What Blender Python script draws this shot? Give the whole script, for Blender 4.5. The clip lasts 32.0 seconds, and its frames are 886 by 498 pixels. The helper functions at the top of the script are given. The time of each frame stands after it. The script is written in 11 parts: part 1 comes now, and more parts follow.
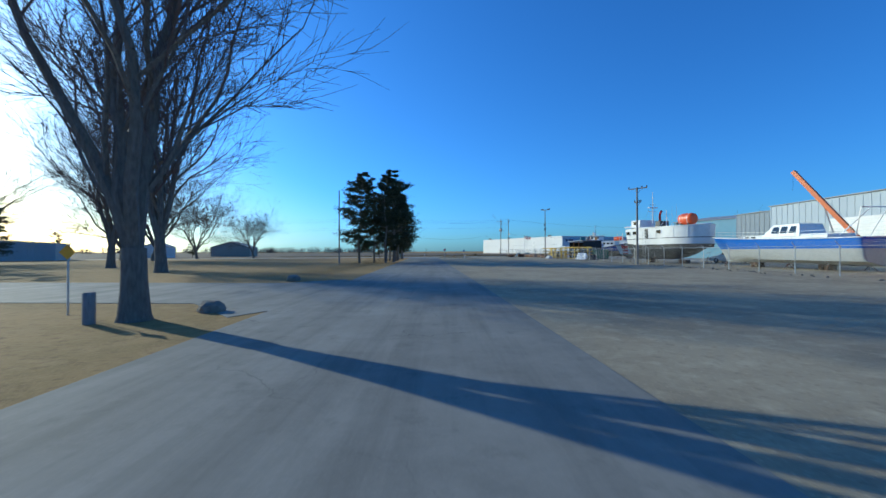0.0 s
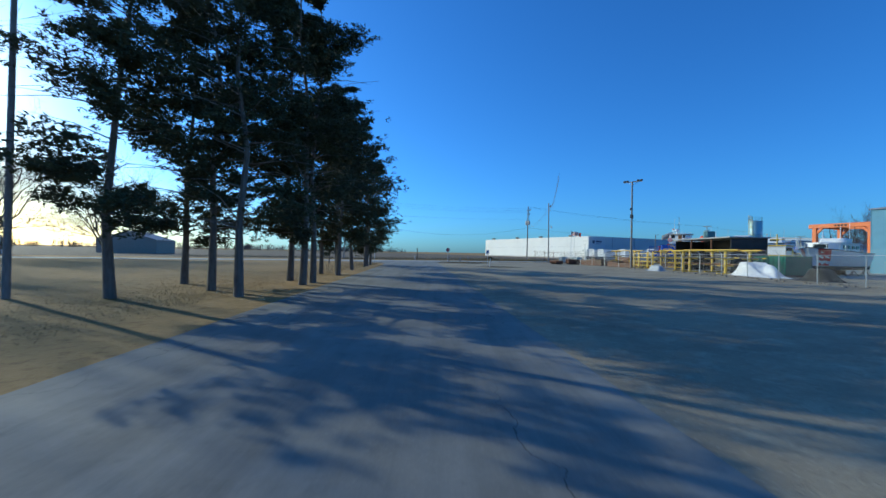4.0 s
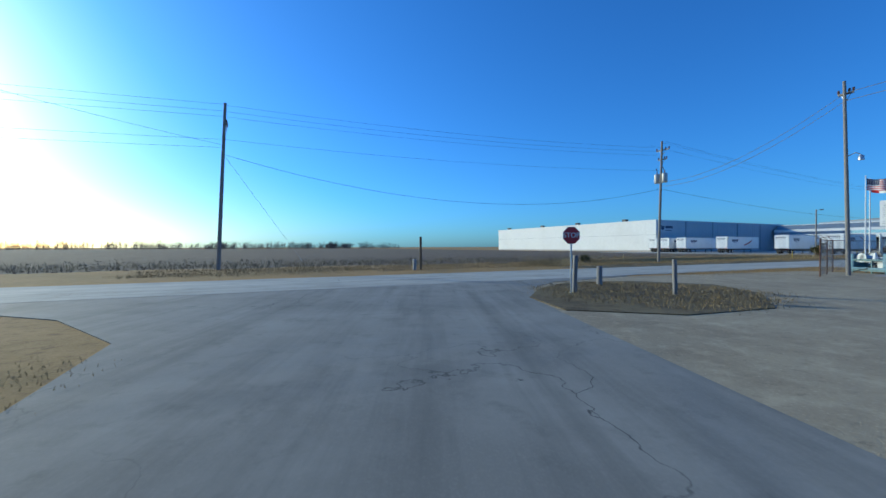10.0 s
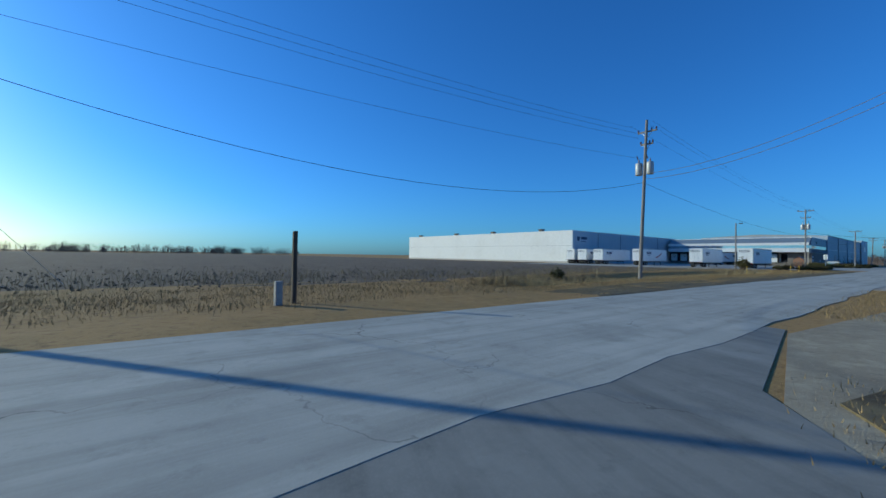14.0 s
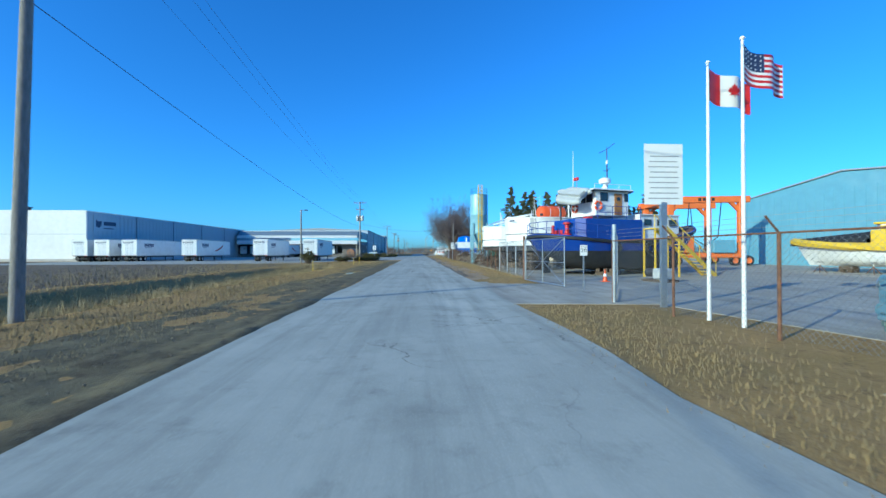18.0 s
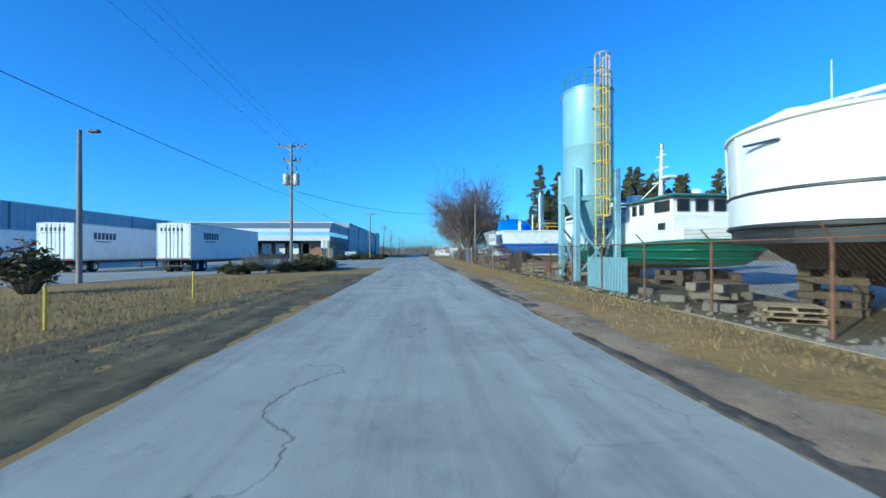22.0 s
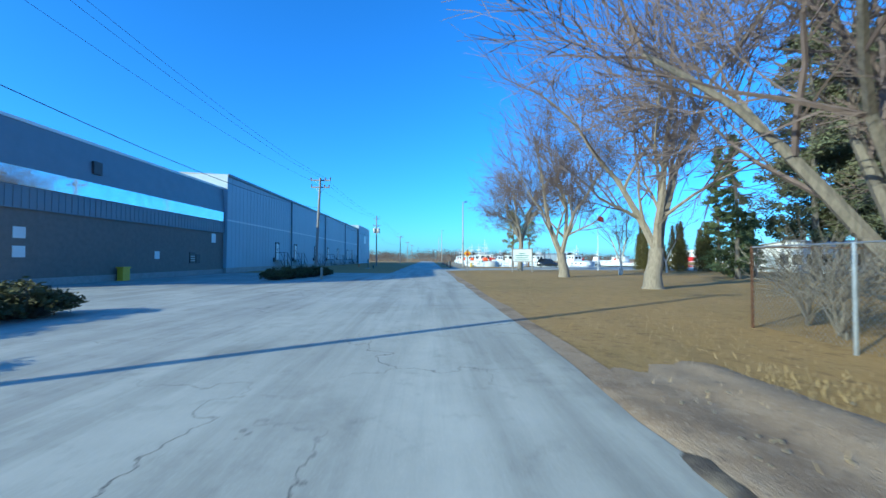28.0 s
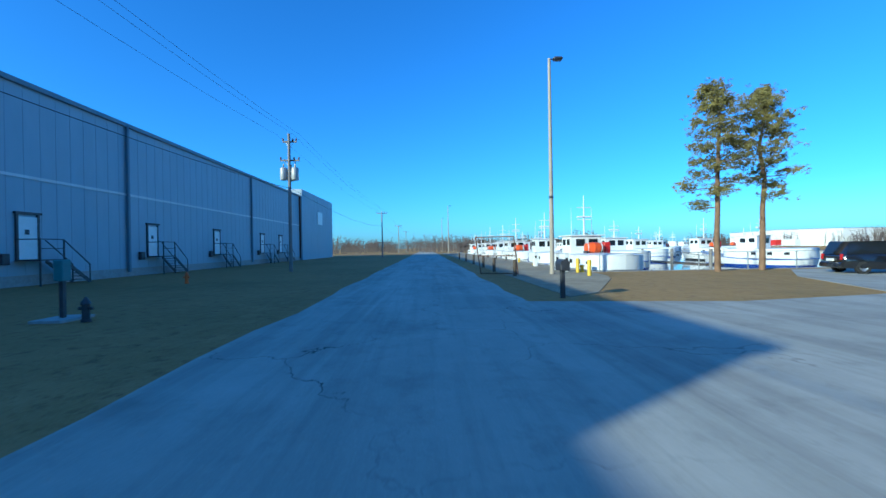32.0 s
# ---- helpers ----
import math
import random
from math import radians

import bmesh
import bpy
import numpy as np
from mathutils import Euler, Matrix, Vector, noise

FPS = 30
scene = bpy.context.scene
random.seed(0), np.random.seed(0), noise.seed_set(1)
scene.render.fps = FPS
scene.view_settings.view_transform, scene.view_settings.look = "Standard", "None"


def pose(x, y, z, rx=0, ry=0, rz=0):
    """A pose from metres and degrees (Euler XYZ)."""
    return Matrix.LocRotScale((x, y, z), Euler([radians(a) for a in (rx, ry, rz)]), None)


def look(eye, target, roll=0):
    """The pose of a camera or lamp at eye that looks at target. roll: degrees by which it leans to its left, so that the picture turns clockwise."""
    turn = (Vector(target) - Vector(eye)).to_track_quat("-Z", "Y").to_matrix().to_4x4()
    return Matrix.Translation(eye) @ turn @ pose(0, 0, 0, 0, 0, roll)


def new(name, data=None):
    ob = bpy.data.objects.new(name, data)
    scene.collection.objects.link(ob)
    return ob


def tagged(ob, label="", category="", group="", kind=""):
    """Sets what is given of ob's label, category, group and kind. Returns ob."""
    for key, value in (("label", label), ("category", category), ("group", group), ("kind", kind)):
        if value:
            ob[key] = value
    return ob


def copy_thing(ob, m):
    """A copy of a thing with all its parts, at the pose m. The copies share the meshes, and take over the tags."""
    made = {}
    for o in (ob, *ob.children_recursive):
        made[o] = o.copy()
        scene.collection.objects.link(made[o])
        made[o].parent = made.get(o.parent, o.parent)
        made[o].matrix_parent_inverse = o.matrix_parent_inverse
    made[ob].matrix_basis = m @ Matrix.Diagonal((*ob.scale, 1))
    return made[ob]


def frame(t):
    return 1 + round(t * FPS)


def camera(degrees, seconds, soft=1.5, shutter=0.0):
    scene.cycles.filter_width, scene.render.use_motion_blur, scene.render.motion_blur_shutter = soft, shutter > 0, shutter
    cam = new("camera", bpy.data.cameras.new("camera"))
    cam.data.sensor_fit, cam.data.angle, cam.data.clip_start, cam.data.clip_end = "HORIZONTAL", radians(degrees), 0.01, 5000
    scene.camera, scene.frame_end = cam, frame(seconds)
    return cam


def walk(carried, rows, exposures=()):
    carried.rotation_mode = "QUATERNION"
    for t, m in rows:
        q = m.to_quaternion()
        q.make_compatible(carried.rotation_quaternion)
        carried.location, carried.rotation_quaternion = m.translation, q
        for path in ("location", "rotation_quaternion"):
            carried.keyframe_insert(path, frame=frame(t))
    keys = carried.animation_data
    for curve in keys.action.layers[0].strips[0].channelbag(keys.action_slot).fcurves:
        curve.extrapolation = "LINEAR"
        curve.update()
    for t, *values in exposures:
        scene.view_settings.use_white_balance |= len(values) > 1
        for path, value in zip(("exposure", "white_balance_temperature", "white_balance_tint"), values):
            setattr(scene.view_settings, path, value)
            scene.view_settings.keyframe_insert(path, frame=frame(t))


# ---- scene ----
# Camera: a drive down a lane, a right turn at the junction, then along the harbour road.
cam = camera(95.27, 32.0, soft=1.5, shutter=0.12)
EYE = 1.7
# seconds, x, y, turn to the left, tilt up, roll
PATH = (
    (0, 0.01, -0.07, 0.09, 0.32, -0.14),
    (0.5, -0.23, 5.16, 0.02, 0.38, -0.45),
    (1, -0.57, 10.39, 0.09, 0.42, -0.30),
    (1.5, -0.91, 15.77, 0.22, 0.56, 0.43),
    (2, -1.51, 21.36, -0.00, 0.51, 0.48),
    (2.5, -2.06, 26.93, -0.71, 0.07, 0.11),
    (4.5, -1.59, 50.99, -1.01, 0.57, 1.28),
    (5, -1.87, 56.24, -1.42, 0.60, 0.91),
    (5.5, -2.06, 61.26, -1.56, 0.57, 0.20),
    (6, -2.41, 66.24, -1.74, 0.46, -0.74),
    (6.5, -2.76, 70.91, -1.81, 0.35, -0.73),
    (7, -3.07, 75.39, -1.99, 0.33, -1.03),
    (7.5, -3.47, 79.52, -2.15, 0.05, -1.29),
    (8, -3.79, 83.33, -2.44, -0.38, -0.77),
    (8.5, -4.24, 87.32, -2.46, -0.09, -1.47),
    (9, -4.43, 91.31, -2.18, -0.25, -0.96),
    (9.5, -4.62, 94.90, -1.92, -0.35, -0.25),
    (10, -4.78, 97.91, -1.78, -0.31, -0.13),
    (10.5, -4.91, 100.46, -1.51, -0.51, 0.56),
    (11, -4.91, 102.72, -1.14, -0.31, 0.36),
    (11.5, -4.93, 104.72, -1.10, -0.27, 0.77),
    (12, -4.90, 106.68, -1.67, -0.28, 0.53),
    (12.5, -4.98, 108.35, -2.96, 0.08, 1.09),
    (13, -4.81, 109.94, -5.49, -0.04, 1.17),
    (13.5, -4.66, 111.41, -9.62, 0.56, 1.00),
    (15.5, -0.11, 119.40, -36.65, 0.61, 1.32),
    (16, 2.15, 121.25, -45.51, 0.58, 1.57),
    (16.5, 4.69, 123.11, -54.75, 0.48, 1.47),
    (17, 7.53, 124.84, -62.30, 0.55, 1.01),
    (17.5, 10.72, 126.40, -67.32, 0.46, 0.21),
    (18, 14.23, 127.85, -70.07, 0.40, -0.14),
    (18.5, 18.20, 129.48, -71.24, 0.35, -0.78),
    (19, 22.39, 131.15, -71.10, 0.33, -0.79),
    (19.5, 27.06, 132.99, -70.34, 0.41, -0.45),
    (20, 31.66, 135.01, -70.00, 0.59, -0.38),
    (20.5, 36.71, 137.34, -69.92, 0.24, -0.42),
    (21, 41.78, 139.71, -70.10, 0.51, -0.23),
    (21.5, 47.27, 142.19, -70.09, 0.19, -0.11),
    (22, 53.00, 144.82, -70.44, 0.37, -0.14),
    (22.5, 59.21, 147.68, -70.54, 0.41, -0.33),
    (23, 65.58, 150.43, -70.67, 0.47, -0.18),
    (23.5, 71.64, 152.99, -70.63, 0.45, 0.10),
    (24, 78.47, 155.38, -70.25, 0.22, -0.85),
    (24.5, 85.83, 158.12, -69.74, 0.71, 0.11),
    (25, 93.16, 161.16, -69.29, 0.88, 0.53),
    (25.5, 100.40, 164.27, -68.96, 1.19, 0.67),
    (27.5, 125.45, 175.12, -68.79, 1.31, 0.13),
    (28, 132.09, 177.97, -68.56, 1.33, 0.16),
    (28.5, 138.81, 180.92, -68.40, 1.35, 0.22),
    (29, 145.48, 183.91, -68.45, 1.19, 0.06),
    (29.5, 152.10, 186.73, -68.15, 1.00, 0.10),
    (30, 158.64, 189.70, -68.45, 0.72, 0.09),
    (30.5, 165.21, 192.51, -68.79, 0.41, 0.14),
    (31, 171.54, 195.23, -68.49, 0.01, -0.40),
    (31.5, 177.92, 198.24, -68.44, -0.11, -0.72),
    (32, 184.24, 201.40, -68.85, -0.18, -0.91),
)
walk(cam, [(t, pose(x, y, EYE, 90 + tilt, 0, turn) @ pose(0, 0, 0, 0, 0, roll)) for t, x, y, turn, tilt, roll in PATH],
     [(t, stops, 5700 if t < 15 else 5400, -6 if t < 15 else -13) for t, stops in ((0, -0.35), (2.5, -0.4), (5, -0.3), (7, -0.1), (9, -0.1), (10.5, -0.6), (12, -0.9), (13.5, -0.8), (16, 0.0), (20, 0.05), (25.5, 0.15), (27.5, 0.45), (29, 0.42), (30.5, 0.35), (32, 0.2))])

# Daylight: a low winter sun in a clear sky.
SUN_AZ, SUN_EL = 147.5, 18.5
world = bpy.data.worlds.new("sky")
scene.world = world
world.use_nodes = True
wn = world.node_tree
sky = wn.nodes.new("ShaderNodeTexSky")
sky.sky_type = "NISHITA"
sky.sun_disc = False
sky.sun_elevation = radians(SUN_EL)
sky.sun_rotation = radians(90 - SUN_AZ)
sky.air_density, sky.dust_density, sky.ozone_density = 1.0, 0.8, 2.0
hue = wn.nodes.new("ShaderNodeVectorMath")
hue.operation = "MULTIPLY"
hue.inputs[1].default_value = (0.35, 0.76, 1.48)
wn.links.new(sky.outputs[0], hue.inputs[0])
glow = wn.nodes.new("ShaderNodeMapRange")
glow.inputs[1].default_value, glow.inputs[2].default_value = 6.0, 22.0
level = wn.nodes.new("ShaderNodeRGBToBW")
wn.links.new(sky.outputs[0], level.inputs[0])
wn.links.new(level.outputs[0], glow.inputs[0])
air = wn.nodes.new("ShaderNodeMix")
air.data_type = "RGBA"
wn.links.new(glow.outputs[0], air.inputs[0])
wn.links.new(hue.outputs[0], air.inputs[6])
wn.links.new(sky.outputs[0], air.inputs[7])
wn.links.new(air.outputs[2], wn.nodes["Background"].inputs[0])
wn.nodes["Background"].inputs[1].default_value = 0.165
sun = new("sun", bpy.data.lights.new("sun", "SUN"))
sun.data.energy, sun.data.angle, sun.data.color = 5.0, radians(0.5), (1.0, 0.9, 0.72)
toward = Vector((math.cos(radians(SUN_AZ)) * math.cos(radians(SUN_EL)), math.sin(radians(SUN_AZ)) * math.cos(radians(SUN_EL)), math.sin(radians(SUN_EL))))
sun.matrix_world = look(toward * 100, (0, 0, 0))


# ---- building tools ----
# The harbour road's own frame: u along the road, v to its left.
ROAD = pose(22.6, 131.18, 0, 0, 0, 23.44)


def at(u, v, z=0.0, turn=0.0):
    """A pose given along the harbour road."""
    return ROAD @ pose(u, v, z, 0, 0, turn)


class Mesh:
    """Collects vertices and faces for one mesh."""

    def __init__(self):
        self.v, self.f, self.ribs = [], [], None

    def add(self, verts, faces):
        n = len(self.v)
        self.v += [tuple(p) for p in verts]
        self.f += [tuple(n + i for i in f) for f in faces]
        return self

    def box(self, x0, y0, z0, x1, y1, z1, m=None, cut=0.0):
        if cut <= 0:
            vs = [(x, y, z) for z in (z0, z1) for y in (y0, y1) for x in (x0, x1)]
            fs = [(0, 2, 3, 1), (4, 5, 7, 6), (0, 1, 5, 4), (2, 6, 7, 3), (0, 4, 6, 2), (1, 3, 7, 5)]
        else:
            lo, hi, vs, idx = (x0, y0, z0), (x1, y1, z1), [], {}
            for s in [(a, b, c) for a in (0, 1) for b in (0, 1) for c in (0, 1)]:
                for ax in range(3):
                    p = []
                    for k in range(3):
                        e = hi[k] if s[k] else lo[k]
                        p.append(e if k == ax else e + (-cut if s[k] else cut))
                    idx[s, ax] = len(vs)
                    vs.append(p)
            fs = []
            for ax in range(3):
                b, c = [k for k in range(3) if k != ax]
                for side in (0, 1):
                    ring = []
                    for sb, sc in ((0, 0), (1, 0), (1, 1), (0, 1)):
                        s = [0, 0, 0]
                        s[ax], s[b], s[c] = side, sb, sc
                        ring.append(idx[tuple(s), ax])
                    flip = (side == 1) == (ax == 1)
                    fs.append(tuple(reversed(ring)) if flip else tuple(ring))
                for sb in (0, 1):
                    for sc in (0, 1):
                        s0, s1 = [0, 0, 0], [0, 0, 0]
                        s0[b], s0[c], s1[b], s1[c], s1[ax] = sb, sc, sb, sc, 1
                        s0, s1 = tuple(s0), tuple(s1)
                        fs.append((idx[s0, b], idx[s1, b], idx[s1, c], idx[s0, c]))
            for s in [(a, b, c) for a in (0, 1) for b in (0, 1) for c in (0, 1)]:
                fs.append((idx[s, 0], idx[s, 1], idx[s, 2]))
        if m is not None:
            vs = [m @ Vector(p) for p in vs]
        return self.add(vs, fs)

    def tube(self, pts, radii, sides=6, cap=True):
        """A round bar through points, with a radius at each or one for all."""
        pts = [Vector(p) for p in pts]
        if not isinstance(radii, (list, tuple)):
            radii = [radii] * len(pts)
        d = (pts[-1] - pts[0]).normalized() if (pts[-1] - pts[0]).length > 1e-6 else Vector((0, 0, 1))
        ref = Vector((0, 0, 1)) if abs(d.z) < 0.9 else Vector((1, 0, 0))
        vs, fs = [], []
        for i, p in enumerate(pts):
            a = pts[max(i - 1, 0)]
            b = pts[min(i + 1, len(pts) - 1)]
            t = (b - a).normalized() if (b - a).length > 1e-6 else d
            x = t.cross(ref)
            x = x.normalized() if x.length > 1e-4 else Vector((1, 0, 0))
            y = t.cross(x)
            for k in range(sides):
                w = 2 * math.pi * k / sides
                vs.append(p + (x * math.cos(w) + y * math.sin(w)) * radii[i])
        for i in range(len(pts) - 1):
            for k in range(sides):
                q = (k + 1) % sides
                fs.append((i * sides + k, i * sides + q, (i + 1) * sides + q, (i + 1) * sides + k))
        if cap:
            fs.append(tuple(range(sides - 1, -1, -1)))
            fs.append(tuple((len(pts) - 1) * sides + k for k in range(sides)))
        return self.add(vs, fs)

    def bar(self, a, b, w, h=None):
        """A square bar from a to b."""
        a, b = Vector(a), Vector(b)
        h = h or w
        t = (b - a).normalized()
        ref = Vector((0, 0, 1)) if abs(t.z) < 0.95 else Vector((0, 1, 0))
        x = t.cross(ref).normalized() * w / 2
        y = t.cross(x).normalized() * h / 2
        vs = [p + sx * x + sy * y for p in (a, b) for sx, sy in ((-1, -1), (1, -1), (1, 1), (-1, 1))]
        return self.add(vs, [(0, 1, 5, 4), (1, 2, 6, 5), (2, 3, 7, 6), (3, 0, 4, 7), (3, 2, 1, 0), (4, 5, 6, 7)])

    def prism(self, outline, z0, z1, m=None):
        """An upright block over an outline that runs anticlockwise."""
        n = len(outline)
        vs = [(x, y, z0) for x, y in outline] + [(x, y, z1) for x, y in outline]
        fs = [tuple(range(n - 1, -1, -1)), tuple(range(n, 2 * n))]
        fs += [(i, (i + 1) % n, n + (i + 1) % n, n + i) for i in range(n)]
        if m is not None:
            vs = [m @ Vector(p) for p in vs]
        return self.add(vs, fs)

    def lathe(self, profile, sides=16, m=None, close=True):
        """A turned shape from (radius, height) pairs, bottom to top."""
        vs, fs = [], []
        for r, z in profile:
            for k in range(sides):
                w = 2 * math.pi * k / sides
                vs.append(Vector((r * math.cos(w), r * math.sin(w), z)))
        for i in range(len(profile) - 1):
            for k in range(sides):
                q = (k + 1) % sides
                fs.append((i * sides + k, i * sides + q, (i + 1) * sides + q, (i + 1) * sides + k))
        if close:
            fs.append(tuple(range(sides - 1, -1, -1)))
            fs.append(tuple((len(profile) - 1) * sides + k for k in range(sides)))
        if m is not None:
            vs = [m @ p for p in vs]
        return self.add(vs, fs)

    def data(self, name, material, smooth=False):
        me = bpy.data.meshes.new(name)
        me.from_pydata(self.v, [], self.f)
        me.update()
        if material:
            me.materials.append(material)
        if smooth:
            me.polygons.foreach_set("use_smooth", [True] * len(me.polygons))
            me.set_sharp_from_angle(angle=radians(40))
        return me


def link(name, data, parent=None, label=""):
    ob = new(name, data)
    if parent:
        ob.parent = parent
    if label:
        ob["label"] = label
    return ob


def part(name, mb, material, parent, label="", smooth=False):
    """One mesh object under a thing or under a part."""
    ob = link(name, mb.data(name, material, smooth), parent, label)
    if mb.ribs:
        rib, spots = mb.ribs
        me = rib.data("rib", material)
        for p in spots:
            link("rib", me, ob).location = p
    return ob


def thing(name, m, label, category, group="", kind=""):
    """An empty at a thing's base, which carries its parts."""
    ob = new(name)
    ob.empty_display_size = 0.3
    ob.matrix_basis = m
    return tagged(ob, label, category, group, kind)


def single(name, mb, material, m, label, category, group="", kind="", smooth=False):
    """A thing, or a piece of the setting, that is one mesh."""
    ob = new(name, mb.data(name, material, smooth))
    ob.matrix_basis = m
    return tagged(ob, label, category, group, kind)


def words(name, text, size, material, parent, m, label="", thick=0.004):
    """Raised letters; the text stands upright in the local x-z plane of m."""
    cu = bpy.data.curves.new(name, "FONT")
    cu.body, cu.size, cu.align_x, cu.align_y, cu.extrude = text, size, "CENTER", "CENTER", thick
    tmp = bpy.data.objects.new("tmp", cu)
    scene.collection.objects.link(tmp)
    deps = bpy.context.evaluated_depsgraph_get()
    me = bpy.data.meshes.new_from_object(tmp.evaluated_get(deps))
    bpy.data.objects.remove(tmp)
    me.transform(m @ pose(0, 0, 0, 90, 0, 0))
    me.materials.clear()
    me.materials.append(material)
    return link(name, me, parent, label)


IDENT = Matrix.Identity(4)


# ---- materials ----
def surface(name, color, rough=0.7, metal=0.0, grain=8.0, vary=0.18, stain=0.0, stain_color=(0.1, 0.08, 0.06), stain_scale=0.4, bump=0.15, bump_scale=40.0, each=0.0, spec=0.5, coat=0.0, stretch=(1, 1, 1)):
    """A painted, mineral or metal surface: base colour with fine grain, broad stains and a fine relief."""
    ma = bpy.data.materials.new(name)
    ma.use_nodes = True
    nt = ma.node_tree
    b = nt.nodes["Principled BSDF"]
    b.inputs["Roughness"].default_value = rough
    b.inputs["Metallic"].default_value = metal
    b.inputs["Specular IOR Level"].default_value = spec
    b.inputs["Coat Weight"].default_value = coat
    co = nt.nodes.new("ShaderNodeTexCoord")
    mp = nt.nodes.new("ShaderNodeMapping")
    mp.inputs["Scale"].default_value = stretch
    nt.links.new(co.outputs["Object"], mp.inputs["Vector"])

    def tex(scale, detail, rough_=0.6):
        n = nt.nodes.new("ShaderNodeTexNoise")
        n.inputs["Scale"].default_value, n.inputs["Detail"].default_value, n.inputs["Roughness"].default_value = scale, detail, rough_
        nt.links.new(mp.outputs[0], n.inputs["Vector"])
        return n.outputs["Fac"]

    def ramp(src, lo, hi, a, z):
        r = nt.nodes.new("ShaderNodeMapRange")
        r.inputs["From Min"].default_value, r.inputs["From Max"].default_value = lo, hi
        r.inputs["To Min"].default_value, r.inputs["To Max"].default_value = a, z
        nt.links.new(src, r.inputs["Value"])
        return r.outputs["Result"]

    fine = ramp(tex(grain, 6), 0.3, 0.7, 1 - vary, 1 + vary)
    value = fine
    if each:
        info = nt.nodes.new("ShaderNodeObjectInfo")
        e = ramp(info.outputs["Random"], 0, 1, 1 - each, 1 + each)
        mu = nt.nodes.new("ShaderNodeMath")
        mu.operation = "MULTIPLY"
        nt.links.new(fine, mu.inputs[0])
        nt.links.new(e, mu.inputs[1])
        value = mu.outputs[0]
    mix = nt.nodes.new("ShaderNodeVectorMath")
    mix.operation = "SCALE"
    mix.inputs[0].default_value = color
    nt.links.new(value, mix.inputs["Scale"])
    out = mix.outputs[0]
    if stain:
        m2 = nt.nodes.new("ShaderNodeMix")
        m2.data_type = "RGBA"
        nt.links.new(ramp(tex(stain_scale, 8, 0.7), 0.48, 0.72, 0.0, stain), m2.inputs["Factor"])
        nt.links.new(out, m2.inputs[6])
        m2.inputs[7].default_value = (*stain_color, 1)
        out = m2.outputs[2]
    nt.links.new(out, b.inputs["Base Color"])
    if bump:
        bu = nt.nodes.new("ShaderNodeBump")
        bu.inputs["Strength"].default_value = bump
        bu.inputs["Distance"].default_value = 0.02
        nt.links.new(tex(bump_scale, 4), bu.inputs["Height"])
        nt.links.new(bu.outputs[0], b.inputs["Normal"])
    return ma


def ground_mix(name, layers, rough=0.95, bump=0.6):
    """Bare ground: three colours mixed by noises of different size, with a rough relief."""
    ma = bpy.data.materials.new(name)
    ma.use_nodes = True
    nt = ma.node_tree
    b = nt.nodes["Principled BSDF"]
    b.inputs["Roughness"].default_value, b.inputs["Specular IOR Level"].default_value = rough, 0.2
    co = nt.nodes.new("ShaderNodeTexCoord")
    base = None
    for color, scale, lo, hi in layers:
        n = nt.nodes.new("ShaderNodeTexNoise")
        n.inputs["Scale"].default_value, n.inputs["Detail"].default_value, n.inputs["Roughness"].default_value = scale, 8, 0.68
        nt.links.new(co.outputs["Object"], n.inputs["Vector"])
        r = nt.nodes.new("ShaderNodeMapRange")
        r.inputs["From Min"].default_value, r.inputs["From Max"].default_value = lo, hi
        nt.links.new(n.outputs["Fac"], r.inputs["Value"])
        m = nt.nodes.new("ShaderNodeMix")
        m.data_type = "RGBA"
        nt.links.new(r.outputs["Result"], m.inputs["Factor"])
        if base is None:
            m.inputs[6].default_value = (*color, 1)
        else:
            nt.links.new(base, m.inputs[6])
        m.inputs[7].default_value = (*color, 1)
        base = m.outputs[2]
    nt.links.new(base, b.inputs["Base Color"])
    n = nt.nodes.new("ShaderNodeTexNoise")
    n.inputs["Scale"].default_value, n.inputs["Detail"].default_value = 42, 6
    nt.links.new(co.outputs["Object"], n.inputs["Vector"])
    bu = nt.nodes.new("ShaderNodeBump")
    bu.inputs["Strength"].default_value, bu.inputs["Distance"].default_value = bump, 0.018
    nt.links.new(n.outputs["Fac"], bu.inputs["Height"])
    nt.links.new(bu.outputs[0], b.inputs["Normal"])
    return ma


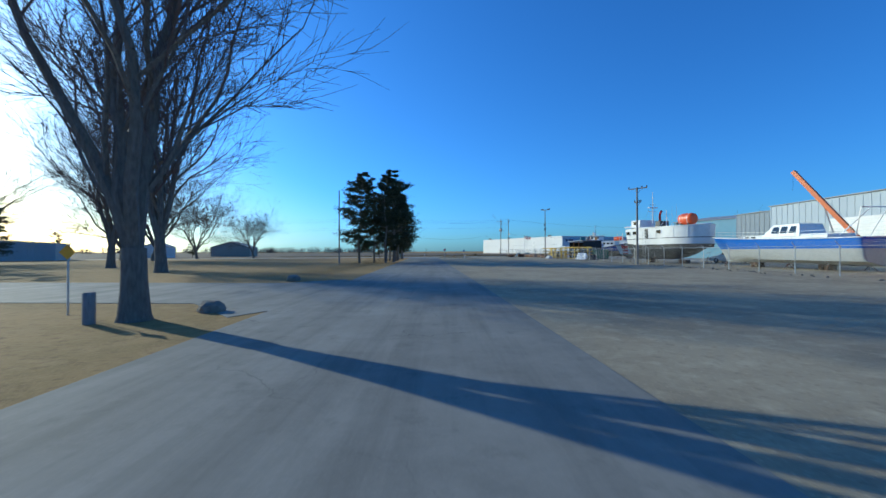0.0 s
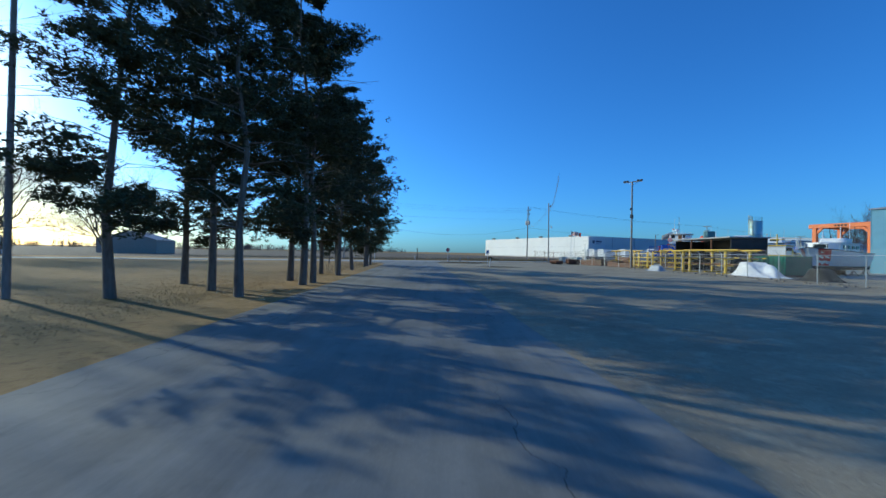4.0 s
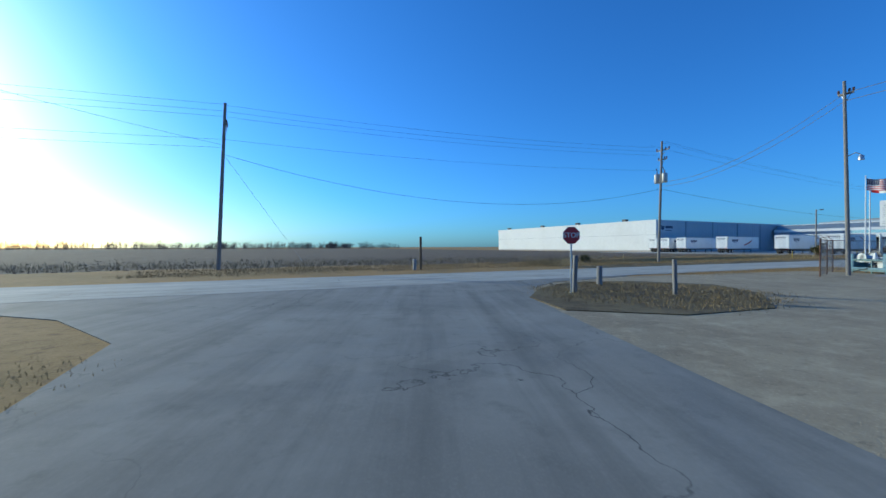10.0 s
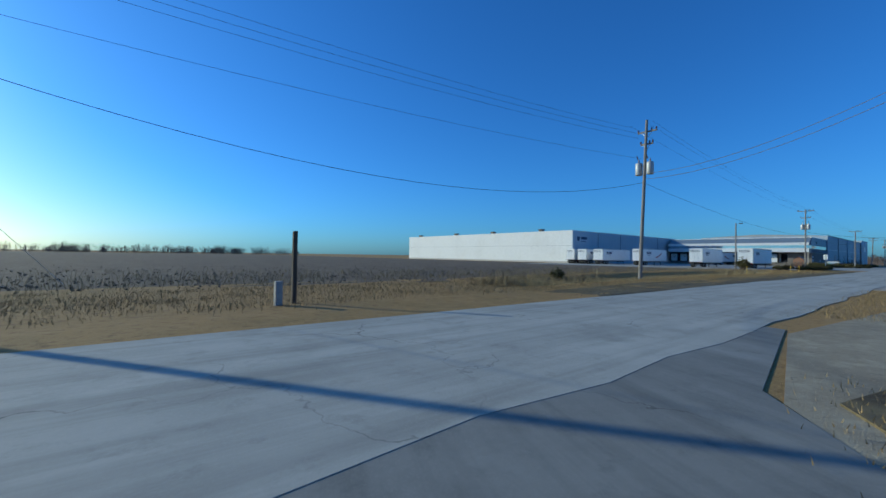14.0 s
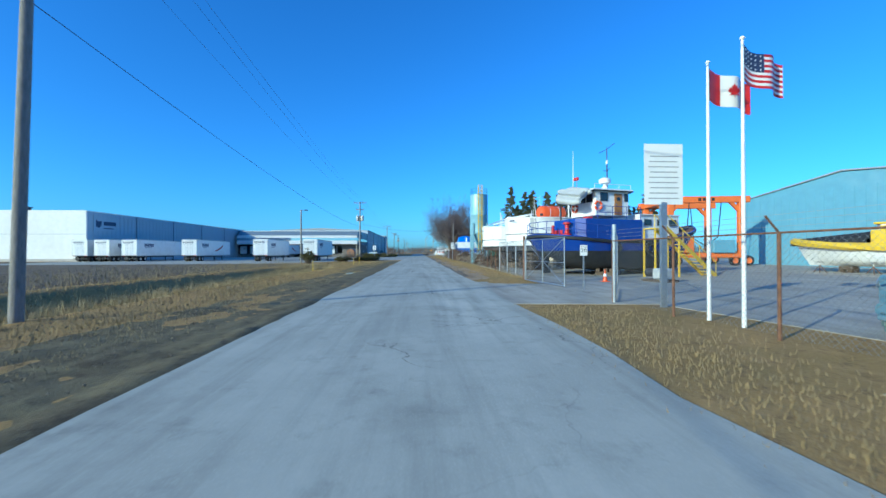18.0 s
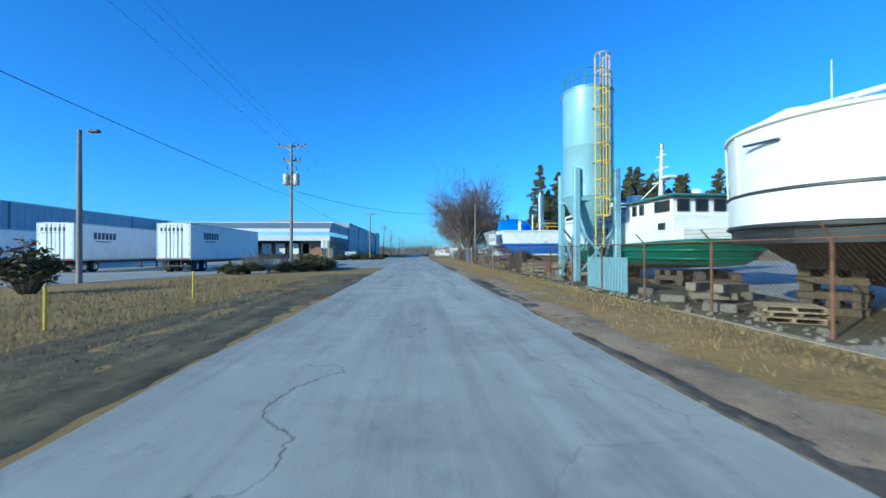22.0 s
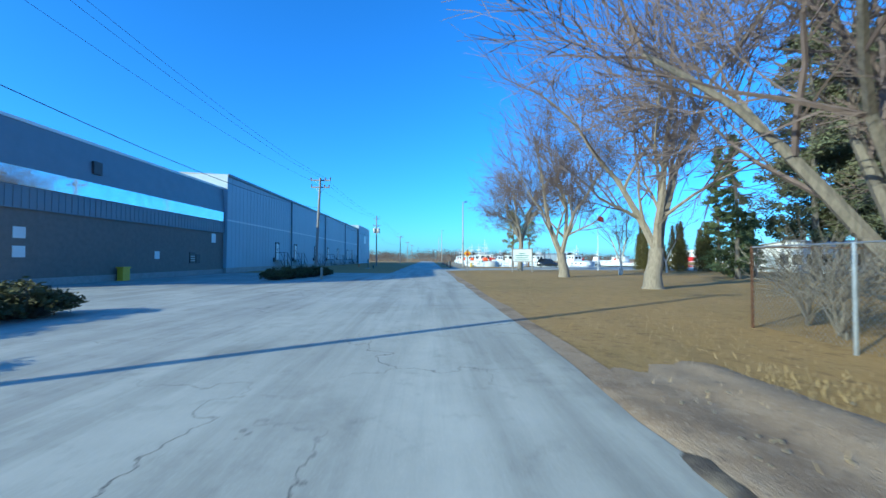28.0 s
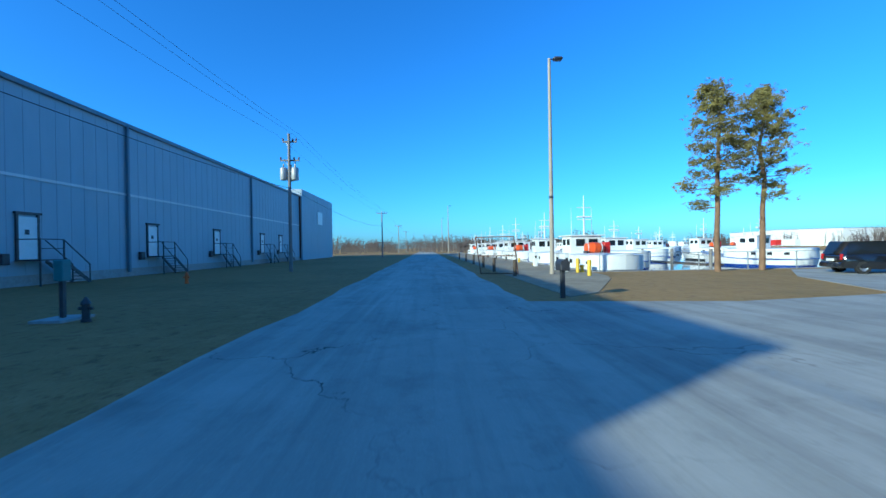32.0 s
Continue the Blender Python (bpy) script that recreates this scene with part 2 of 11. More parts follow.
def road_mat(name, color, patch, crack=0.5, way=(0.06, 1.0, 1.0)):
    """Worn asphalt: stone grain, paler wheel tracks in patches, dark cracks."""
    ma = ground_mix(name, ((color, 0.3, 0.0, 1.0), (patch, 0.35, 0.42, 0.66), (tuple(c * 0.72 for c in color), 1.7, 0.55, 0.8), (tuple(c * 1.3 for c in color), 40, 0.5, 0.8)), 0.85, 0.09)
    nt = ma.node_tree
    b = nt.nodes["Principled BSDF"]
    src = b.inputs["Base Color"].links[0].from_socket
    co = nt.nodes.new("ShaderNodeTexCoord")
    # wheel-worn streaks along the way, and blotchy patches
    for along, rate, dark, lo, hi in ((way, 1.3, 0.72, 0.46, 0.7), (way, 0.45, 1.22, 0.48, 0.72), ((0.5, 0.5, 0.5), 1.0, 0.8, 0.54, 0.7)):
        mp = nt.nodes.new("ShaderNodeMapping")
        mp.inputs["Scale"].default_value = tuple(c * rate for c in along)
        nt.links.new(co.outputs["Object"], mp.inputs["Vector"])
        sn = nt.nodes.new("ShaderNodeTexNoise")
        sn.inputs["Scale"].default_value, sn.inputs["Detail"].default_value, sn.inputs["Roughness"].default_value = 1.0, 7, 0.65
        nt.links.new(mp.outputs[0], sn.inputs["Vector"])
        sr = nt.nodes.new("ShaderNodeMapRange")
        sr.inputs["From Min"].default_value, sr.inputs["From Max"].default_value = lo, hi
        sr.inputs["To Min"].default_value, sr.inputs["To Max"].default_value = 1.0, dark
        nt.links.new(sn.outputs["Fac"], sr.inputs["Value"])
        sm = nt.nodes.new("ShaderNodeVectorMath")
        sm.operation = "MULTIPLY"
        nt.links.new(src, sm.inputs[0])
        nt.links.new(sr.outputs["Result"], sm.inputs[1])
        src = sm.outputs[0]
    dn = nt.nodes.new("ShaderNodeTexNoise")
    dn.inputs["Scale"].default_value, dn.inputs["Detail"].default_value = 0.8, 5
    nt.links.new(co.outputs["Object"], dn.inputs["Vector"])
    ad = nt.nodes.new("ShaderNodeVectorMath")
    ad.operation = "MULTIPLY_ADD"
    ad.inputs[1].default_value = (1.6, 1.6, 1.6)
    nt.links.new(dn.outputs["Color"], ad.inputs[0])
    nt.links.new(co.outputs["Object"], ad.inputs[2])
    vo = nt.nodes.new("ShaderNodeTexVoronoi")
    vo.feature = "DISTANCE_TO_EDGE"
    vo.inputs["Scale"].default_value = 0.2
    nt.links.new(ad.outputs[0], vo.inputs["Vector"])
    r = nt.nodes.new("ShaderNodeMapRange")
    r.inputs["From Min"].default_value, r.inputs["From Max"].default_value = 0.0006, 0.0026
    r.inputs["To Min"].default_value, r.inputs["To Max"].default_value = crack, 0.0
    nt.links.new(vo.outputs["Distance"], r.inputs["Value"])
    m = nt.nodes.new("ShaderNodeMix")
    m.data_type = "RGBA"
    bn = nt.nodes.new("ShaderNodeTexNoise")
    bn.inputs["Scale"].default_value, bn.inputs["Detail"].default_value = 0.22, 3
    nt.links.new(co.outputs["Object"], bn.inputs["Vector"])
    br = nt.nodes.new("ShaderNodeMapRange")
    br.inputs["From Min"].default_value, br.inputs["From Max"].default_value = 0.42, 0.62
    nt.links.new(bn.outputs["Fac"], br.inputs["Value"])
    mu = nt.nodes.new("ShaderNodeMath")
    mu.operation = "MULTIPLY"
    nt.links.new(r.outputs["Result"], mu.inputs[0])
    nt.links.new(br.outputs["Result"], mu.inputs[1])
    nt.links.new(mu.outputs[0], m.inputs["Factor"])
    nt.links.new(src, m.inputs[6])
    m.inputs[7].default_value = (0.02, 0.02, 0.02, 1)
    nt.links.new(m.outputs[2], b.inputs["Base Color"])
    return ma


def glassy(name, color, rough=0.05, metal=0.0):
    return surface(name, color, rough, metal, grain=1.5, vary=0.1, bump=0.02, bump_scale=1.5, spec=0.8)


M = {}
M["grass"] = ground_mix("dry_grass", (((0.361, 0.220, 0.080), 0.05, 0, 1), ((0.251, 0.167, 0.058), 0.09, 0.45, 0.65), ((0.422, 0.264, 0.107), 1.1, 0.5, 0.75), ((0.171, 0.101, 0.042), 3, 0.52, 0.7), ((0.150, 0.097, 0.039), 9, 0.55, 0.75), ((0.461, 0.299, 0.138), 30, 0.5, 0.75)), 0.95, 0.9)
M["sand"] = ground_mix("sandy_verge", (((0.345, 0.244, 0.151), 0.2, 0, 1), ((0.230, 0.157, 0.097), 0.5, 0.45, 0.62), ((0.437, 0.326, 0.216), 2.5, 0.5, 0.72), ((0.161, 0.114, 0.076), 5, 0.54, 0.7), ((0.460, 0.370, 0.281), 20, 0.55, 0.75)), 0.92, 0.9)
M["field"] = ground_mix("tilled_field", (((0.182, 0.135, 0.088), 0.05, 0, 1), ((0.119, 0.084, 0.053), 0.3, 0.4, 0.65), ((0.280, 0.223, 0.138), 2.2, 0.52, 0.7), ((0.084, 0.061, 0.037), 9, 0.5, 0.75)), 0.95, 1.0)
M["verge"] = ground_mix("muddy_verge", (((0.170, 0.132, 0.069), 0.2, 0, 1), ((0.098, 0.072, 0.038), 0.5, 0.45, 0.62), ((0.238, 0.184, 0.090), 1.5, 0.5, 0.75), ((0.076, 0.056, 0.031), 4, 0.55, 0.7), ((0.170, 0.152, 0.105), 20, 0.55, 0.75)), 0.9, 0.9)
M["gravel"] = ground_mix("gravel", (((0.364, 0.302, 0.198), 0.1, 0, 1), ((0.240, 0.192, 0.126), 0.25, 0.42, 0.66), ((0.481, 0.406, 0.270), 1.6, 0.5, 0.75), ((0.201, 0.163, 0.108), 6, 0.54, 0.75), ((0.589, 0.501, 0.348), 22, 0.56, 0.75)), 0.92, 0.7)
M["concrete_yard"] = road_mat("yard_concrete", (0.363, 0.326, 0.266), (0.440, 0.399, 0.332), 0.6)
M["asphalt"] = road_mat("worn_asphalt", (0.375, 0.36, 0.305), (0.455, 0.436, 0.37), 0.8)
M["asphalt_old"] = road_mat("lane_asphalt", (0.213, 0.205, 0.178), (0.274, 0.265, 0.230), 0.75, (1.0, 0.06, 1.0))
M["lot"] = road_mat("lot_asphalt", (0.335, 0.32, 0.275), (0.43, 0.41, 0.35), 0.85)
M["wood_pole"] = surface("weathered_pole_wood", (0.24, 0.22, 0.2), 0.85, grain=6, vary=0.3, bump=0.5, bump_scale=20, stretch=(6, 6, 0.6))
M["dark_wood"] = surface("dark_wood", (0.09, 0.065, 0.045), 0.85, grain=6, vary=0.35, bump=0.4, stretch=(4, 4, 0.5))
M["bark"] = surface("grey_bark", (0.16, 0.135, 0.11), 0.95, grain=5, vary=0.35, stain=0.4, stain_color=(0.1, 0.1, 0.06), stain_scale=1.2, bump=1.0, bump_scale=14, stretch=(3, 3, 0.6))
M["bark_pale"] = surface("pale_bark", (0.235, 0.195, 0.15), 0.9, grain=5, vary=0.3, stain=0.5, stain_color=(0.16, 0.13, 0.09), stain_scale=1.0, bump=0.8, bump_scale=14, stretch=(3, 3, 0.6))
M["bark_white"] = surface("birch_bark", (0.62, 0.58, 0.52), 0.8, grain=3, vary=0.2, stain=0.7, stain_color=(0.08, 0.07, 0.06), stain_scale=2.5, bump=0.3, stretch=(1, 1, 2.5))
M["steel"] = surface("galvanised_steel", (0.5, 0.52, 0.53), 0.4, 0.85, grain=10, vary=0.15, bump=0.05)
M["steel_dark"] = surface("dark_steel", (0.06, 0.06, 0.065), 0.5, 0.4, grain=8, vary=0.25, bump=0.1)
M["rust"] = surface("rusty_steel", (0.17, 0.085, 0.05), 0.85, 0.2, grain=7, vary=0.4, stain=0.6, stain_color=(0.07, 0.045, 0.035), stain_scale=1.5, bump=0.3)
M["wire"] = surface("fence_wire", (0.34, 0.34, 0.33), 0.5, 0.7, grain=5, vary=0.2, bump=0)
M["rust_wire"] = surface("rusty_fence_wire", (0.12, 0.085, 0.065), 0.8, 0.3, grain=5, vary=0.3, bump=0)
M["cable"] = surface("black_cable", (0.02, 0.02, 0.022), 0.6, bump=0)
M["cable_pale"] = surface("aluminium_cable", (0.4, 0.41, 0.42), 0.45, 0.8, bump=0)
M["white"] = surface("white_paint", (0.78, 0.78, 0.76), 0.4, grain=2, vary=0.04, stain=0.35, stain_color=(0.5, 0.46, 0.4), stain_scale=0.9, bump=0.04)
M["white_wall"] = surface("white_cladding", (0.7, 0.7, 0.68), 0.6, grain=1.2, vary=0.05, stain=0.3, stain_color=(0.52, 0.5, 0.46), stain_scale=0.12, bump=0.05)
M["grey_blue"] = surface("grey_blue_cladding", (0.36, 0.42, 0.47), 0.55, grain=1.0, vary=0.05, stain=0.35, stain_color=(0.28, 0.33, 0.37), stain_scale=0.15, bump=0.06, stretch=(1, 1, 0.3))
M["cladding_dark"] = surface("dark_blue_cladding", (0.17, 0.21, 0.25), 0.5, grain=1.2, vary=0.07, bump=0.05)
M["teal"] = surface("teal_cladding", (0.15, 0.33, 0.43), 0.5, grain=1.0, vary=0.06, stain=0.3, stain_color=(0.3, 0.42, 0.45), stain_scale=0.2, bump=0.05)
M["tan"] = surface("tan_cladding", (0.36, 0.31, 0.25), 0.7, grain=2, vary=0.08, bump=0.1)
M["brick_band"] = surface("brown_block", (0.19, 0.165, 0.14), 0.85, grain=3, vary=0.12, stain=0.3, stain_color=(0.13, 0.12, 0.1), stain_scale=0.4, bump=0.2)
M["mirror_glass"] = glassy("mirrored_glazing", (0.55, 0.62, 0.68), 0.06, 0.9)
M["dark_glass"] = glassy("dark_glazing", (0.015, 0.018, 0.022), 0.06)
M["roof_grey"] = surface("grey_roofing", (0.3, 0.31, 0.32), 0.7, grain=2, vary=0.1, bump=0.1)
M["black"] = surface("black_rubber", (0.018, 0.018, 0.018), 0.75, grain=6, vary=0.25, bump=0.1)
M["black_hull"] = surface("black_bottom_paint", (0.02, 0.022, 0.025), 0.6, grain=3, vary=0.3, stain=0.5, stain_color=(0.06, 0.05, 0.045), stain_scale=0.7, bump=0.1)
M["brown_hull"] = surface("brown_bottom_paint", (0.13, 0.09, 0.07), 0.75, grain=3, vary=0.25, stain=0.5, stain_color=(0.22, 0.2, 0.18), stain_scale=0.8, bump=0.1)
M["blue_hull"] = surface("blue_hull_paint", (0.012, 0.05, 0.3), 0.25, grain=2, vary=0.1, stain=0.3, stain_color=(0.03, 0.06, 0.2), stain_scale=0.6, bump=0.03)
M["bright_blue"] = surface("bright_blue_paint", (0.015, 0.13, 0.52), 0.3, grain=2, vary=0.08, bump=0.03)
M["tarp_blue"] = surface("blue_tarpaulin", (0.02, 0.16, 0.62), 0.45, grain=3, vary=0.12, bump=0.5, bump_scale=4)
M["green_hull"] = surface("green_hull_paint", (0.008, 0.13, 0.09), 0.3, grain=2, vary=0.12, stain=0.3, stain_color=(0.05, 0.16, 0.12), stain_scale=0.6, bump=0.03)
M["orange"] = surface("orange_plastic", (0.75, 0.1, 0.015), 0.4, grain=3, vary=0.08, bump=0.05)
M["lift_orange"] = surface("orange_machine_paint", (0.7, 0.16, 0.03), 0.45, grain=3, vary=0.1, stain=0.3, stain_color=(0.35, 0.1, 0.04), stain_scale=1.0, bump=0.05)
M["yellow"] = surface("yellow_paint", (0.68, 0.45, 0.03), 0.5, grain=3, vary=0.1, stain=0.3, stain_color=(0.4, 0.28, 0.08), stain_scale=1.5, bump=0.05)
M["red"] = surface("red_paint", (0.5, 0.02, 0.02), 0.4, grain=3, vary=0.08, bump=0.03)
M["silo_blue"] = surface("pale_blue_silo_paint", (0.24, 0.43, 0.52), 0.4, 0.1, grain=2, vary=0.08, stain=0.35, stain_color=(0.32, 0.45, 0.48), stain_scale=0.6, bump=0.05)
M["net_dark"] = surface("dark_netting", (0.035, 0.028, 0.024), 0.9, grain=5, vary=0.4, stain=0.4, stain_color=(0.08, 0.05, 0.035), stain_scale=1.2, bump=0.6, bump_scale=25)
M["old_blue"] = surface("worn_blue_grey_paint", (0.14, 0.26, 0.33), 0.55, grain=4, vary=0.2, stain=0.5, stain_color=(0.2, 0.16, 0.12), stain_scale=2.0, bump=0.1)
M["silo_green"] = surface("teal_steel_paint", (0.07, 0.18, 0.19), 0.5, grain=3, vary=0.12, bump=0.05)
M["door_brown"] = surface("varnished_wood", (0.36, 0.16, 0.04), 0.45, grain=5, vary=0.2, stretch=(5, 5, 0.7), bump=0.1)
M["shed_brown"] = surface("brown_shed_boards", (0.3, 0.15, 0.08), 0.75, grain=5, vary=0.15, stretch=(5, 5, 0.6), bump=0.2)
M["inflatable"] = surface("grey_inflatable", (0.42, 0.43, 0.42), 0.55, grain=3, vary=0.08, bump=0.1)
M["concrete"] = surface("concrete", (0.38, 0.36, 0.33), 0.9, grain=6, vary=0.15, stain=0.4, stain_color=(0.22, 0.2, 0.18), stain_scale=1.2, bump=0.4, each=0.15)
M["stone"] = surface("rubble_stone", (0.200, 0.175, 0.144), 0.95, grain=6, vary=0.3, bump=0.8, bump_scale=12)
M["pallet"] = surface("pallet_wood", (0.32, 0.24, 0.15), 0.85, grain=6, vary=0.3, each=0.35, bump=0.3, stretch=(1, 5, 5))
M["sign_white"] = surface("sign_sheet_white", (0.75, 0.75, 0.73), 0.4, grain=2, vary=0.03, bump=0)
M["sign_red"] = surface("sign_sheet_red", (0.42, 0.015, 0.02), 0.4, grain=2, vary=0.04, bump=0)
M["sign_black"] = surface("sign_print_black", (0.015, 0.015, 0.015), 0.5, bump=0)
M["sign_back"] = surface("sign_back_aluminium", (0.35, 0.35, 0.35), 0.5, 0.6, bump=0)
M["sign_yellow"] = surface("sign_sheet_amber", (0.75, 0.36, 0.015), 0.4, grain=2, vary=0.03, bump=0)
M["sign_green"] = surface("sign_sheet_green", (0.01, 0.22, 0.14), 0.4, bump=0)
M["sign_blue"] = surface("sign_sheet_blue", (0.02, 0.12, 0.35), 0.4, bump=0)
M["lettering"] = surface("dark_blue_lettering", (0.02, 0.035, 0.09), 0.5, bump=0)
M["swoosh"] = surface("dark_red_lettering", (0.3, 0.02, 0.02), 0.5, bump=0)
M["tire"] = surface("tyre_rubber", (0.02, 0.02, 0.02), 0.85, bump=0.1)
M["chrome"] = surface("bright_metal", (0.7, 0.7, 0.7), 0.2, 1.0, bump=0)
M["car_black"] = surface("black_car_paint", (0.01, 0.011, 0.014), 0.15, grain=2, vary=0.05, bump=0, coat=1.0)
M["car_white"] = surface("white_car_paint", (0.72, 0.72, 0.7), 0.2, grain=2, vary=0.03, bump=0, coat=0.8)
M["lamp_red"] = surface("red_lens", (0.4, 0.01, 0.01), 0.2, bump=0)
M["transformer"] = surface("grey_enamel", (0.42, 0.43, 0.42), 0.4, 0.1, grain=4, vary=0.08, bump=0.03)
M["ceramic"] = surface("brown_ceramic", (0.12, 0.06, 0.035), 0.25, bump=0)
M["hedge"] = surface("juniper_leaf", (0.085, 0.075, 0.02), 0.8, grain=3, vary=0.5, each=0.0, bump=0.2)
M["cedar_leaf"] = surface("cedar_leaf", (0.055, 0.06, 0.022), 0.8, grain=1.2, vary=0.5, bump=0.2)
M["bark_red"] = surface("flaking_pine_bark", (0.2, 0.12, 0.07), 0.9, grain=5, vary=0.35, bump=0.5, bump_scale=14, stretch=(1, 1, 0.4))
M["windbreak_leaf"] = surface("old_spruce_needles", (0.115, 0.12, 0.06), 0.8, grain=0.5, vary=0.5, stain=0.4, stain_color=(0.14, 0.085, 0.045), stain_scale=0.35, bump=0.2)
M["pine_leaf"] = surface("pine_needles", (0.2, 0.17, 0.05), 0.75, grain=1.0, vary=0.45, bump=0.2)
M["spruce_leaf"] = surface("spruce_needles", (0.1, 0.125, 0.05), 0.8, grain=0.6, vary=0.5, bump=0.2)
M["reed"] = surface("dry_reed", (0.42, 0.32, 0.16), 0.9, grain=4, vary=0.3, bump=0)
M["weed"] = surface("dry_stalk", (0.25, 0.19, 0.1), 0.9, grain=4, vary=0.3, bump=0)
M["far_wood"] = surface("bare_woodland", (0.11, 0.085, 0.075), 0.95, grain=0.5, vary=0.3, bump=0)
M["water"] = surface("harbour_water", (0.012, 0.03, 0.045), 0.06, grain=0.5, vary=0.1, bump=0.12, bump_scale=1.6, spec=0.6)
M["puddle"] = surface("puddle_water", (0.03, 0.03, 0.028), 0.03, grain=0.5, vary=0.1, bump=0.01, bump_scale=3, spec=0.6)
M["lawn_blade"] = surface("dry_lawn_blade", (0.27, 0.19, 0.085), 0.9, grain=4, vary=0.3, bump=0)
M["print_grey"] = surface("sign_print_grey", (0.3, 0.3, 0.3), 0.6, bump=0)
M["soil"] = surface("dry_soil", (0.15, 0.12, 0.085), 0.95, grain=6, vary=0.35, bump=0.5, bump_scale=14, each=0.2)
M["twig"] = surface("dark_twigs", (0.13, 0.095, 0.085), 0.9, grain=4, vary=0.3, bump=0)
M["bronze"] = surface("dull_bronze", (0.2, 0.17, 0.13), 0.5, 0.6, grain=5, vary=0.2, bump=0.1)
M["grey_wood"] = surface("weathered_grey_timber", (0.19, 0.16, 0.125), 0.9, grain=5, vary=0.35, each=0.5, bump=0.5, stretch=(0.8, 5, 5))
M["old_teal"] = surface("faded_teal_paint", (0.13, 0.22, 0.22), 0.6, grain=5, vary=0.2, stain=0.5, stain_color=(0.2, 0.13, 0.08), stain_scale=2.5, bump=0.2, each=0.1)
M["mud"] = ground_mix("wet_mud", (((0.13, 0.1, 0.07), 0.3, 0, 1), ((0.05, 0.04, 0.03), 0.9, 0.45, 0.62), ((0.24, 0.19, 0.13), 3, 0.5, 0.7), ((0.24, 0.22, 0.19), 18, 0.6, 0.8)), 0.7, 0.8)


# ---- ground, roads and water ----
def ramp01(x, a, b):
    return min(1.0, max(0.0, (x - a) / (b - a)))


PUDDLES = ((24.5, 5.8, 1.3, 0.32), (27.6, 6.0, 0.7, 0.25), (176.5, -3.4, 0.6, 0.16))


def hollow(u, v):
    """How far the ground sinks into a puddle's bed."""
    return 0.13 * max([0.0] + [1 - ((u - a) / (l * 1.5)) ** 2 - ((v - b) / (w * 2.2)) ** 2 for a, b, l, w in PUDDLES])


SHORE_U, SHORE_V, WATER_Z = 202.0, -10.5, -1.0


def ground_height(u, v):
    z = -0.008
    if u > SHORE_U and v < SHORE_V and u < 420 and v > -150:
        return -3.2
    # the ditch beside the harbour road
    mid = 11.6 + 0.5 * math.sin(u * 0.13)
    reach = ramp01(u, -16, -8) * ramp01(-u, -40, -33)
    z -= 0.75 * reach * max(0.0, 1 - ((v - mid) / 1.7) ** 2)
    # spoil thrown up on the field side of it
    z += 0.28 * reach * max(0.0, 1 - ((v - mid - 2.6) / 1.3) ** 2)
    if 4.5 < v < 18 and -60 < u < 58:
        z += 0.07 * (noise.noise(Vector((u * 0.5, v * 0.5, 0))) + 0.2) * ramp01(v, 4.5, 6)
    z -= 1.2 * hollow(u, v)
    if -6.2 < v < -3.2 and 12 < u < 120:
        z += 0.16 * ramp01(-v, 3.2, 5.2) + 0.05 * noise.noise(Vector((u * 0.7, v * 0.7, 3)))
    return z


def spread(stops):
    out = []
    for a, b, step in stops:
        n = max(1, round((b - a) / step))
        out += [a + (b - a) * i / n for i in range(n)]
    return out + [stops[-1][1]]


def build_ground():
    us = spread([(-3000, -600, 400), (-600, -120, 60), (-120, -20, 5), (-20, 60, 0.8), (60, 130, 2), (130, SHORE_U, 4), (SHORE_U, SHORE_U + 0.6, 0.6), (SHORE_U + 0.6, 420, 20), (420, 421, 1), (421, 3000, 300)])
    vs = spread([(-3000, -400, 300), (-400, -151, 50), (-151, -150, 1), (-150, SHORE_V - 0.6, 12), (SHORE_V - 0.6, SHORE_V, 0.6), (SHORE_V, -2, 0.6), (-2, 4, 2), (4, 18, 0.5), (18, 80, 6), (80, 400, 40), (400, 3000, 300)])
    mb = Mesh()
    n = len(vs)
    mb.v = [(u, v, ground_height(u, v)) for u in us for v in vs]
    mb.f = [(i * n + j, (i + 1) * n + j, (i + 1) * n + j + 1, i * n + j + 1) for i in range(len(us) - 1) for j in range(n - 1)]
    single("ground", mb, M["grass"], ROAD, "flat ground of dry winter grass", "ground", kind="structure", smooth=True)


build_ground()


def slab(name, outline, z, material, label, category, m=ROAD, deep=0.12):
    single(name, Mesh().prism(outline, z - deep, z), material, m, label, category, kind="structure")


def strip_outline(left, right):
    """An outline from a ragged left edge and right edge, both from start to end."""
    return list(right) + list(reversed(left))


def ragged(u0, u1, v, wob, step=2.2, seed=0):
    rnd = random.Random(seed)
    n = max(2, int(abs(u1 - u0) / step))
    return [(u0 + (u1 - u0) * i / n, v + rnd.uniform(-wob, wob)) for i in range(n + 1)]


# the harbour road, west of the junction and on to the east
slab("road", strip_outline(ragged(-260, 480, 3.7, 0.12, seed=1), ragged(-260, 480, -2.85, 0.12, seed=2)), 0.018, M["asphalt"], "pale worn asphalt road with cracks and patches", "road")
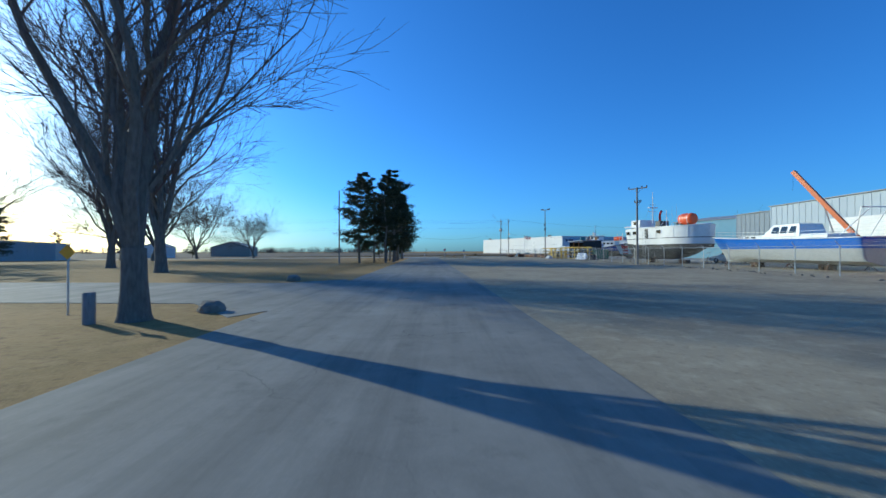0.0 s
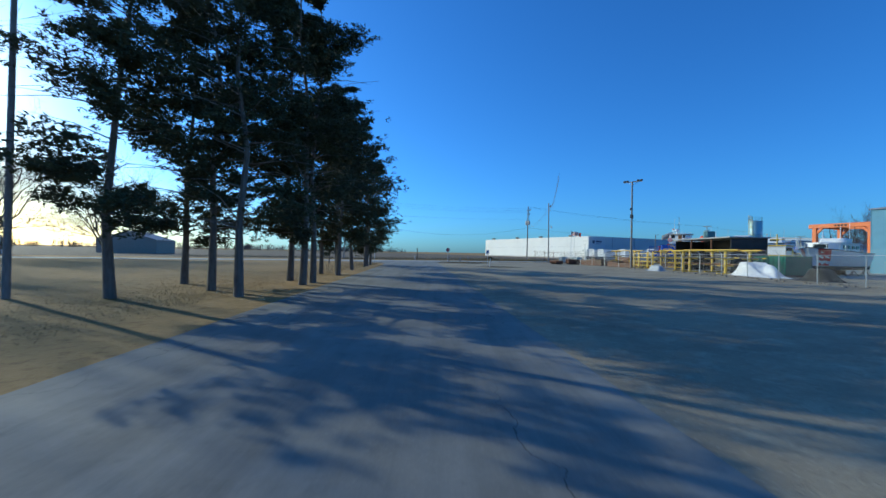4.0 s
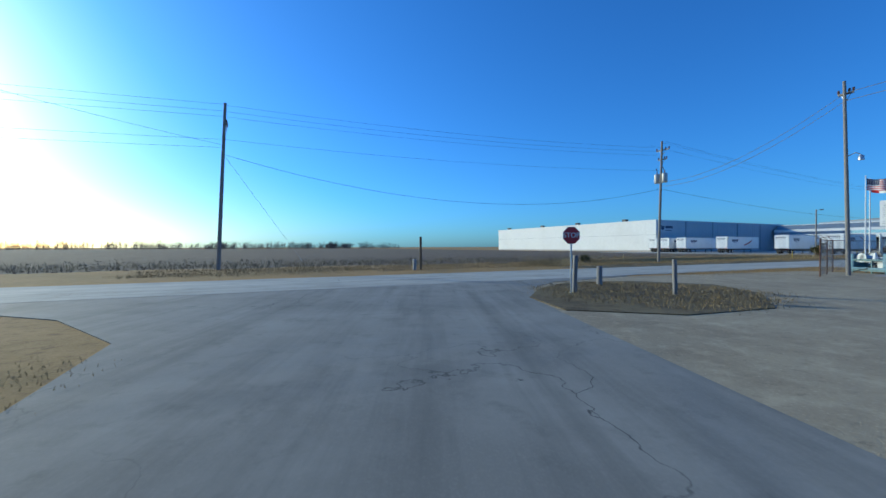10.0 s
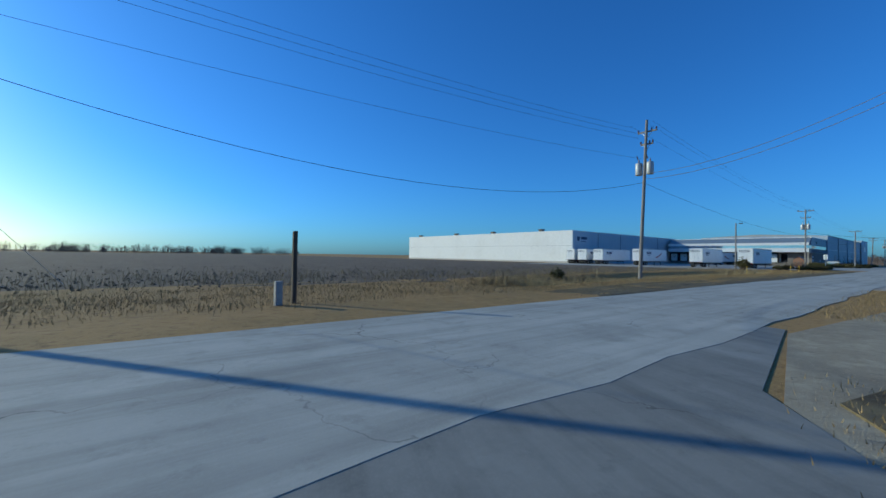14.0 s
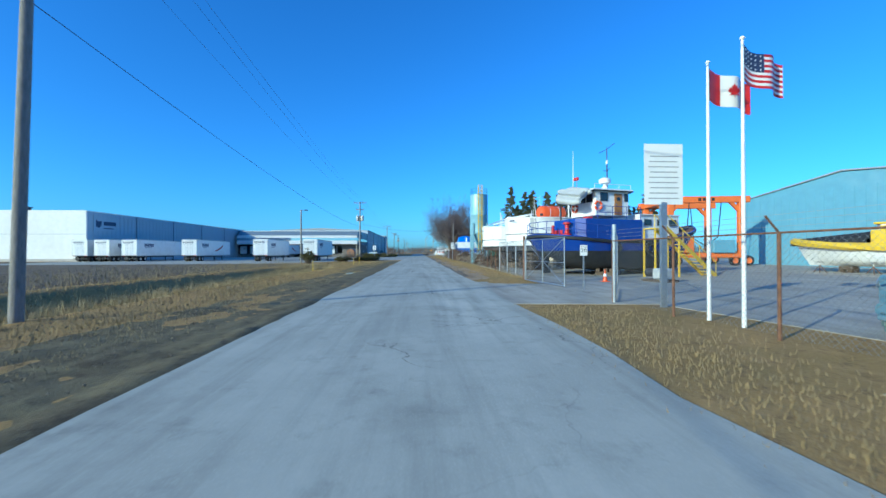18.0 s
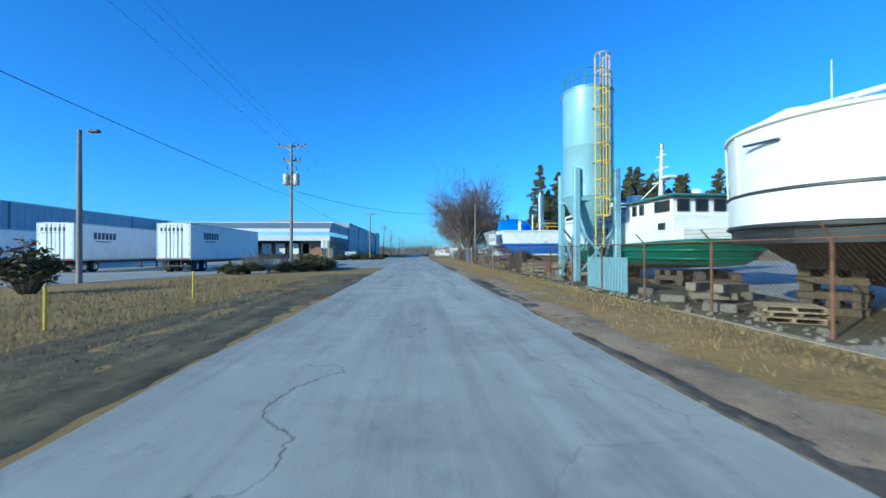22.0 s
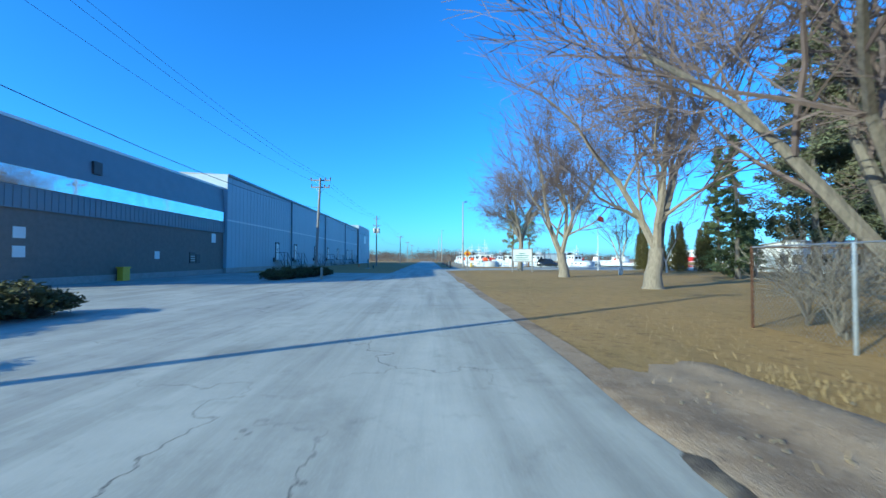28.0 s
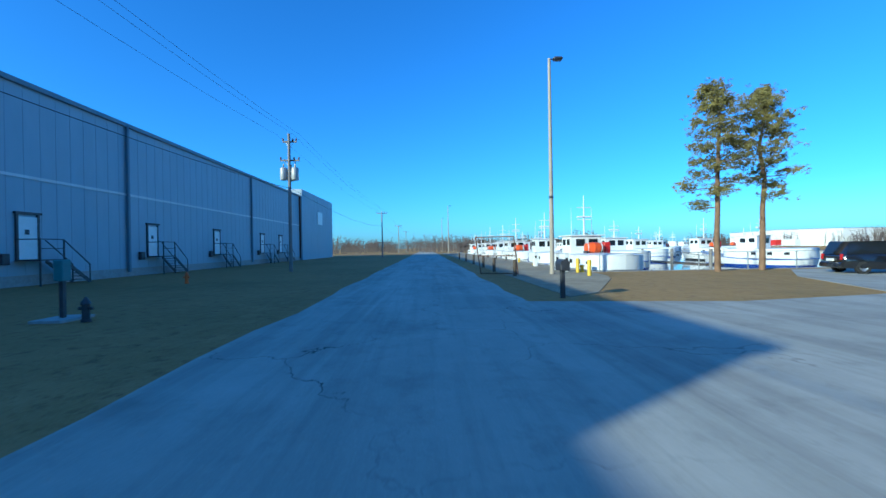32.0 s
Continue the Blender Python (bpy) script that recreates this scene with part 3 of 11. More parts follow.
# the lane, which flares into the junction
lane_l = [(-4.0, -40), (-4.6, 0), (-5.3, 20), (-6.3, 45), (-7.4, 75), (-8.2, 95), (-8.9, 101.5), (-10.4, 105.2), (-13.5, 107.6), (-19, 109.5), (-21, 114.0)]
lane_r = [(3.4, -40), (2.6, 0), (1.9, 20), (0.9, 45), (-0.3, 75), (-1.1, 98), (-1.35, 106), (-1.45, 110.5), (-0.6, 114.2), (1.2, 117.2), (6.5, 120.6), (6.0, 126.0)]
slab("road", strip_outline(lane_l, lane_r), 0.012, M["asphalt_old"], "narrow worn asphalt lane leading to the junction", "road", IDENT)
slab("driveway", [(-120, 24), (-30, 22.8), (-8.6, 21.8), (-5.9, 24.5), (-4.7, 21.5), (-4.5, 12.6), (-5.6, 10.4), (-8.2, 13.2), (-30, 14.2), (-120, 15)], 0.008, M["asphalt_old"], "grey asphalt driveway crossing the grass", "driveway", IDENT)
# the gravel apron of the boat yard
slab("gravel_apron", [(3.0, -40), (60, -40), (60, 70), (34, 98), (28, 117), (20.5, 124.6), (6.0, 120.2), (1.0, 116.8), (-0.8, 114), (-1.6, 110.3), (-1.5, 105), (-0.6, 75), (0.6, 45), (1.7, 20)], 0.004, M["gravel"], "wide apron of packed brown gravel", "gravel", IDENT)
# the small traffic island with the stop sign
isl = [(-1.5, 111.2), (-1.2, 108.5), (1.5, 107.6), (4.6, 108.6), (7.0, 112.0), (7.6, 115.2), (5.0, 117.2), (1.6, 116.6), (-0.5, 113.8)]
slab("island", isl, 0.03, M["verge"], "low island of dry grass and gravel at the junction", "traffic island", IDENT)
slab("verge_patch", [(6.2 + (1.2 + 0.5 * math.sin(k * 2.3)) * math.cos(k * 0.349) * 1.9, 94.8 + (1.2 + 0.5 * math.sin(k * 1.7)) * math.sin(k * 0.349) * 1.4) for k in range(18)], 0.012, M["verge"], "patch of weedy soil in the gravel", "verge", IDENT)
# the field, behind the ditch
slab("field", [(-400, 15.2), (-60, 14.6), (-16, 15.0), (44, 15.0), (52, 22), (62, 60), (71, 63), (72, 420), (-400, 420)], 0.0, M["field"], "wide tilled field of brown soil and stubble", "field", deep=0.05)
# the lorry park and the forecourt of the warehouse
slab("lorry_park", [(52, 24), (56, 19.5), (66, 15.6), (77.0, 14.2), (78.0, 9.5), (75.6, 5.6), (76.5, 3.4), (164.5, 3.4), (165.5, 8), (166.0, 22.2), (140.8, 22.2), (140.8, 65), (50, 65)], 0.012, M["lot"], "cracked pale asphalt forecourt for lorries", "forecourt")
# the yard behind the fence
slab("yard", [(-7, -70), (-7, -9.5), (3.5, -7.4), (4.0, -2.8), (13.5, -2.8), (14.5, -6.6), (92, -7.6), (96, -30), (96, -70)], 0.008, M["concrete_yard"], "pale concrete yard where the boats are laid up", "yard")
slab("yard_margin", strip_outline(ragged(40, 92, -12.5, 0.7, 2.0, 31), ragged(40, 92, -7.0, 0.2, 2.0, 32)), 0.014, M["verge"], "bare brown soil under the laid-up boats", "soil")
slab("harbour_drive", [(174, -2.5), (188.6, -2.5), (187.6, -9), (188.6, -15), (195.5, -18.2), (200.6, -22.6), (200.6, -60), (176, -60), (180, -20), (178, -9)], 0.016, M["lot"], "pale asphalt drive to the harbour parking", "driveway")
slab("quay", [(189.5, -4.6), (300, -4.6), (300, -10.4), (201.8, -10.4), (198, -9.8), (196, -9.0), (190.5, -6)], 0.01, M["gravel"], "gravel quay along the harbour", "quay")
single("water", Mesh().box(SHORE_U - 0.4, -152, WATER_Z - 0.4, 422, SHORE_V + 0.4, WATER_Z), M["water"], ROAD, "calm blue harbour water with soft ripples", "water", kind="structure")
single("quay_wall", Mesh().box(SHORE_U - 0.35, SHORE_V - 0.15, -3, 420, SHORE_V + 0.25, 0.06).box(SHORE_U - 0.35, -150, -3, SHORE_U + 0.1, SHORE_V - 0.2, 0.02), M["concrete"], ROAD, "grey concrete wall of the quay", "quay wall", kind="structure")
# verges beside the harbour road
def rough_strip(u0, u1, v0, v1, du, dv, z0, z1, ruts, material, label, seed):
    """A strip of churned verge: long ruts, lumps and a ragged outer edge."""
    nu, nv = int((u1 - u0) / du), int(abs(v1 - v0) / dv)
    mb = Mesh()
    for i in range(nu + 1):
        u = u0 + (u1 - u0) * i / nu
        wob = 0.35 * noise.noise(Vector((u * 0.3, seed, 0))) + 0.15 * noise.noise(Vector((u * 1.3, seed, 5)))
        for j in range(nv + 1):
            f = j / nv
            v = v0 + (v1 - v0) * f
            z = z0 + (z1 - z0) * f
            z += ruts * noise.noise(Vector((u * 0.12, v * 1.9 + 0.3 * math.sin(u * 0.2), seed)))
            z += 0.03 * noise.noise(Vector((u * 1.1, v * 1.6, seed + 3))) + 0.018 * noise.noise(Vector((u * 4, v * 4, seed)))
            z -= hollow(u, v)
            edge = min(f * 8, (1 - f) * 5 + wob, (u - u0) * 0.5, (u1 - u) * 0.5)
            z -= 0.12 * max(0.0, 1 - edge) ** 1.5
            mb.v.append((u, v, z))
    n = nv + 1
    fs = [(i * n + j, (i + 1) * n + j, (i + 1) * n + j + 1, i * n + j + 1) for i in range(nu) for j in range(nv)]
    mb.f = fs if v1 > v0 else [tuple(reversed(q)) for q in fs]
    single("verge", mb, material, ROAD, label, "verge", kind="structure", smooth=True)


rough_strip(-16, 66, 3.35, 8.0, 0.22, 0.13, 0.018, 0.03, 0.06, M["verge"], "rutted muddy verge beside the road", 5)
rough_strip(14.0, 126, -2.6, -5.4, 0.25, 0.13, 0.018, 0.1, 0.05, M["sand"], "sandy verge with gravel and dead grass", 8)
rough_strip(16, 124, -2.65, -3.55, 0.2, 0.08, 0.02, 0.03, 0.09, M["mud"], "dark broken mud along the road edge", 21)
slab("verge", strip_outline(ragged(124, 176, -2.8, 0.1, 1.6, 9), ragged(124, 176, -3.4, 0.12, 3.0, 10)), 0.008, M["sand"], "thin gravel edge between road and lawn", "verge")
for i, (pu, pv, la, wb) in enumerate(PUDDLES):
    rnd = random.Random(i)
    ol = [(pu + la * math.cos(a) * rnd.uniform(0.8, 1.15), pv + wb * math.sin(a) * rnd.uniform(0.75, 1.2)) for a in [2 * math.pi * k / 14 for k in range(14)]]
    slab("puddle", ol, -0.02, M["puddle"], "shallow puddle in the muddy verge", "puddle", deep=0.03)


# ---- buildings ----
def ribbed(mb, a, b, z0, z1, pitch, depth, normal):
    """Standing ribs over a wall from a to b."""
    a, b = Vector((*a, 0)), Vector((*b, 0))
    n = int((b - a).length / pitch)
    t = (b - a).normalized()
    nv = Vector((*normal, 0))
    q0, q1 = -t * 0.03, t * 0.03
    vs = [(*(q0).xy, z0), (*(q1).xy, z0), (*(q1 + nv * depth).xy, z0), (*(q0 + nv * depth).xy, z0)]
    rib = Mesh().add(vs + [(x, y, z1) for x, y, _ in vs], [(0, 1, 5, 4), (1, 2, 6, 5), (2, 3, 7, 6), (3, 0, 4, 7), (4, 5, 6, 7)])
    mb.ribs = (rib, [a + t * (i * (b - a).length / n) for i in range(n + 1)])
    return mb


def warehouse_white():
    """The long cold store across the field: a white end wall and a grey-blue long side."""
    w = thing("warehouse", at(74.0, 65.0), "long low warehouse with white end wall and grey-blue side", "warehouse")
    L, D, H = 88.0, 72.0, 9.8
    part("end_wall", Mesh().box(0, 0, 0, 0.3, L, H), M["white_wall"], w, "white clad wall")
    part("seam", Mesh().box(-0.012, 0, 5.3, 0, L, 5.36), M["roof_grey"], w, "thin joint line across the white wall")
    part("back_wall", Mesh().box(0.3, L - 0.3, 0, D, L, H), M["white_wall"], w)
    part("far_wall", Mesh().box(D - 0.3, 0.3, 0, D, L - 0.3, H), M["white_wall"], w)
    part("side_wall", ribbed(Mesh().box(0.3, 0, 0, D, 0.3, H), (0.5, 0), (D, 0), 0.3, H - 0.2, 1.2, 0.05, (0, -1)), M["grey_blue"], w, "grey-blue ribbed wall")
    part("roof", Mesh().box(0.3, 0.3, H - 0.35, D - 0.3, L - 0.3, H - 0.1), M["roof_grey"], w)
    part("coping", Mesh().box(-0.08, -0.1, H, 0.35, L + 0.05, H + 0.16).box(0.35, -0.1, H, D, 0.3, H + 0.16), M["white"], w)
    part("plinth", Mesh().box(-0.05, -0.05, -0.1, 0, L, 0.5), M["concrete"], w)
    for y in (12, 34, 55, 80):
        part("roof_vent", Mesh().box(1.0, y, H, 2.2, y + 1.5, H + 0.85, cut=0.08).box(0.85, y - 0.12, H + 0.85, 2.35, y + 1.62, H + 1.0), M["steel_dark"], w, "dark roof ventilator")
    for x in (14, 28, 42, 56):
        part("downpipe", Mesh().box(x, -0.16, 0.2, x + 0.16, -0.05, H), M["cladding_dark"], w)
    board = part("sign_board", Mesh().box(1.6, -0.14, 6.0, 8.2, -0.06, 9.0), M["grey_blue"], w, "pale sign board with a dark emblem")
    part("emblem", Mesh().prism([(2.2, 7.0), (3.0, 6.7), (3.6, 7.2), (3.7, 8.2), (2.9, 8.0), (2.2, 8.3)], 0.14, 0.16, pose(0, 0, 0, 90, 0, 0)), M["lettering"], board)
    part("emblem_bar", Mesh().box(4.2, -0.16, 7.3, 7.6, -0.14, 8.1).box(4.2, -0.16, 6.6, 7.0, -0.14, 6.8), M["lettering"], board)


def office():
    """The lower dispatch building with its canopy, dock doors and mirrored band."""
    o = thing("office_building", at(140.6, 22.0) @ Matrix.Diagonal((1.0, 1.0, 1.06, 1)), "low dispatch building with metal canopy and mirrored window band", "building")
    D, W, H = 23.7, 42.0, 8.8
    # road side (local y = 0) and dock side (local x = 0)
    part("brick_wall", Mesh().box(0, 0, 0, D, 0.35, 4.15).box(0, 0.35, 0, 0.35, 6.0, 4.5), M["brick_band"], o, "dark brown block wall")
    part("plinth", Mesh().box(-0.08, -0.08, -0.05, D, -0.01, 0.45), M["concrete"], o)
    part("fascia", ribbed(Mesh().box(-3.0, -0.12, 4.15, D, 0.2, 5.35), (-3, -0.12), (D, -0.12), 4.2, 5.3, 0.45, 0.03, (0, -1)), M["cladding_dark"], o)
    part("window_band", Mesh().box(-3.05, -0.2, 5.35, D, 0.15, 6.3), M["mirror_glass"], o, "band of mirrored glass")
    up = Mesh()
    up.add([(-3.05, -0.15, 6.3), (D, -0.15, 6.3), (D, 0.1, 8.75), (0.4, 0.1, 8.75), (-3.05, 0.3, 6.3), (D, 0.3, 6.3), (D, 0.4, 8.75), (0.4, 0.4, 8.75)], [(0, 1, 2, 3), (5, 4, 7, 6), (1, 5, 6, 2), (4, 0, 3, 7), (3, 2, 6, 7)])
    part("upper_wall", up, M["cladding_dark"], o)
    # canopy over the docks: fascia, glazed band and sloping top
    part("canopy", Mesh().box(-3.0, 0.2, 4.3, 0.2, W, 4.55), M["tan"], o)
    part("canopy_fascia", ribbed(Mesh().box(-3.1, 0.2, 4.3, -2.9, W, 5.5), (-3.1, 0.2), (-3.1, W), 4.35, 5.45, 0.4, 0.04, (-1, 0)), M["white_wall"], o, "pale ribbed canopy edge")
    part("canopy_band", Mesh().box(-3.05, 0.2, 5.5, -2.85, W, 6.4), M["mirror_glass"], o, "band of mirrored glass")
    part("canopy_band_upper", ribbed(Mesh().box(-3.1, 0.2, 6.4, -2.9, W, 7.2), (-3.1, 0.2), (-3.1, W), 6.45, 7.15, 0.4, 0.03, (-1, 0)), M["white_wall"], o)
    part("sloping_roof", Mesh().add([(-3.05, 0.0, 7.2), (0.4, 0.2, 8.8), (0.4, W, 8.8), (-3.05, W, 7.2), (-3.05, 0.0, 7.0), (0.4, 0.2, 8.6), (0.4, W, 8.6), (-3.05, W, 7.0)], [(0, 1, 2, 3), (7, 6, 5, 4), (0, 4, 5, 1), (1, 5, 6, 2), (2, 6, 7, 3), (3, 7, 4, 0)]), M["cladding_dark"], o)
    part("roof", Mesh().box(0.35, 0.3, 8.5, D, W + 2, 8.78), M["roof_grey"], o)
    part("roof_edge", Mesh().box(0.3, 0.05, 8.75, D, 0.45, 8.92).box(0.3, 0.45, 8.8, 0.55, W, 8.92), M["white"], o)
    part("roof_unit", Mesh().box(9, 14, 8.78, 12, 17, 9.5, cut=0.1), M["steel"], o)
    part("dock_wall", Mesh().box(0.0, 6.0, 0, 0.35, W, 1.1).box(0.0, 6.0, 3.7, 0.35, W, 4.4), M["brick_band"], o)
    for i in range(10):
        y = 8.6 + i * 3.45
        part("dock_pier", Mesh().box(0.0, y - 0.85, 1.1, 0.35, y + 0.02, 3.7), M["tan"], o)
        d = part("dock_door", Mesh().box(0.12, y + 0.02, 1.1, 0.24, y + 2.58, 3.7), M["white"], o, "white dock door")
        part("door_window", Mesh().box(0.1, y + 0.9, 2.6, 0.12, y + 1.25, 2.85), M["dark_glass"], d)
        part("dock_shelter", Mesh().box(-0.55, y - 0.35, 1.0, 0, y + 0.0, 4.0, cut=0.06).box(-0.55, y + 2.6, 1.0, 0, y + 2.95, 4.0, cut=0.06).box(-0.5, y, 3.7, 0, y + 2.6, 4.1, cut=0.06), M["black"], o, "black padded dock shelter")
        part("bumper", Mesh().box(-0.16, y + 0.1, 0.7, 0, y + 0.45, 1.1, cut=0.03), M["black"], o)
        part("bumper", Mesh().box(-0.16, y + 2.1, 0.7, 0, y + 2.45, 1.1, cut=0.03), M["black"], o)
    part("door", Mesh().box(-0.06, 2.2, 0, 0, 3.2, 2.1), M["white"], o)
    part("porch_post", Mesh().box(-2.9, 0.3, 0, -2.6, 0.6, 4.3), M["tan"], o)
    for x, z in ((1.2, 2.6), (1.2, 1.6)):
        part("notice", Mesh().box(x, -0.03, z, x + 0.7, 0, z + 0.6), M["sign_white"], o)
    part("notice", Mesh().box(21.3, -0.03, 3.1, 22.1, 0, 4.0), M["sign_white"], o)
    part("notice", Mesh().box(12.6, -0.03, 1.5, 13.2, 0, 2.1), M["sign_white"], o)
    v = part("wall_vent", Mesh().box(17.5, -0.06, 1.1, 18.3, 0, 2.1).box(18.5, -0.05, 1.1, 19.2, 0, 1.9), M["steel_dark"], o)
    part("slat", Mesh().box(17.55, -0.09, 1.3, 18.25, -0.06, 1.35).box(17.55, -0.09, 1.5, 18.25, -0.06, 1.55).box(17.55, -0.09, 1.7, 18.25, -0.06, 1.75), M["steel"], v)
    part("wall_vent", Mesh().box(6.2, -0.2, 6.9, 6.9, -0.02, 7.7), M["steel_dark"], o)
    b = thing("utility_box", at(149.3, 21.6), "small yellow-green utility box beside the wall", "utility box")
    part("body", Mesh().box(-0.35, -0.25, 0, 0.35, 0.2, 0.95, cut=0.03), M["yellow"], b)
    part("lid", Mesh().box(-0.4, -0.3, 0.95, 0.4, 0.25, 1.02), M["yellow"], b)


def stair(parent, x, y, z):
    """Steel steps down from a door: landing, treads, rails."""
    s = part("landing", Mesh().box(x - 0.2, y - 1.3, z - 0.06, x + 1.3, y - 0.02, z), M["steel_dark"], parent, "steel landing with steps")
    for px in (x - 0.15, x + 1.25):
        part("post", Mesh().bar((px, y - 1.25, 0), (px, y - 1.25, z + 1.05), 0.06), M["steel_dark"], s)
    part("rail", Mesh().bar((x - 0.15, y - 1.25, z + 1.02), (x + 1.25, y - 1.25, z + 1.02), 0.05).bar((x - 0.15, y - 1.25, z + 0.55), (x + 1.25, y - 1.25, z + 0.55), 0.04).bar((x - 0.15, y - 1.25, z + 1.02), (x - 0.15, y, z + 1.02), 0.05), M["steel_dark"], s)
    n = 6
    for k in range(n):
        zz = z - (k + 1) * z / (n + 1)
        part("step", Mesh().box(x + 1.3 + k * 0.26, y - 1.2, zz - 0.03, x + 1.56 + k * 0.26, y - 0.25, zz), M["steel_dark"], s)
    for yy in (y - 1.22, y - 0.22):
        part("stringer", Mesh().bar((x + 1.3, yy, z - 0.1), (x + 3.0, yy, 0.02), 0.05, 0.18).bar((x + 1.3, yy, z + 1.0), (x + 3.0, yy, 1.0), 0.045).bar((x + 3.0, yy, 0), (x + 3.0, yy, 1.0), 0.045), M["steel_dark"], s)


def warehouse_blue():
    """The tall grey-blue store along the road, with its doors and steps."""
    w = thing("warehouse", at(164.3, 21.6) @ Matrix.Diagonal((1.0, 1.0, 1.06, 1)), "tall grey-blue metal warehouse with small white doors", "warehouse")
    L, D, H = 81.2, 40.0, 10.3
    part("wall", ribbed(Mesh().box(0, 0, 0.55, L, 0.3, H), (0.1, 0), (L, 0), 0.6, H - 0.1, 0.95, 0.014, (0, -1)), M["grey_blue"], w, "grey-blue ribbed metal wall")
    part("end_wall", Mesh().box(0, 0.3, 0.55, 0.3, D, H), M["grey_blue"], w)
    part("plinth", Mesh().box(-0.05, 0.02, -0.1, L, 0.32, 0.55), M["concrete"], w, "stone and concrete base course")
    part("roof", Mesh().add([(0, 0, H), (L, 0, H), (L, D / 2, H + 0.9), (0, D / 2, H + 0.9), (L, D, H), (0, D, H)], [(0, 1, 2, 3), (3, 2, 4, 5)]), M["roof_grey"], w)
    part("gable", Mesh().add([(0.0, 0, H), (0.0, D / 2, H + 0.9), (0.0, D, H), (0.2, 0, H), (0.2, D / 2, H + 0.9), (0.2, D, H)], [(0, 2, 1), (3, 4, 5)]), M["roof_grey"], w)
    part("gutter", Mesh().box(-0.1, -0.18, H - 0.22, L, -0.005, H + 0.06, cut=0.03), M["cladding_dark"], w)
    part("trim", Mesh().box(0, -0.06, 5.45, L, -0.036, 5.6), M["white_wall"], w, "pale joint line across the wall")
    for x in (20.5, 41.7, 62.2):
        part("downpipe", Mesh().box(x, -0.24, 0.3, x + 0.2, -0.05, H - 0.1, cut=0.03), M["cladding_dark"], w)
    part("downpipe", Mesh().box(L - 0.2, -0.24, 0.3, L, -0.05, H - 0.1), M["rust"], w, "rust-red downpipe")
    for x in (14.2, 22.2, 34.0, 43.9, 53.6, 65.0, 71.6):
        d = part("door", Mesh().box(x, -0.07, 1.35, x + 1.05, -0.01, 3.5), M["white"], w, "white steel door")
        part("door_frame", Mesh().box(x - 0.12, -0.1, 1.3, x, -0.005, 3.62).box(x + 1.05, -0.1, 1.3, x + 1.17, -0.005, 3.62).box(x - 0.2, -0.16, 3.62, x + 1.25, -0.005, 3.74), M["steel_dark"], d)
        part("door_notice", Mesh().box(x + 0.35, -0.08, 2.6, x + 0.6, -0.07, 2.85), M["steel_dark"], d)
        stair(w, x, -0.05, 1.33)
        part("meter_box", Mesh().box(x - 1.0, -0.25, 1.1, x - 0.6, -0.01, 1.65, cut=0.02), M["steel_dark"], w)
    e = thing("warehouse", at(245.5, 21.4), "taller end block of the blue warehouse", "warehouse")
    part("wall", ribbed(Mesh().box(0, -0.25, 0, 21.8, 0.2, 12.0), (0.1, -0.25), (21.8, -0.25), 0.3, 11.9, 0.95, 0.014, (0, -1)), M["grey_blue"], e)
    part("end_wall", Mesh().box(0, 0.2, 0, 0.3, 30, 12.0), M["grey_blue"], e)
    part("end_wall", Mesh().box(21.5, 0.2, 0, 21.8, 30, 12.0), M["grey_blue"], e)
    part("roof", Mesh().box(0.3, 0.2, 11.6, 21.5, 30, 11.85), M["roof_grey"], e)
    part("sign_board", Mesh().box(9.5, -0.36, 6.6, 13.0, -0.29, 9.0), M["sign_white"], e, "white sign board")


def shed_hut():
    s = thing("garden_shed", at(127.6, 22.6), "small brown wooden shed with pitched roof", "shed")
    W, D, H = 3.4, 2.4, 2.2
    for i in range(12):
        x = -W / 2 + i * W / 12
        part("plank", Mesh().box(x + 0.008, -D / 2 - 0.025, 0.05, x + W / 12 - 0.008, -D / 2, H), M["shed_brown"], s)
    for i in range(9):
        y = -D / 2 + i * D / 9
        part("plank", Mesh().box(-W / 2 - 0.025, y + 0.008, 0.05, -W / 2, y + D / 9 - 0.008, H + 0.75 * (1 - abs((y + D / 18)) / (D / 2))), M["shed_brown"], s)
    part("body", Mesh().add([(-W / 2, -D / 2, 0), (W / 2, -D / 2, 0), (W / 2, D / 2, 0), (-W / 2, D / 2, 0), (-W / 2, -D / 2, H), (W / 2, -D / 2, H), (W / 2, D / 2, H), (-W / 2, D / 2, H), (-W / 2, 0, H + 0.75), (W / 2, 0, H + 0.75)], [(0, 1, 5, 4), (2, 3, 7, 6), (1, 2, 6, 9, 5), (3, 0, 4, 8, 7)]), M["shed_brown"], s)
    for sg in (-1, 1):
        part("roof_panel", Mesh().add([(-W / 2 - 0.15, sg * (D / 2 + 0.2), H - 0.12), (W / 2 + 0.15, sg * (D / 2 + 0.2), H - 0.12), (W / 2 + 0.15, 0, H + 0.8), (-W / 2 - 0.15, 0, H + 0.8), (-W / 2 - 0.15, sg * (D / 2 + 0.2), H - 0.05), (W / 2 + 0.15, sg * (D / 2 + 0.2), H - 0.05), (W / 2 + 0.15, 0, H + 0.88), (-W / 2 - 0.15, 0, H + 0.88)], [(0, 1, 2, 3), (7, 6, 5, 4), (0, 4, 5, 1), (3, 2, 6, 7), (0, 3, 7, 4), (1, 5, 6, 2)]), M["steel_dark"], s)


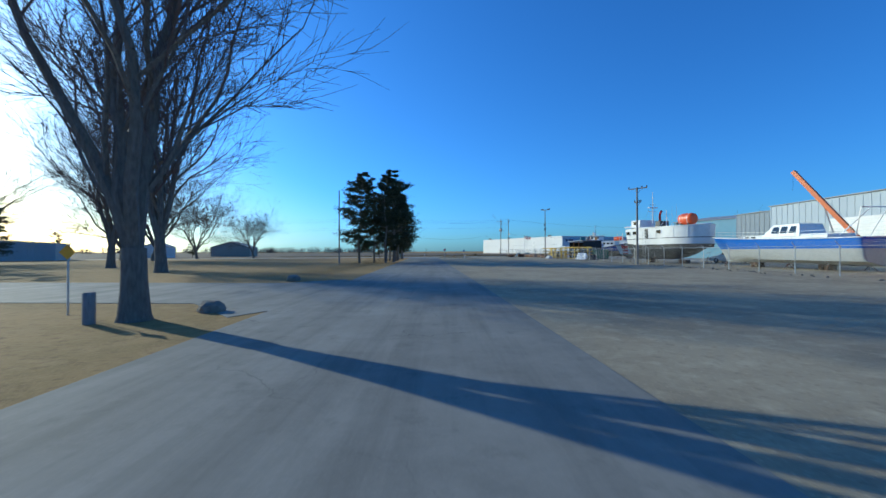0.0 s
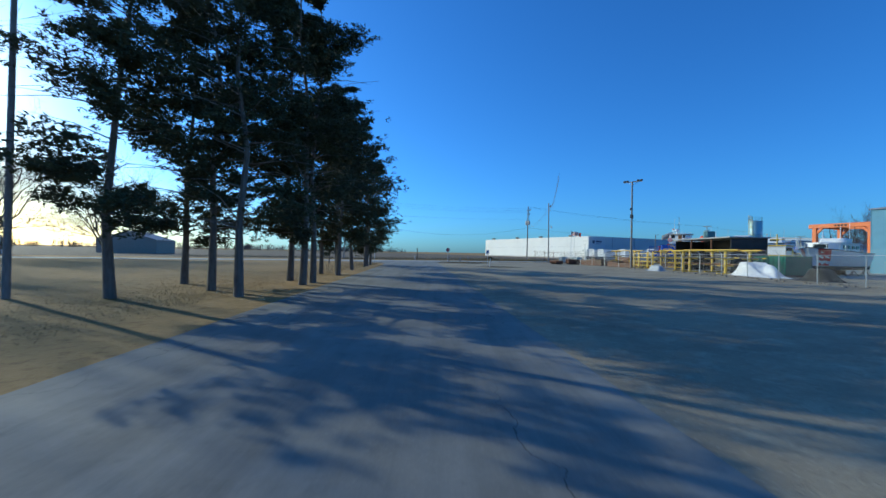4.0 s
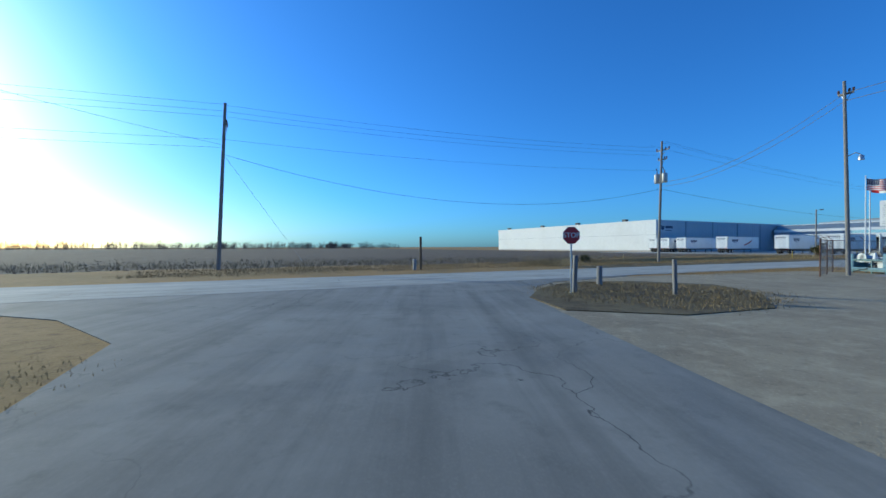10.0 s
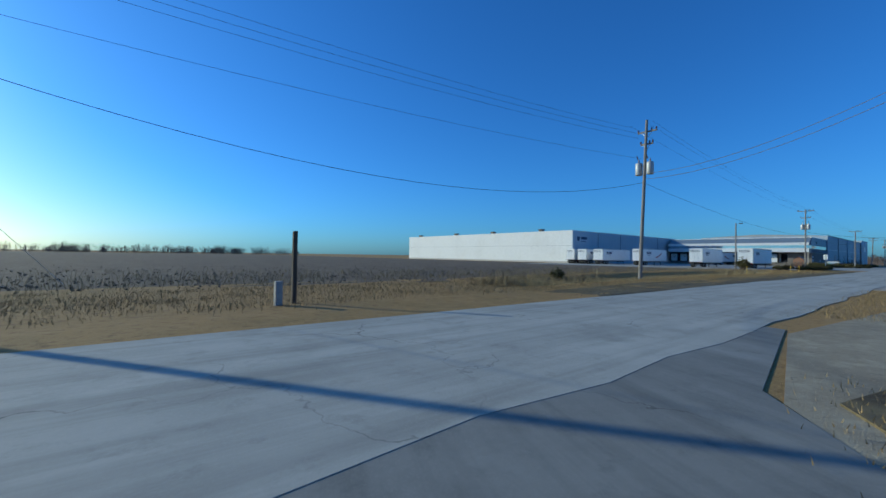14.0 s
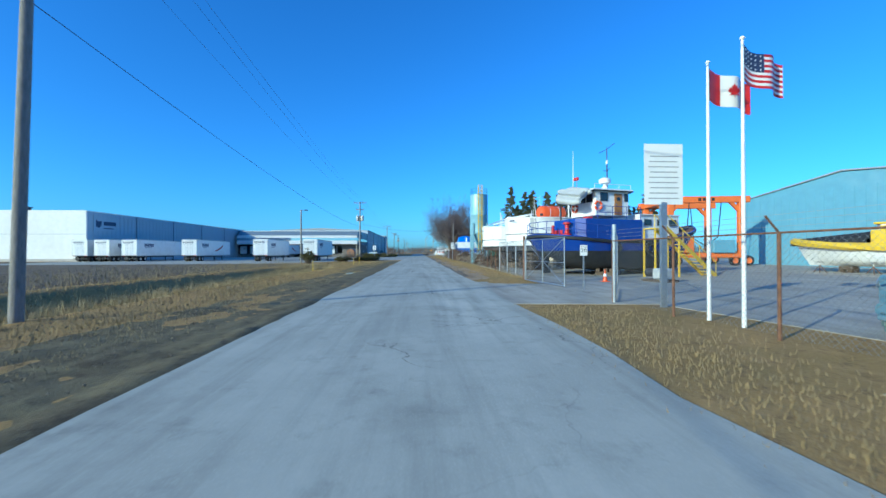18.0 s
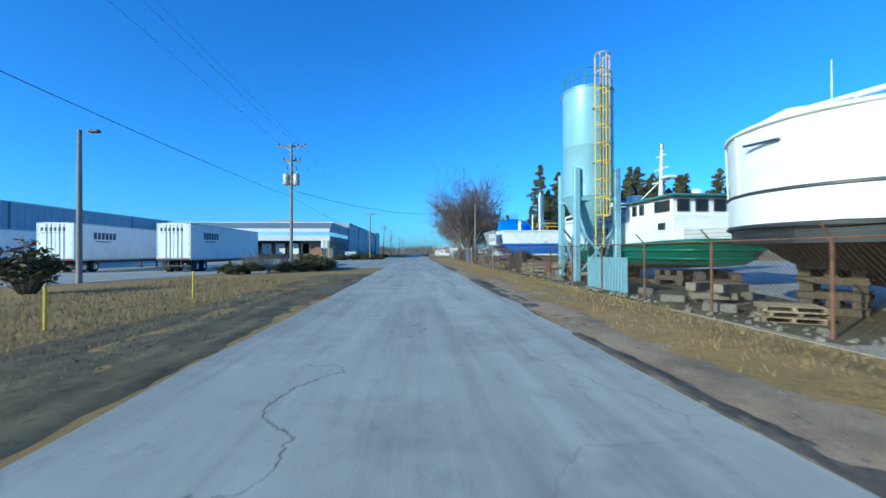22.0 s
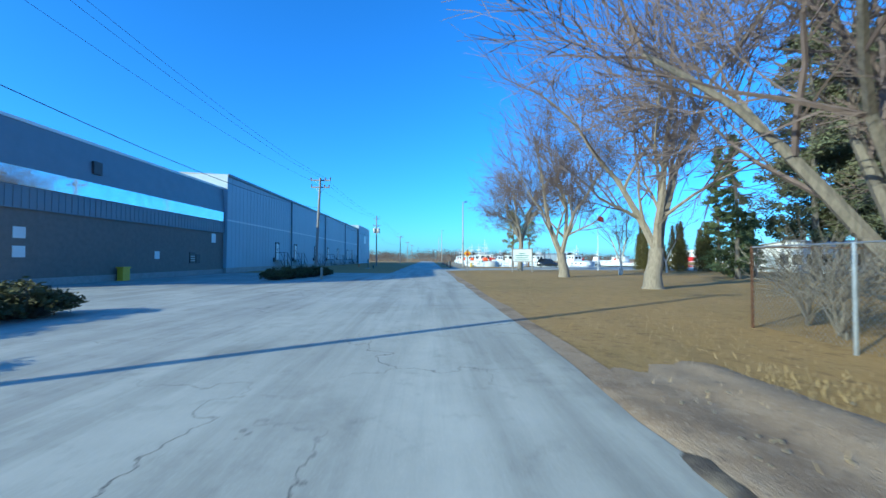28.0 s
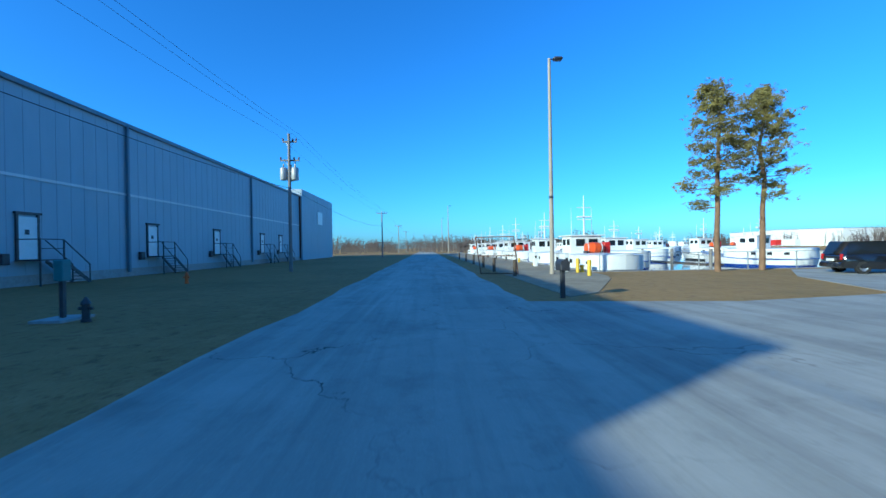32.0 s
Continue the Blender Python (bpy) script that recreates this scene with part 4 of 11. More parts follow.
def plain_hall(name, m, L, D, H, material, label, rise=0.0, door=None, category="building"):
    """A clad hall with a shallow gable across its front, ribs and a roof edge."""
    h = thing(name, m, label, category)
    mb = Mesh().add([(0, 0, 0), (L, 0, 0), (L, 0, H), (L / 2, 0, H + rise), (0, 0, H), (0, 0.3, 0), (L, 0.3, 0), (L, 0.3, H), (L / 2, 0.3, H + rise), (0, 0.3, H)], [(0, 1, 2, 3, 4), (9, 8, 7, 6, 5), (0, 4, 9, 5), (1, 6, 7, 2), (2, 7, 8, 3), (3, 8, 9, 4)])
    part("front_wall", ribbed(mb, (0.2, 0), (L, 0), 0.1, H - 0.1, 1.0, 0.04, (0, -1)), material, h)
    part("side_wall", ribbed(Mesh().box(0, 0.3, 0, 0.3, D, H), (0, 0.4), (0, D), 0.1, H - 0.1, 1.0, 0.04, (-1, 0)), material, h)
    part("side_wall", Mesh().box(L - 0.3, 0.3, 0, L, D, H), material, h)
    part("back_wall", Mesh().box(0.3, D - 0.3, 0, L - 0.3, D, H), material, h)
    part("roof", Mesh().add([(-0.2, -0.2, H), (L / 2, -0.2, H + rise + 0.05), (L + 0.2, -0.2, H), (-0.2, D, H), (L / 2, D, H + rise + 0.05), (L + 0.2, D, H), (-0.2, -0.2, H + 0.12), (L / 2, -0.2, H + rise + 0.2), (L + 0.2, -0.2, H + 0.12), (-0.2, D, H + 0.12), (L / 2, D, H + rise + 0.2), (L + 0.2, D, H + 0.12)], [(6, 7, 10, 9), (7, 8, 11, 10), (0, 3, 4, 1), (1, 4, 5, 2), (0, 1, 7, 6), (1, 2, 8, 7), (3, 9, 10, 4), (4, 10, 11, 5), (0, 6, 9, 3), (2, 5, 11, 8)]), M["roof_grey"], h)
    for x0, x1, z1 in door or ():
        d = part("shutter_door", Mesh().box(x0, -0.1, 0.02, x1, -0.045, z1), M["white_wall"] if material is not M["white_wall"] else M["grey_blue"], h)
        for k in range(int(z1 / 0.5)):
            part("slat", Mesh().box(x0 + 0.05, -0.125, 0.08 + k * 0.5, x1 - 0.05, -0.1, 0.14 + k * 0.5), M["steel"], d)
    return h


warehouse_white()
office()
warehouse_blue()
shed_hut()
# boat sheds behind the yard
plain_hall("boat_shed", at(44, -44, 0, 180), 27, 30, 8.4, M["teal"], "large pale blue-teal metal boat shed", 1.6, None, "boat shed")
plain_hall("boat_shed", pose(52.6, 65.0, 0, 0, 0, -90), 66, 30, 8.7, M["grey_blue"], "long grey metal boat shed", 0.3, ((10, 18, 6), (30, 38, 6)), "boat shed")
plain_hall("boat_shed", pose(55.2, 76.2, 0, 0, 0, -90), 11, 22, 8.3, M["cladding_dark"], "dark flat-roofed boat shed", 0.0, ((2, 6, 4),), "boat shed")
# farm sheds and houses across the lawn, far harbour stores
plain_hall("garden_shed", pose(-84, 112, 0, 0, 0, 10), 6.5, 5, 3.0, M["white_wall"], "pale blue-white garden shed on the lawn", 1.2, None, "shed")
plain_hall("farmhouse", pose(-82, 142, 0, 0, 0, 8), 13, 9, 3.2, M["tan"], "low tan farmhouse with a grey roof", 2.0, None, "house")
plain_hall("house", pose(-104, 66, 0, 0, 0, 30), 30, 10, 3.4, M["grey_blue"], "long low grey house behind the lawn", 1.2, None, "house")
plain_hall("house", at(176, -47, 0, 180), 13, 9, 3.4, M["white_wall"], "white single-storey house behind the lawn", 0.6, ((3, 4.5, 2.2),), "house")
plain_hall("harbour_store", at(390, -165, 0, 180), 60, 20, 7, M["white_wall"], "white store across the harbour", 0.5, None, "building")
plain_hall("harbour_store", at(455, -90, 0, 180), 25, 14, 5, M["grey_blue"], "low grey store across the harbour", 0.8, None, "building")


# ---- trees and plants ----
def grow(mb, rnd, base, way, length, radius, depth, spread_deg, lean, min_r, twigs, sides_top=6):
    """One limb and, from it, its branches, down to twigs."""
    pts, rad = [Vector(base)], [radius]
    d = Vector(way).normalized()
    n = 3 if depth > 1 else 2
    for i in range(n):
        d = (d + Vector((rnd.uniform(-1, 1), rnd.uniform(-1, 1), rnd.uniform(-0.5, 1) * lean)) * 0.16).normalized()
        pts.append(pts[-1] + d * length / n)
        rad.append(radius * (1 - 0.38 * (i + 1) / n))
    sides = sides_top if radius > 0.08 else (4 if radius > 0.025 else 3)
    (mb[0] if radius > 0.06 else mb[1]).tube(pts, rad, sides, cap=False)
    if depth == 0:
        return
    kids = twigs if depth <= 2 else 4
    for k in range(kids):
        t = 1.0 if k == 0 else rnd.uniform(0.25 if depth > 3 else 0.4, 1.0)
        j = min(n - 1, int(t * n))
        p = pts[j].lerp(pts[j + 1], t * n - j) if t < 1 else pts[-1]
        ang = radians(rnd.uniform(0.5, 1.0) * spread_deg) * (0.45 if k == 0 else 1)
        az = rnd.uniform(0, 2 * math.pi)
        x = d.orthogonal().normalized()
        y = d.cross(x)
        nd = (d * math.cos(ang) + (x * math.cos(az) + y * math.sin(az)) * math.sin(ang))
        nd.z += 0.12 * lean
        r = rad[-1] * (0.9 if k == 0 else rnd.uniform(0.55, 0.75))
        grow(mb, rnd, p, nd, length * (rnd.uniform(0.78, 0.95) if k == 0 else rnd.uniform(0.5, 0.8)), max(min_r, r), depth - 1, spread_deg, lean, min_r, twigs, sides_top)


def bare_tree_meshes(name, seed, height, radius, stems, spread_deg=42, depth=6, fork=0.28, lean=0.6, bark="bark", twigs=3, vase=(8, 30)):
    """Trunk and bare crown as two meshes."""
    rnd = random.Random(seed)
    trunk, crown = Mesh(), Mesh()
    zf = height * fork
    top = Vector((rnd.uniform(-0.2, 0.2), rnd.uniform(-0.2, 0.2), zf))
    trunk.tube([(0, 0, -0.1), (0, 0, 0.15), (0.0, 0, 0.7), top * 0.6, top], [radius * 1.45, radius * 1.2, radius * 1.02, radius * 0.95, radius * 0.9], 12)
    for k in range(stems):
        az = 2 * math.pi * k / stems + rnd.uniform(-0.4, 0.4)
        tilt = radians(rnd.uniform(*vase)) if stems > 1 else 0.05
        d = Vector((math.sin(tilt) * math.cos(az), math.sin(tilt) * math.sin(az), math.cos(tilt)))
        grow((trunk, crown), rnd, top - Vector((0, 0, radius * 0.5)), d, height * rnd.uniform(0.24, 0.3), radius * rnd.uniform(0.55, 0.75), depth, spread_deg, lean, 0.009, twigs)
    return trunk.data(name + "_trunk", M[bark], True), crown.data(name + "_crown", M["twig" if radius > 0.05 else bark], True)


def leaf_clump(mb, rnd, c, size, n, flat=0.6):
    """A spray of small leaf blades round a point."""
    for _ in range(n):
        p = c + Vector((rnd.gauss(0, 1), rnd.gauss(0, 1), rnd.gauss(0, flat))) * size * 0.5
        a = Vector((rnd.uniform(-1, 1), rnd.uniform(-1, 1), rnd.uniform(-0.6, 0.6))).normalized() * size * rnd.uniform(0.35, 0.7)
        b = a.cross(Vector((rnd.uniform(-1, 1), rnd.uniform(-1, 1), rnd.uniform(-1, 1)))).normalized() * size * rnd.uniform(0.12, 0.22)
        mb.add([p - a, p + b, p + a, p - b], [(0, 1, 2, 3)])


def conifer_meshes(name, seed, height, radius, bare, width, shape, leaf, clumps, size, blades, gap=0.25, bark="bark"):
    """A conifer: tapered trunk with limbs, and a crown of many small sprays."""
    rnd = random.Random(seed)
    trunk, crown = Mesh(), Mesh()
    bend = [Vector((rnd.uniform(-0.12, 0.12) * i, rnd.uniform(-0.12, 0.12) * i, height * i / 5)) for i in range(6)]
    bend[0].z = -0.1
    trunk.tube(bend, [radius * (1.25 if i == 0 else 1 - 0.17 * i) for i in range(6)], 9)
    limbs = int(height * 5)
    ends = []
    for k in range(limbs):
        t = bare + (1 - bare) * (k + rnd.random()) / limbs
        z = t * height
        i = min(4, int(t * 5))
        c = bend[i].lerp(bend[i + 1], t * 5 - i)
        reach = width * shape((t - bare) / (1 - bare)) * rnd.uniform(0.55, 1.12)
        az = rnd.uniform(0, 2 * math.pi)
        e = c + Vector((math.cos(az) * reach, math.sin(az) * reach, rnd.uniform(-0.12, 0.3) * reach))
        mid = c.lerp(e, 0.5) + Vector((0, 0, 0.06 * reach))
        trunk.tube([c, mid, e], [max(0.012, radius * 0.22 * (1 - t) + 0.014), 0.014, 0.006], 3, cap=False)
        ends.append((c, mid, e, reach))
    per = max(1, clumps // limbs)
    for c, mid, e, reach in ends:
        if rnd.random() < gap * 0.35:
            continue
        for _ in range(per):
            t = rnd.uniform(0.3, 1.05)
            p = c.lerp(e, t) + Vector((rnd.gauss(0, 0.13), rnd.gauss(0, 0.13), rnd.gauss(0, 0.1))) * max(0.6, reach * 0.8)
            leaf_clump(crown, rnd, p, size * rnd.uniform(0.7, 1.25), blades)
    return trunk.data(name + "_trunk", M[bark], True), crown.data(name + "_crown", M[leaf])


def plant(kind, meshes, m, label, group="", scale=1.0, names=("trunk", "crown")):
    t = thing(kind, m @ Matrix.Diagonal((scale, scale, scale, 1)), label, "tree" if "tree" in kind or kind in ("cedar", "pine", "spruce", "birch") else "shrub", group)
    for nm, me in zip(names, meshes):
        link(nm, me, t)
    return t


def cone(t):
    return max(0.06, 1 - t) ** 0.8


def egg(t):
    return max(0.1, math.sin(math.pi * min(1, 0.22 + 0.74 * t)) ** 0.7)


# big bare maples by the driveway
maple = [bare_tree_meshes("maple", 11, 18, 0.3, 5, 44, 5, 0.1, 0.6, vase=(3, 19), twigs=4), bare_tree_meshes("maple", 12, 16, 0.28, 5, 42, 5, 0.12, 0.5, vase=(4, 22), twigs=4), bare_tree_meshes("maple", 13, 11, 0.16, 4, 48, 4, 0.2, 0.4)]
plant("maple_tree", maple[0], pose(-7.7, 10.0, 0, 0, 0, 20), "tall bare maple with several grey stems", "bare maples")
plant("maple_tree", maple[1], pose(-23.5, 33.5, 0, 0, 0, 130), "tall bare maple beside the driveway", "bare maples", 1.5)
plant("maple_tree", maple[0], pose(-35.5, 43.0, 0, 0, 0, 250), "tall bare maple on the lawn", "bare maples", 1.25)
lawn_far = bare_tree_meshes("maple", 15, 15, 0.26, 6, 50, 5, 0.1, 0.4, vase=(8, 46), twigs=4)
for x, y, r, s in ((-56, 78, 40, 1.65), (-60, 98, 200, 1.2), (-49, 104, 300, 0.95), (-76, 62, 90, 1.4), (-67, 84, 10, 1.5)):
    plant("maple_tree", lawn_far, pose(x, y, 0, 0, 0, r), "spreading bare tree on the far lawn", "lawn trees", s)
# the row of red cedars beside the lane
cedar = [conifer_meshes("cedar", 21 + i, 13.2, 0.145, 0.15, 3.7, lambda t: egg(t) * (0.85 + 0.25 * math.sin(t * 31 + i)), "cedar_leaf", 7000, 0.135, 14, 1.25) for i in range(3)]
for i, (x, y, s) in enumerate(((-10.6, 61.5, 1.0), (-12.2, 58.5, 1.02), (-13.4, 64.3, 1.0), (-8.6, 59.6, 0.98), (-9.6, 67.4, 1.1), (-8.1, 64.9, 1.12), (-8.0, 66.2, 1.05), (-8.3, 72.8, 1.0), (-8.7, 74.3, 1.02), (-9.9, 74.4, 0.95), (-9.0, 80.7, 1.0), (-9.1, 87.6, 0.92), (-9.2, 89.6, 0.98), (-15.6, 98.2, 0.44))):
    plant("cedar", cedar[i % 3], pose(x, y, 0, 0, 0, 77 * i), "dark red cedar with a bare lower trunk" if i < 13 else "smaller dark cedar beside the junction", "cedars along the lane", s)
broad_cedar = conifer_meshes("cedar", 29, 8.2, 0.13, 0.16, 3.4, lambda t: egg(t) * (0.8 + 0.3 * math.sin(t * 17)), "cedar_leaf", 5200, 0.135, 14, 0.8)
plant("cedar", broad_cedar, pose(-9.6, 94.2, 0, 0, 0, 40), "broad dark cedar at the end of the row", "cedars along the lane")
for x, y, s in ((-58, 52, 0.62), (-49, 41, 0.8), (-92, 96, 0.5), (-66, 106, 0.42)):
    plant("spruce", cedar[1], pose(x, y, 0, 0, 0, x * 9), "dark conifer beyond the lawn", "lawn conifers", s)
# bare trees of the harbour lawn
lawn = [bare_tree_meshes("lawn_tree", 31, 17, 0.4, 3, 46, 5, 0.12, 0.45, "bark_pale", vase=(10, 34), twigs=6), bare_tree_meshes("lawn_tree", 32, 14, 0.31, 5, 50, 5, 0.27, 0.35, "bark_pale", vase=(10, 48), twigs=6), bare_tree_meshes("thicket_tree", 33, 11, 0.2, 7, 50, 5, 0.05, 0.45, "bark", vase=(6, 42), twigs=5)]
plant("bare_tree", lawn[0], at(141.9, -13.5, 0, 60), "large bare tree with pale forked trunks", "lawn trees by the harbour", 1.12)
plant("bare_tree", lawn[0], at(156.0, -13.1, 0, 190), "bare tree with two leaning pale limbs", "lawn trees by the harbour", 1.05)
plant("bare_tree", lawn[1], at(175.0, -13.3, 0, 20), "broad bare tree beside the wooden sign", "lawn trees by the harbour", 1.06)
plant("bare_tree", lawn[2], at(128.5, -13.0, 0, 0), "many-stemmed bare tree behind the fence", "lawn trees by the harbour", 1.6)
plant("bare_tree", lawn[2], at(116.5, -10.6, 0, 70), "many-stemmed bare tree behind the fence", "lawn trees by the harbour", 1.6)
birch = bare_tree_meshes("birch", 41, 12, 0.13, 2, 34, 4, 0.12, 0.8, "bark_white")
for u, v, r, s in ((161.7, -21.1, 0, 1.0), (163.2, -22.0, 120, 0.9), (168.0, -30.0, 210, 0.9)):
    plant("birch", birch, at(u, v, 0, r), "slim white birch without leaves", "birches", s)
spruce = [conifer_meshes("spruce", 51, 13, 0.2, 0.03, 2.0, cone, "spruce_leaf", 2600, 0.24, 9, 0.15)]
spruce += [conifer_meshes("spruce", 52 + k, 26, 0.3, 0.14 + 0.06 * k, 6.0 + 0.6 * k, lambda t: (1 - t) ** 0.7 * (0.85 + 0.1 * math.sin(t * 23)), "windbreak_leaf", 7600, 0.36, 8, 0.7) for k in range(2)]
for u, v, s, k in ((172.8, -40.0, 1.32, 0), (163, -36, 0.55, 0), (158, -33, 0.5, 0), (155.5, -29, 0.4, 0), (153.2, -27.4, 0.98, 0)):
    plant("spruce", spruce[k], at(u, v, 0, u * 7), "dark green spruce on the lawn", "spruces", s)
rr = random.Random(5)
for i, (u, v) in enumerate([(156 + rr.uniform(-3, 3), -38 - k * 3.2) for k in range(7)] + [(159 + rr.uniform(-4, 4), -49 - k * 2.6 + rr.uniform(-1, 1)) for k in range(20)] + [(166 + rr.uniform(-2, 3), -66 - k * 3.4) for k in range(11)]):
    plant("spruce", spruce[1 + i % 2], at(u, v, 0, i * 50), "tall dark spruce in the windbreak", "windbreak spruces", rr.uniform(0.8, 1.1))
def column_meshes(seed, height, width, n):
    """A dense columnar juniper: short trunk, upright stems and an even coat of sprays."""
    rnd = random.Random(seed)
    stems, leaves = Mesh(), Mesh()
    stems.tube([(0, 0, -0.1), (0, 0, height * 0.8)], [0.16, 0.04], 8)
    leaders = [(rnd.uniform(-0.5, 0.5) * width, rnd.uniform(-0.5, 0.5) * width, rnd.uniform(0.7, 1.08) * height, rnd.uniform(0.4, 0.7) * width) for _ in range(9)]
    for k in range(n):
        x, y, tall, fat = leaders[k % 9]
        t, az = rnd.random() ** 0.85, rnd.uniform(0, 2 * math.pi)
        r = fat * max(0.06, (1 - t ** 2.2)) * rnd.uniform(0.55, 1.2) * (0.8 + 0.25 * math.sin(3 * az + 7 * t))
        leaf_clump(leaves, rnd, Vector((x * (1 - 0.3 * t) + math.cos(az) * r, y * (1 - 0.3 * t) + math.sin(az) * r, 0.1 + t * tall)), 0.2, 9, 1.3)
    return stems.data("juniper_trunk", M["bark"], True), leaves.data("juniper_crown", M["hedge"])


column = column_meshes(71, 6.6, 1.45, 2400)
for u, v, s in ((178.6, -32.6, 0.95), (177.2, -34.2, 1.05), (175.4, -36.0, 1.0), (173.4, -38.4, 0.9)):
    plant("tall_juniper_tree", column, at(u, v, 0, u * 31), "dense dark columnar juniper on the lawn", "columnar junipers", s)
def pine_meshes(name, seed, height, pads, bare, width):
    """An old pine: long bare trunk, crooked limbs, each ending in a flat pad of needles."""
    rnd = random.Random(seed)
    trunk, crown = Mesh(), Mesh()
    bend = [Vector((rnd.uniform(-0.1, 0.1) * i, rnd.uniform(-0.1, 0.1) * i, height * i / 6)) for i in range(7)]
    bend[0].z = -0.3
    trunk.tube(bend, [0.21, 0.18, 0.16, 0.14, 0.11, 0.07, 0.03], 10)
    for k in range(pads):
        t = bare + (0.985 - bare) * (k / (pads - 1)) ** 0.75
        i = min(5, int(t * 6))
        c = bend[i].lerp(bend[i + 1], t * 6 - i)
        f = (t - bare) / (1 - bare)
        reach = width * (0.35 + 0.65 * math.sin(math.pi * min(1.0, f * 0.75 + 0.28)) ** 0.8) * rnd.uniform(0.45, 1.1) * (0.55 if f > 0.9 else 1.0)
        az = k * 2.4 + rnd.uniform(-0.5, 0.5)
        e = c + Vector((math.cos(az), math.sin(az), rnd.uniform(0.0, 0.35))) * reach
        mid = c.lerp(e, 0.55) + Vector((0, 0, -0.08 * reach))
        trunk.tube([c, mid, e], [0.05 * (1.2 - t), 0.03, 0.012], 5, cap=False)
        pad = 0.42 + 0.3 * rnd.random() + 0.12 * reach
        n = int(30 + 34 * pad)
        for _ in range(n):
            q = c.lerp(e, rnd.uniform(0.45, 1.1))
            p = q + Vector((rnd.gauss(0, 0.5), rnd.gauss(0, 0.5), rnd.gauss(0.08, 0.26))) * pad
            leaf_clump(crown, rnd, p, 0.17 * rnd.uniform(0.7, 1.25), 13, 0.7)
    return trunk.data(name + "_trunk", M["bark_red"], True), crown.data(name + "_crown", M["pine_leaf"])


pine = [pine_meshes("pine", 61, 13.0, 34, 0.34, 2.3), pine_meshes("pine", 64, 13.2, 30, 0.4, 1.8)]
plant("pine", pine[0], at(200.2, -17.6, 0, 30), "tall pine with clumps of needles by the water", "harbour pines", 0.88)
plant("pine", pine[1], at(200.8, -20.9, 0, 170), "tall slender pine by the water", "harbour pines", 0.87)


def bush_mesh(name, seed, size, leaf, n, blades, clump):
    rnd = random.Random(seed)
    stems, leaves = Mesh(), Mesh()
    for _ in range(n):
        az, r, h = rnd.uniform(0, 2 * math.pi), size[0] * math.sqrt(rnd.random()), rnd.uniform(0.4, 1) * size[1]
        p = Vector((math.cos(az) * r, math.sin(az) * r, h * (1 - 0.5 * (r / size[0]) ** 2)))
        stems.tube([(p.x * 0.3, p.y * 0.3, 0), p], [0.02, 0.006], 3, cap=False)
        leaf_clump(leaves, rnd, p, clump, blades)
    return stems.data(name + "_stems", M["bark"]), leaves.data(name + "_leaves", M[leaf])


juniper = [bush_mesh("juniper", 70 + i, (1.3, 1.15), "hedge", 240, 12, 0.2) for i in range(2)]
for i, (u, v, s) in enumerate(((115.8, 16.0, 0.9), (118.2, 15.2, 1.0), (120.4, 13.5, 1.1), (122.6, 12.5, 1.0), (124.6, 11.8, 1.0), (126.6, 11.4, 1.05), (128.8, 11.0, 0.95), (130.8, 10.7, 0.9), (121.8, 9.6, 0.85), (124.0, 8.2, 0.8), (119.5, 11.2, 0.8))):
    plant("juniper", juniper[i % 2], at(u, v, 0, i * 60), "low brownish-green juniper in the planted bed", "junipers by the forecourt", s, ("stem_clump", "leaf_clump"))
for i, (u, v, s) in enumerate(((150.5, 11.2, 0.8), (152.5, 10.8, 0.85), (154.5, 10.4, 0.85), (156.6, 10.0, 0.8), (158.6, 9.7, 0.75))):
    plant("juniper", juniper[i % 2], at(u, v, 0, i * 50), "low dark juniper round the pole", "junipers round the pole", s, ("stem_clump", "leaf_clump"))
for i, (u, v, s) in enumerate(((65.2, 14.4, 0.75), (66.4, 13.5, 0.8), (68.6, 11.6, 0.75), (69.4, 10.2, 0.7))):
    plant("juniper", juniper[i % 2], at(u, v, 0, i * 50), "scrubby juniper beside the lorry park", "scrub by the lorry park", s, ("stem_clump", "leaf_clump"))
for i, (u, v, k) in enumerate(((71.4, 9.4, 1.1), (72.6, 10.6, 1.25), (73.9, 9.6, 1.05), (74.9, 11.0, 1.2), (76.2, 10.4, 0.95))):
    plant("juniper", juniper[i % 2], at(u, v, 0, i * 70), "scrubby juniper beside the lorry park", "scrub by the lorry park", k, ("stem_clump", "leaf_clump"))
scrub = bush_mesh("scrub", 81, (0.75, 1.9), "hedge", 110, 8, 0.26)
plant("shrub", scrub, at(51.0, 16.3), "dark young evergreen bush at the field's edge", "", 1.2, ("stem_clump", "leaf_clump"))
plant("shrub", scrub, at(-7.8, 11.4), "small dark bush on the ditch bank", "", 0.55, ("stem_clump", "leaf_clump"))
brush = bare_tree_meshes("brush", 91, 2.6, 0.03, 9, 45, 3, 0.04, 0.4)
for i, (u, v, s) in enumerate(((66.0, 13.4, 0.8), (67.0, 12.4, 0.95), (68.2, 11.4, 0.85), (67.6, 13.4, 0.8), (123.5, -9.6, 1.1), (125.6, -9.9, 1.2), (127.4, -9.5, 1.0), (129.2, -10.4, 1.2), (121.5, -10.4, 1.0))):
    plant("brush", brush, at(u, v, 0, i * 40), "leafless grey-brown brushwood by the fence", "brushwood", s, ("stem_clump", "twig_clump"))


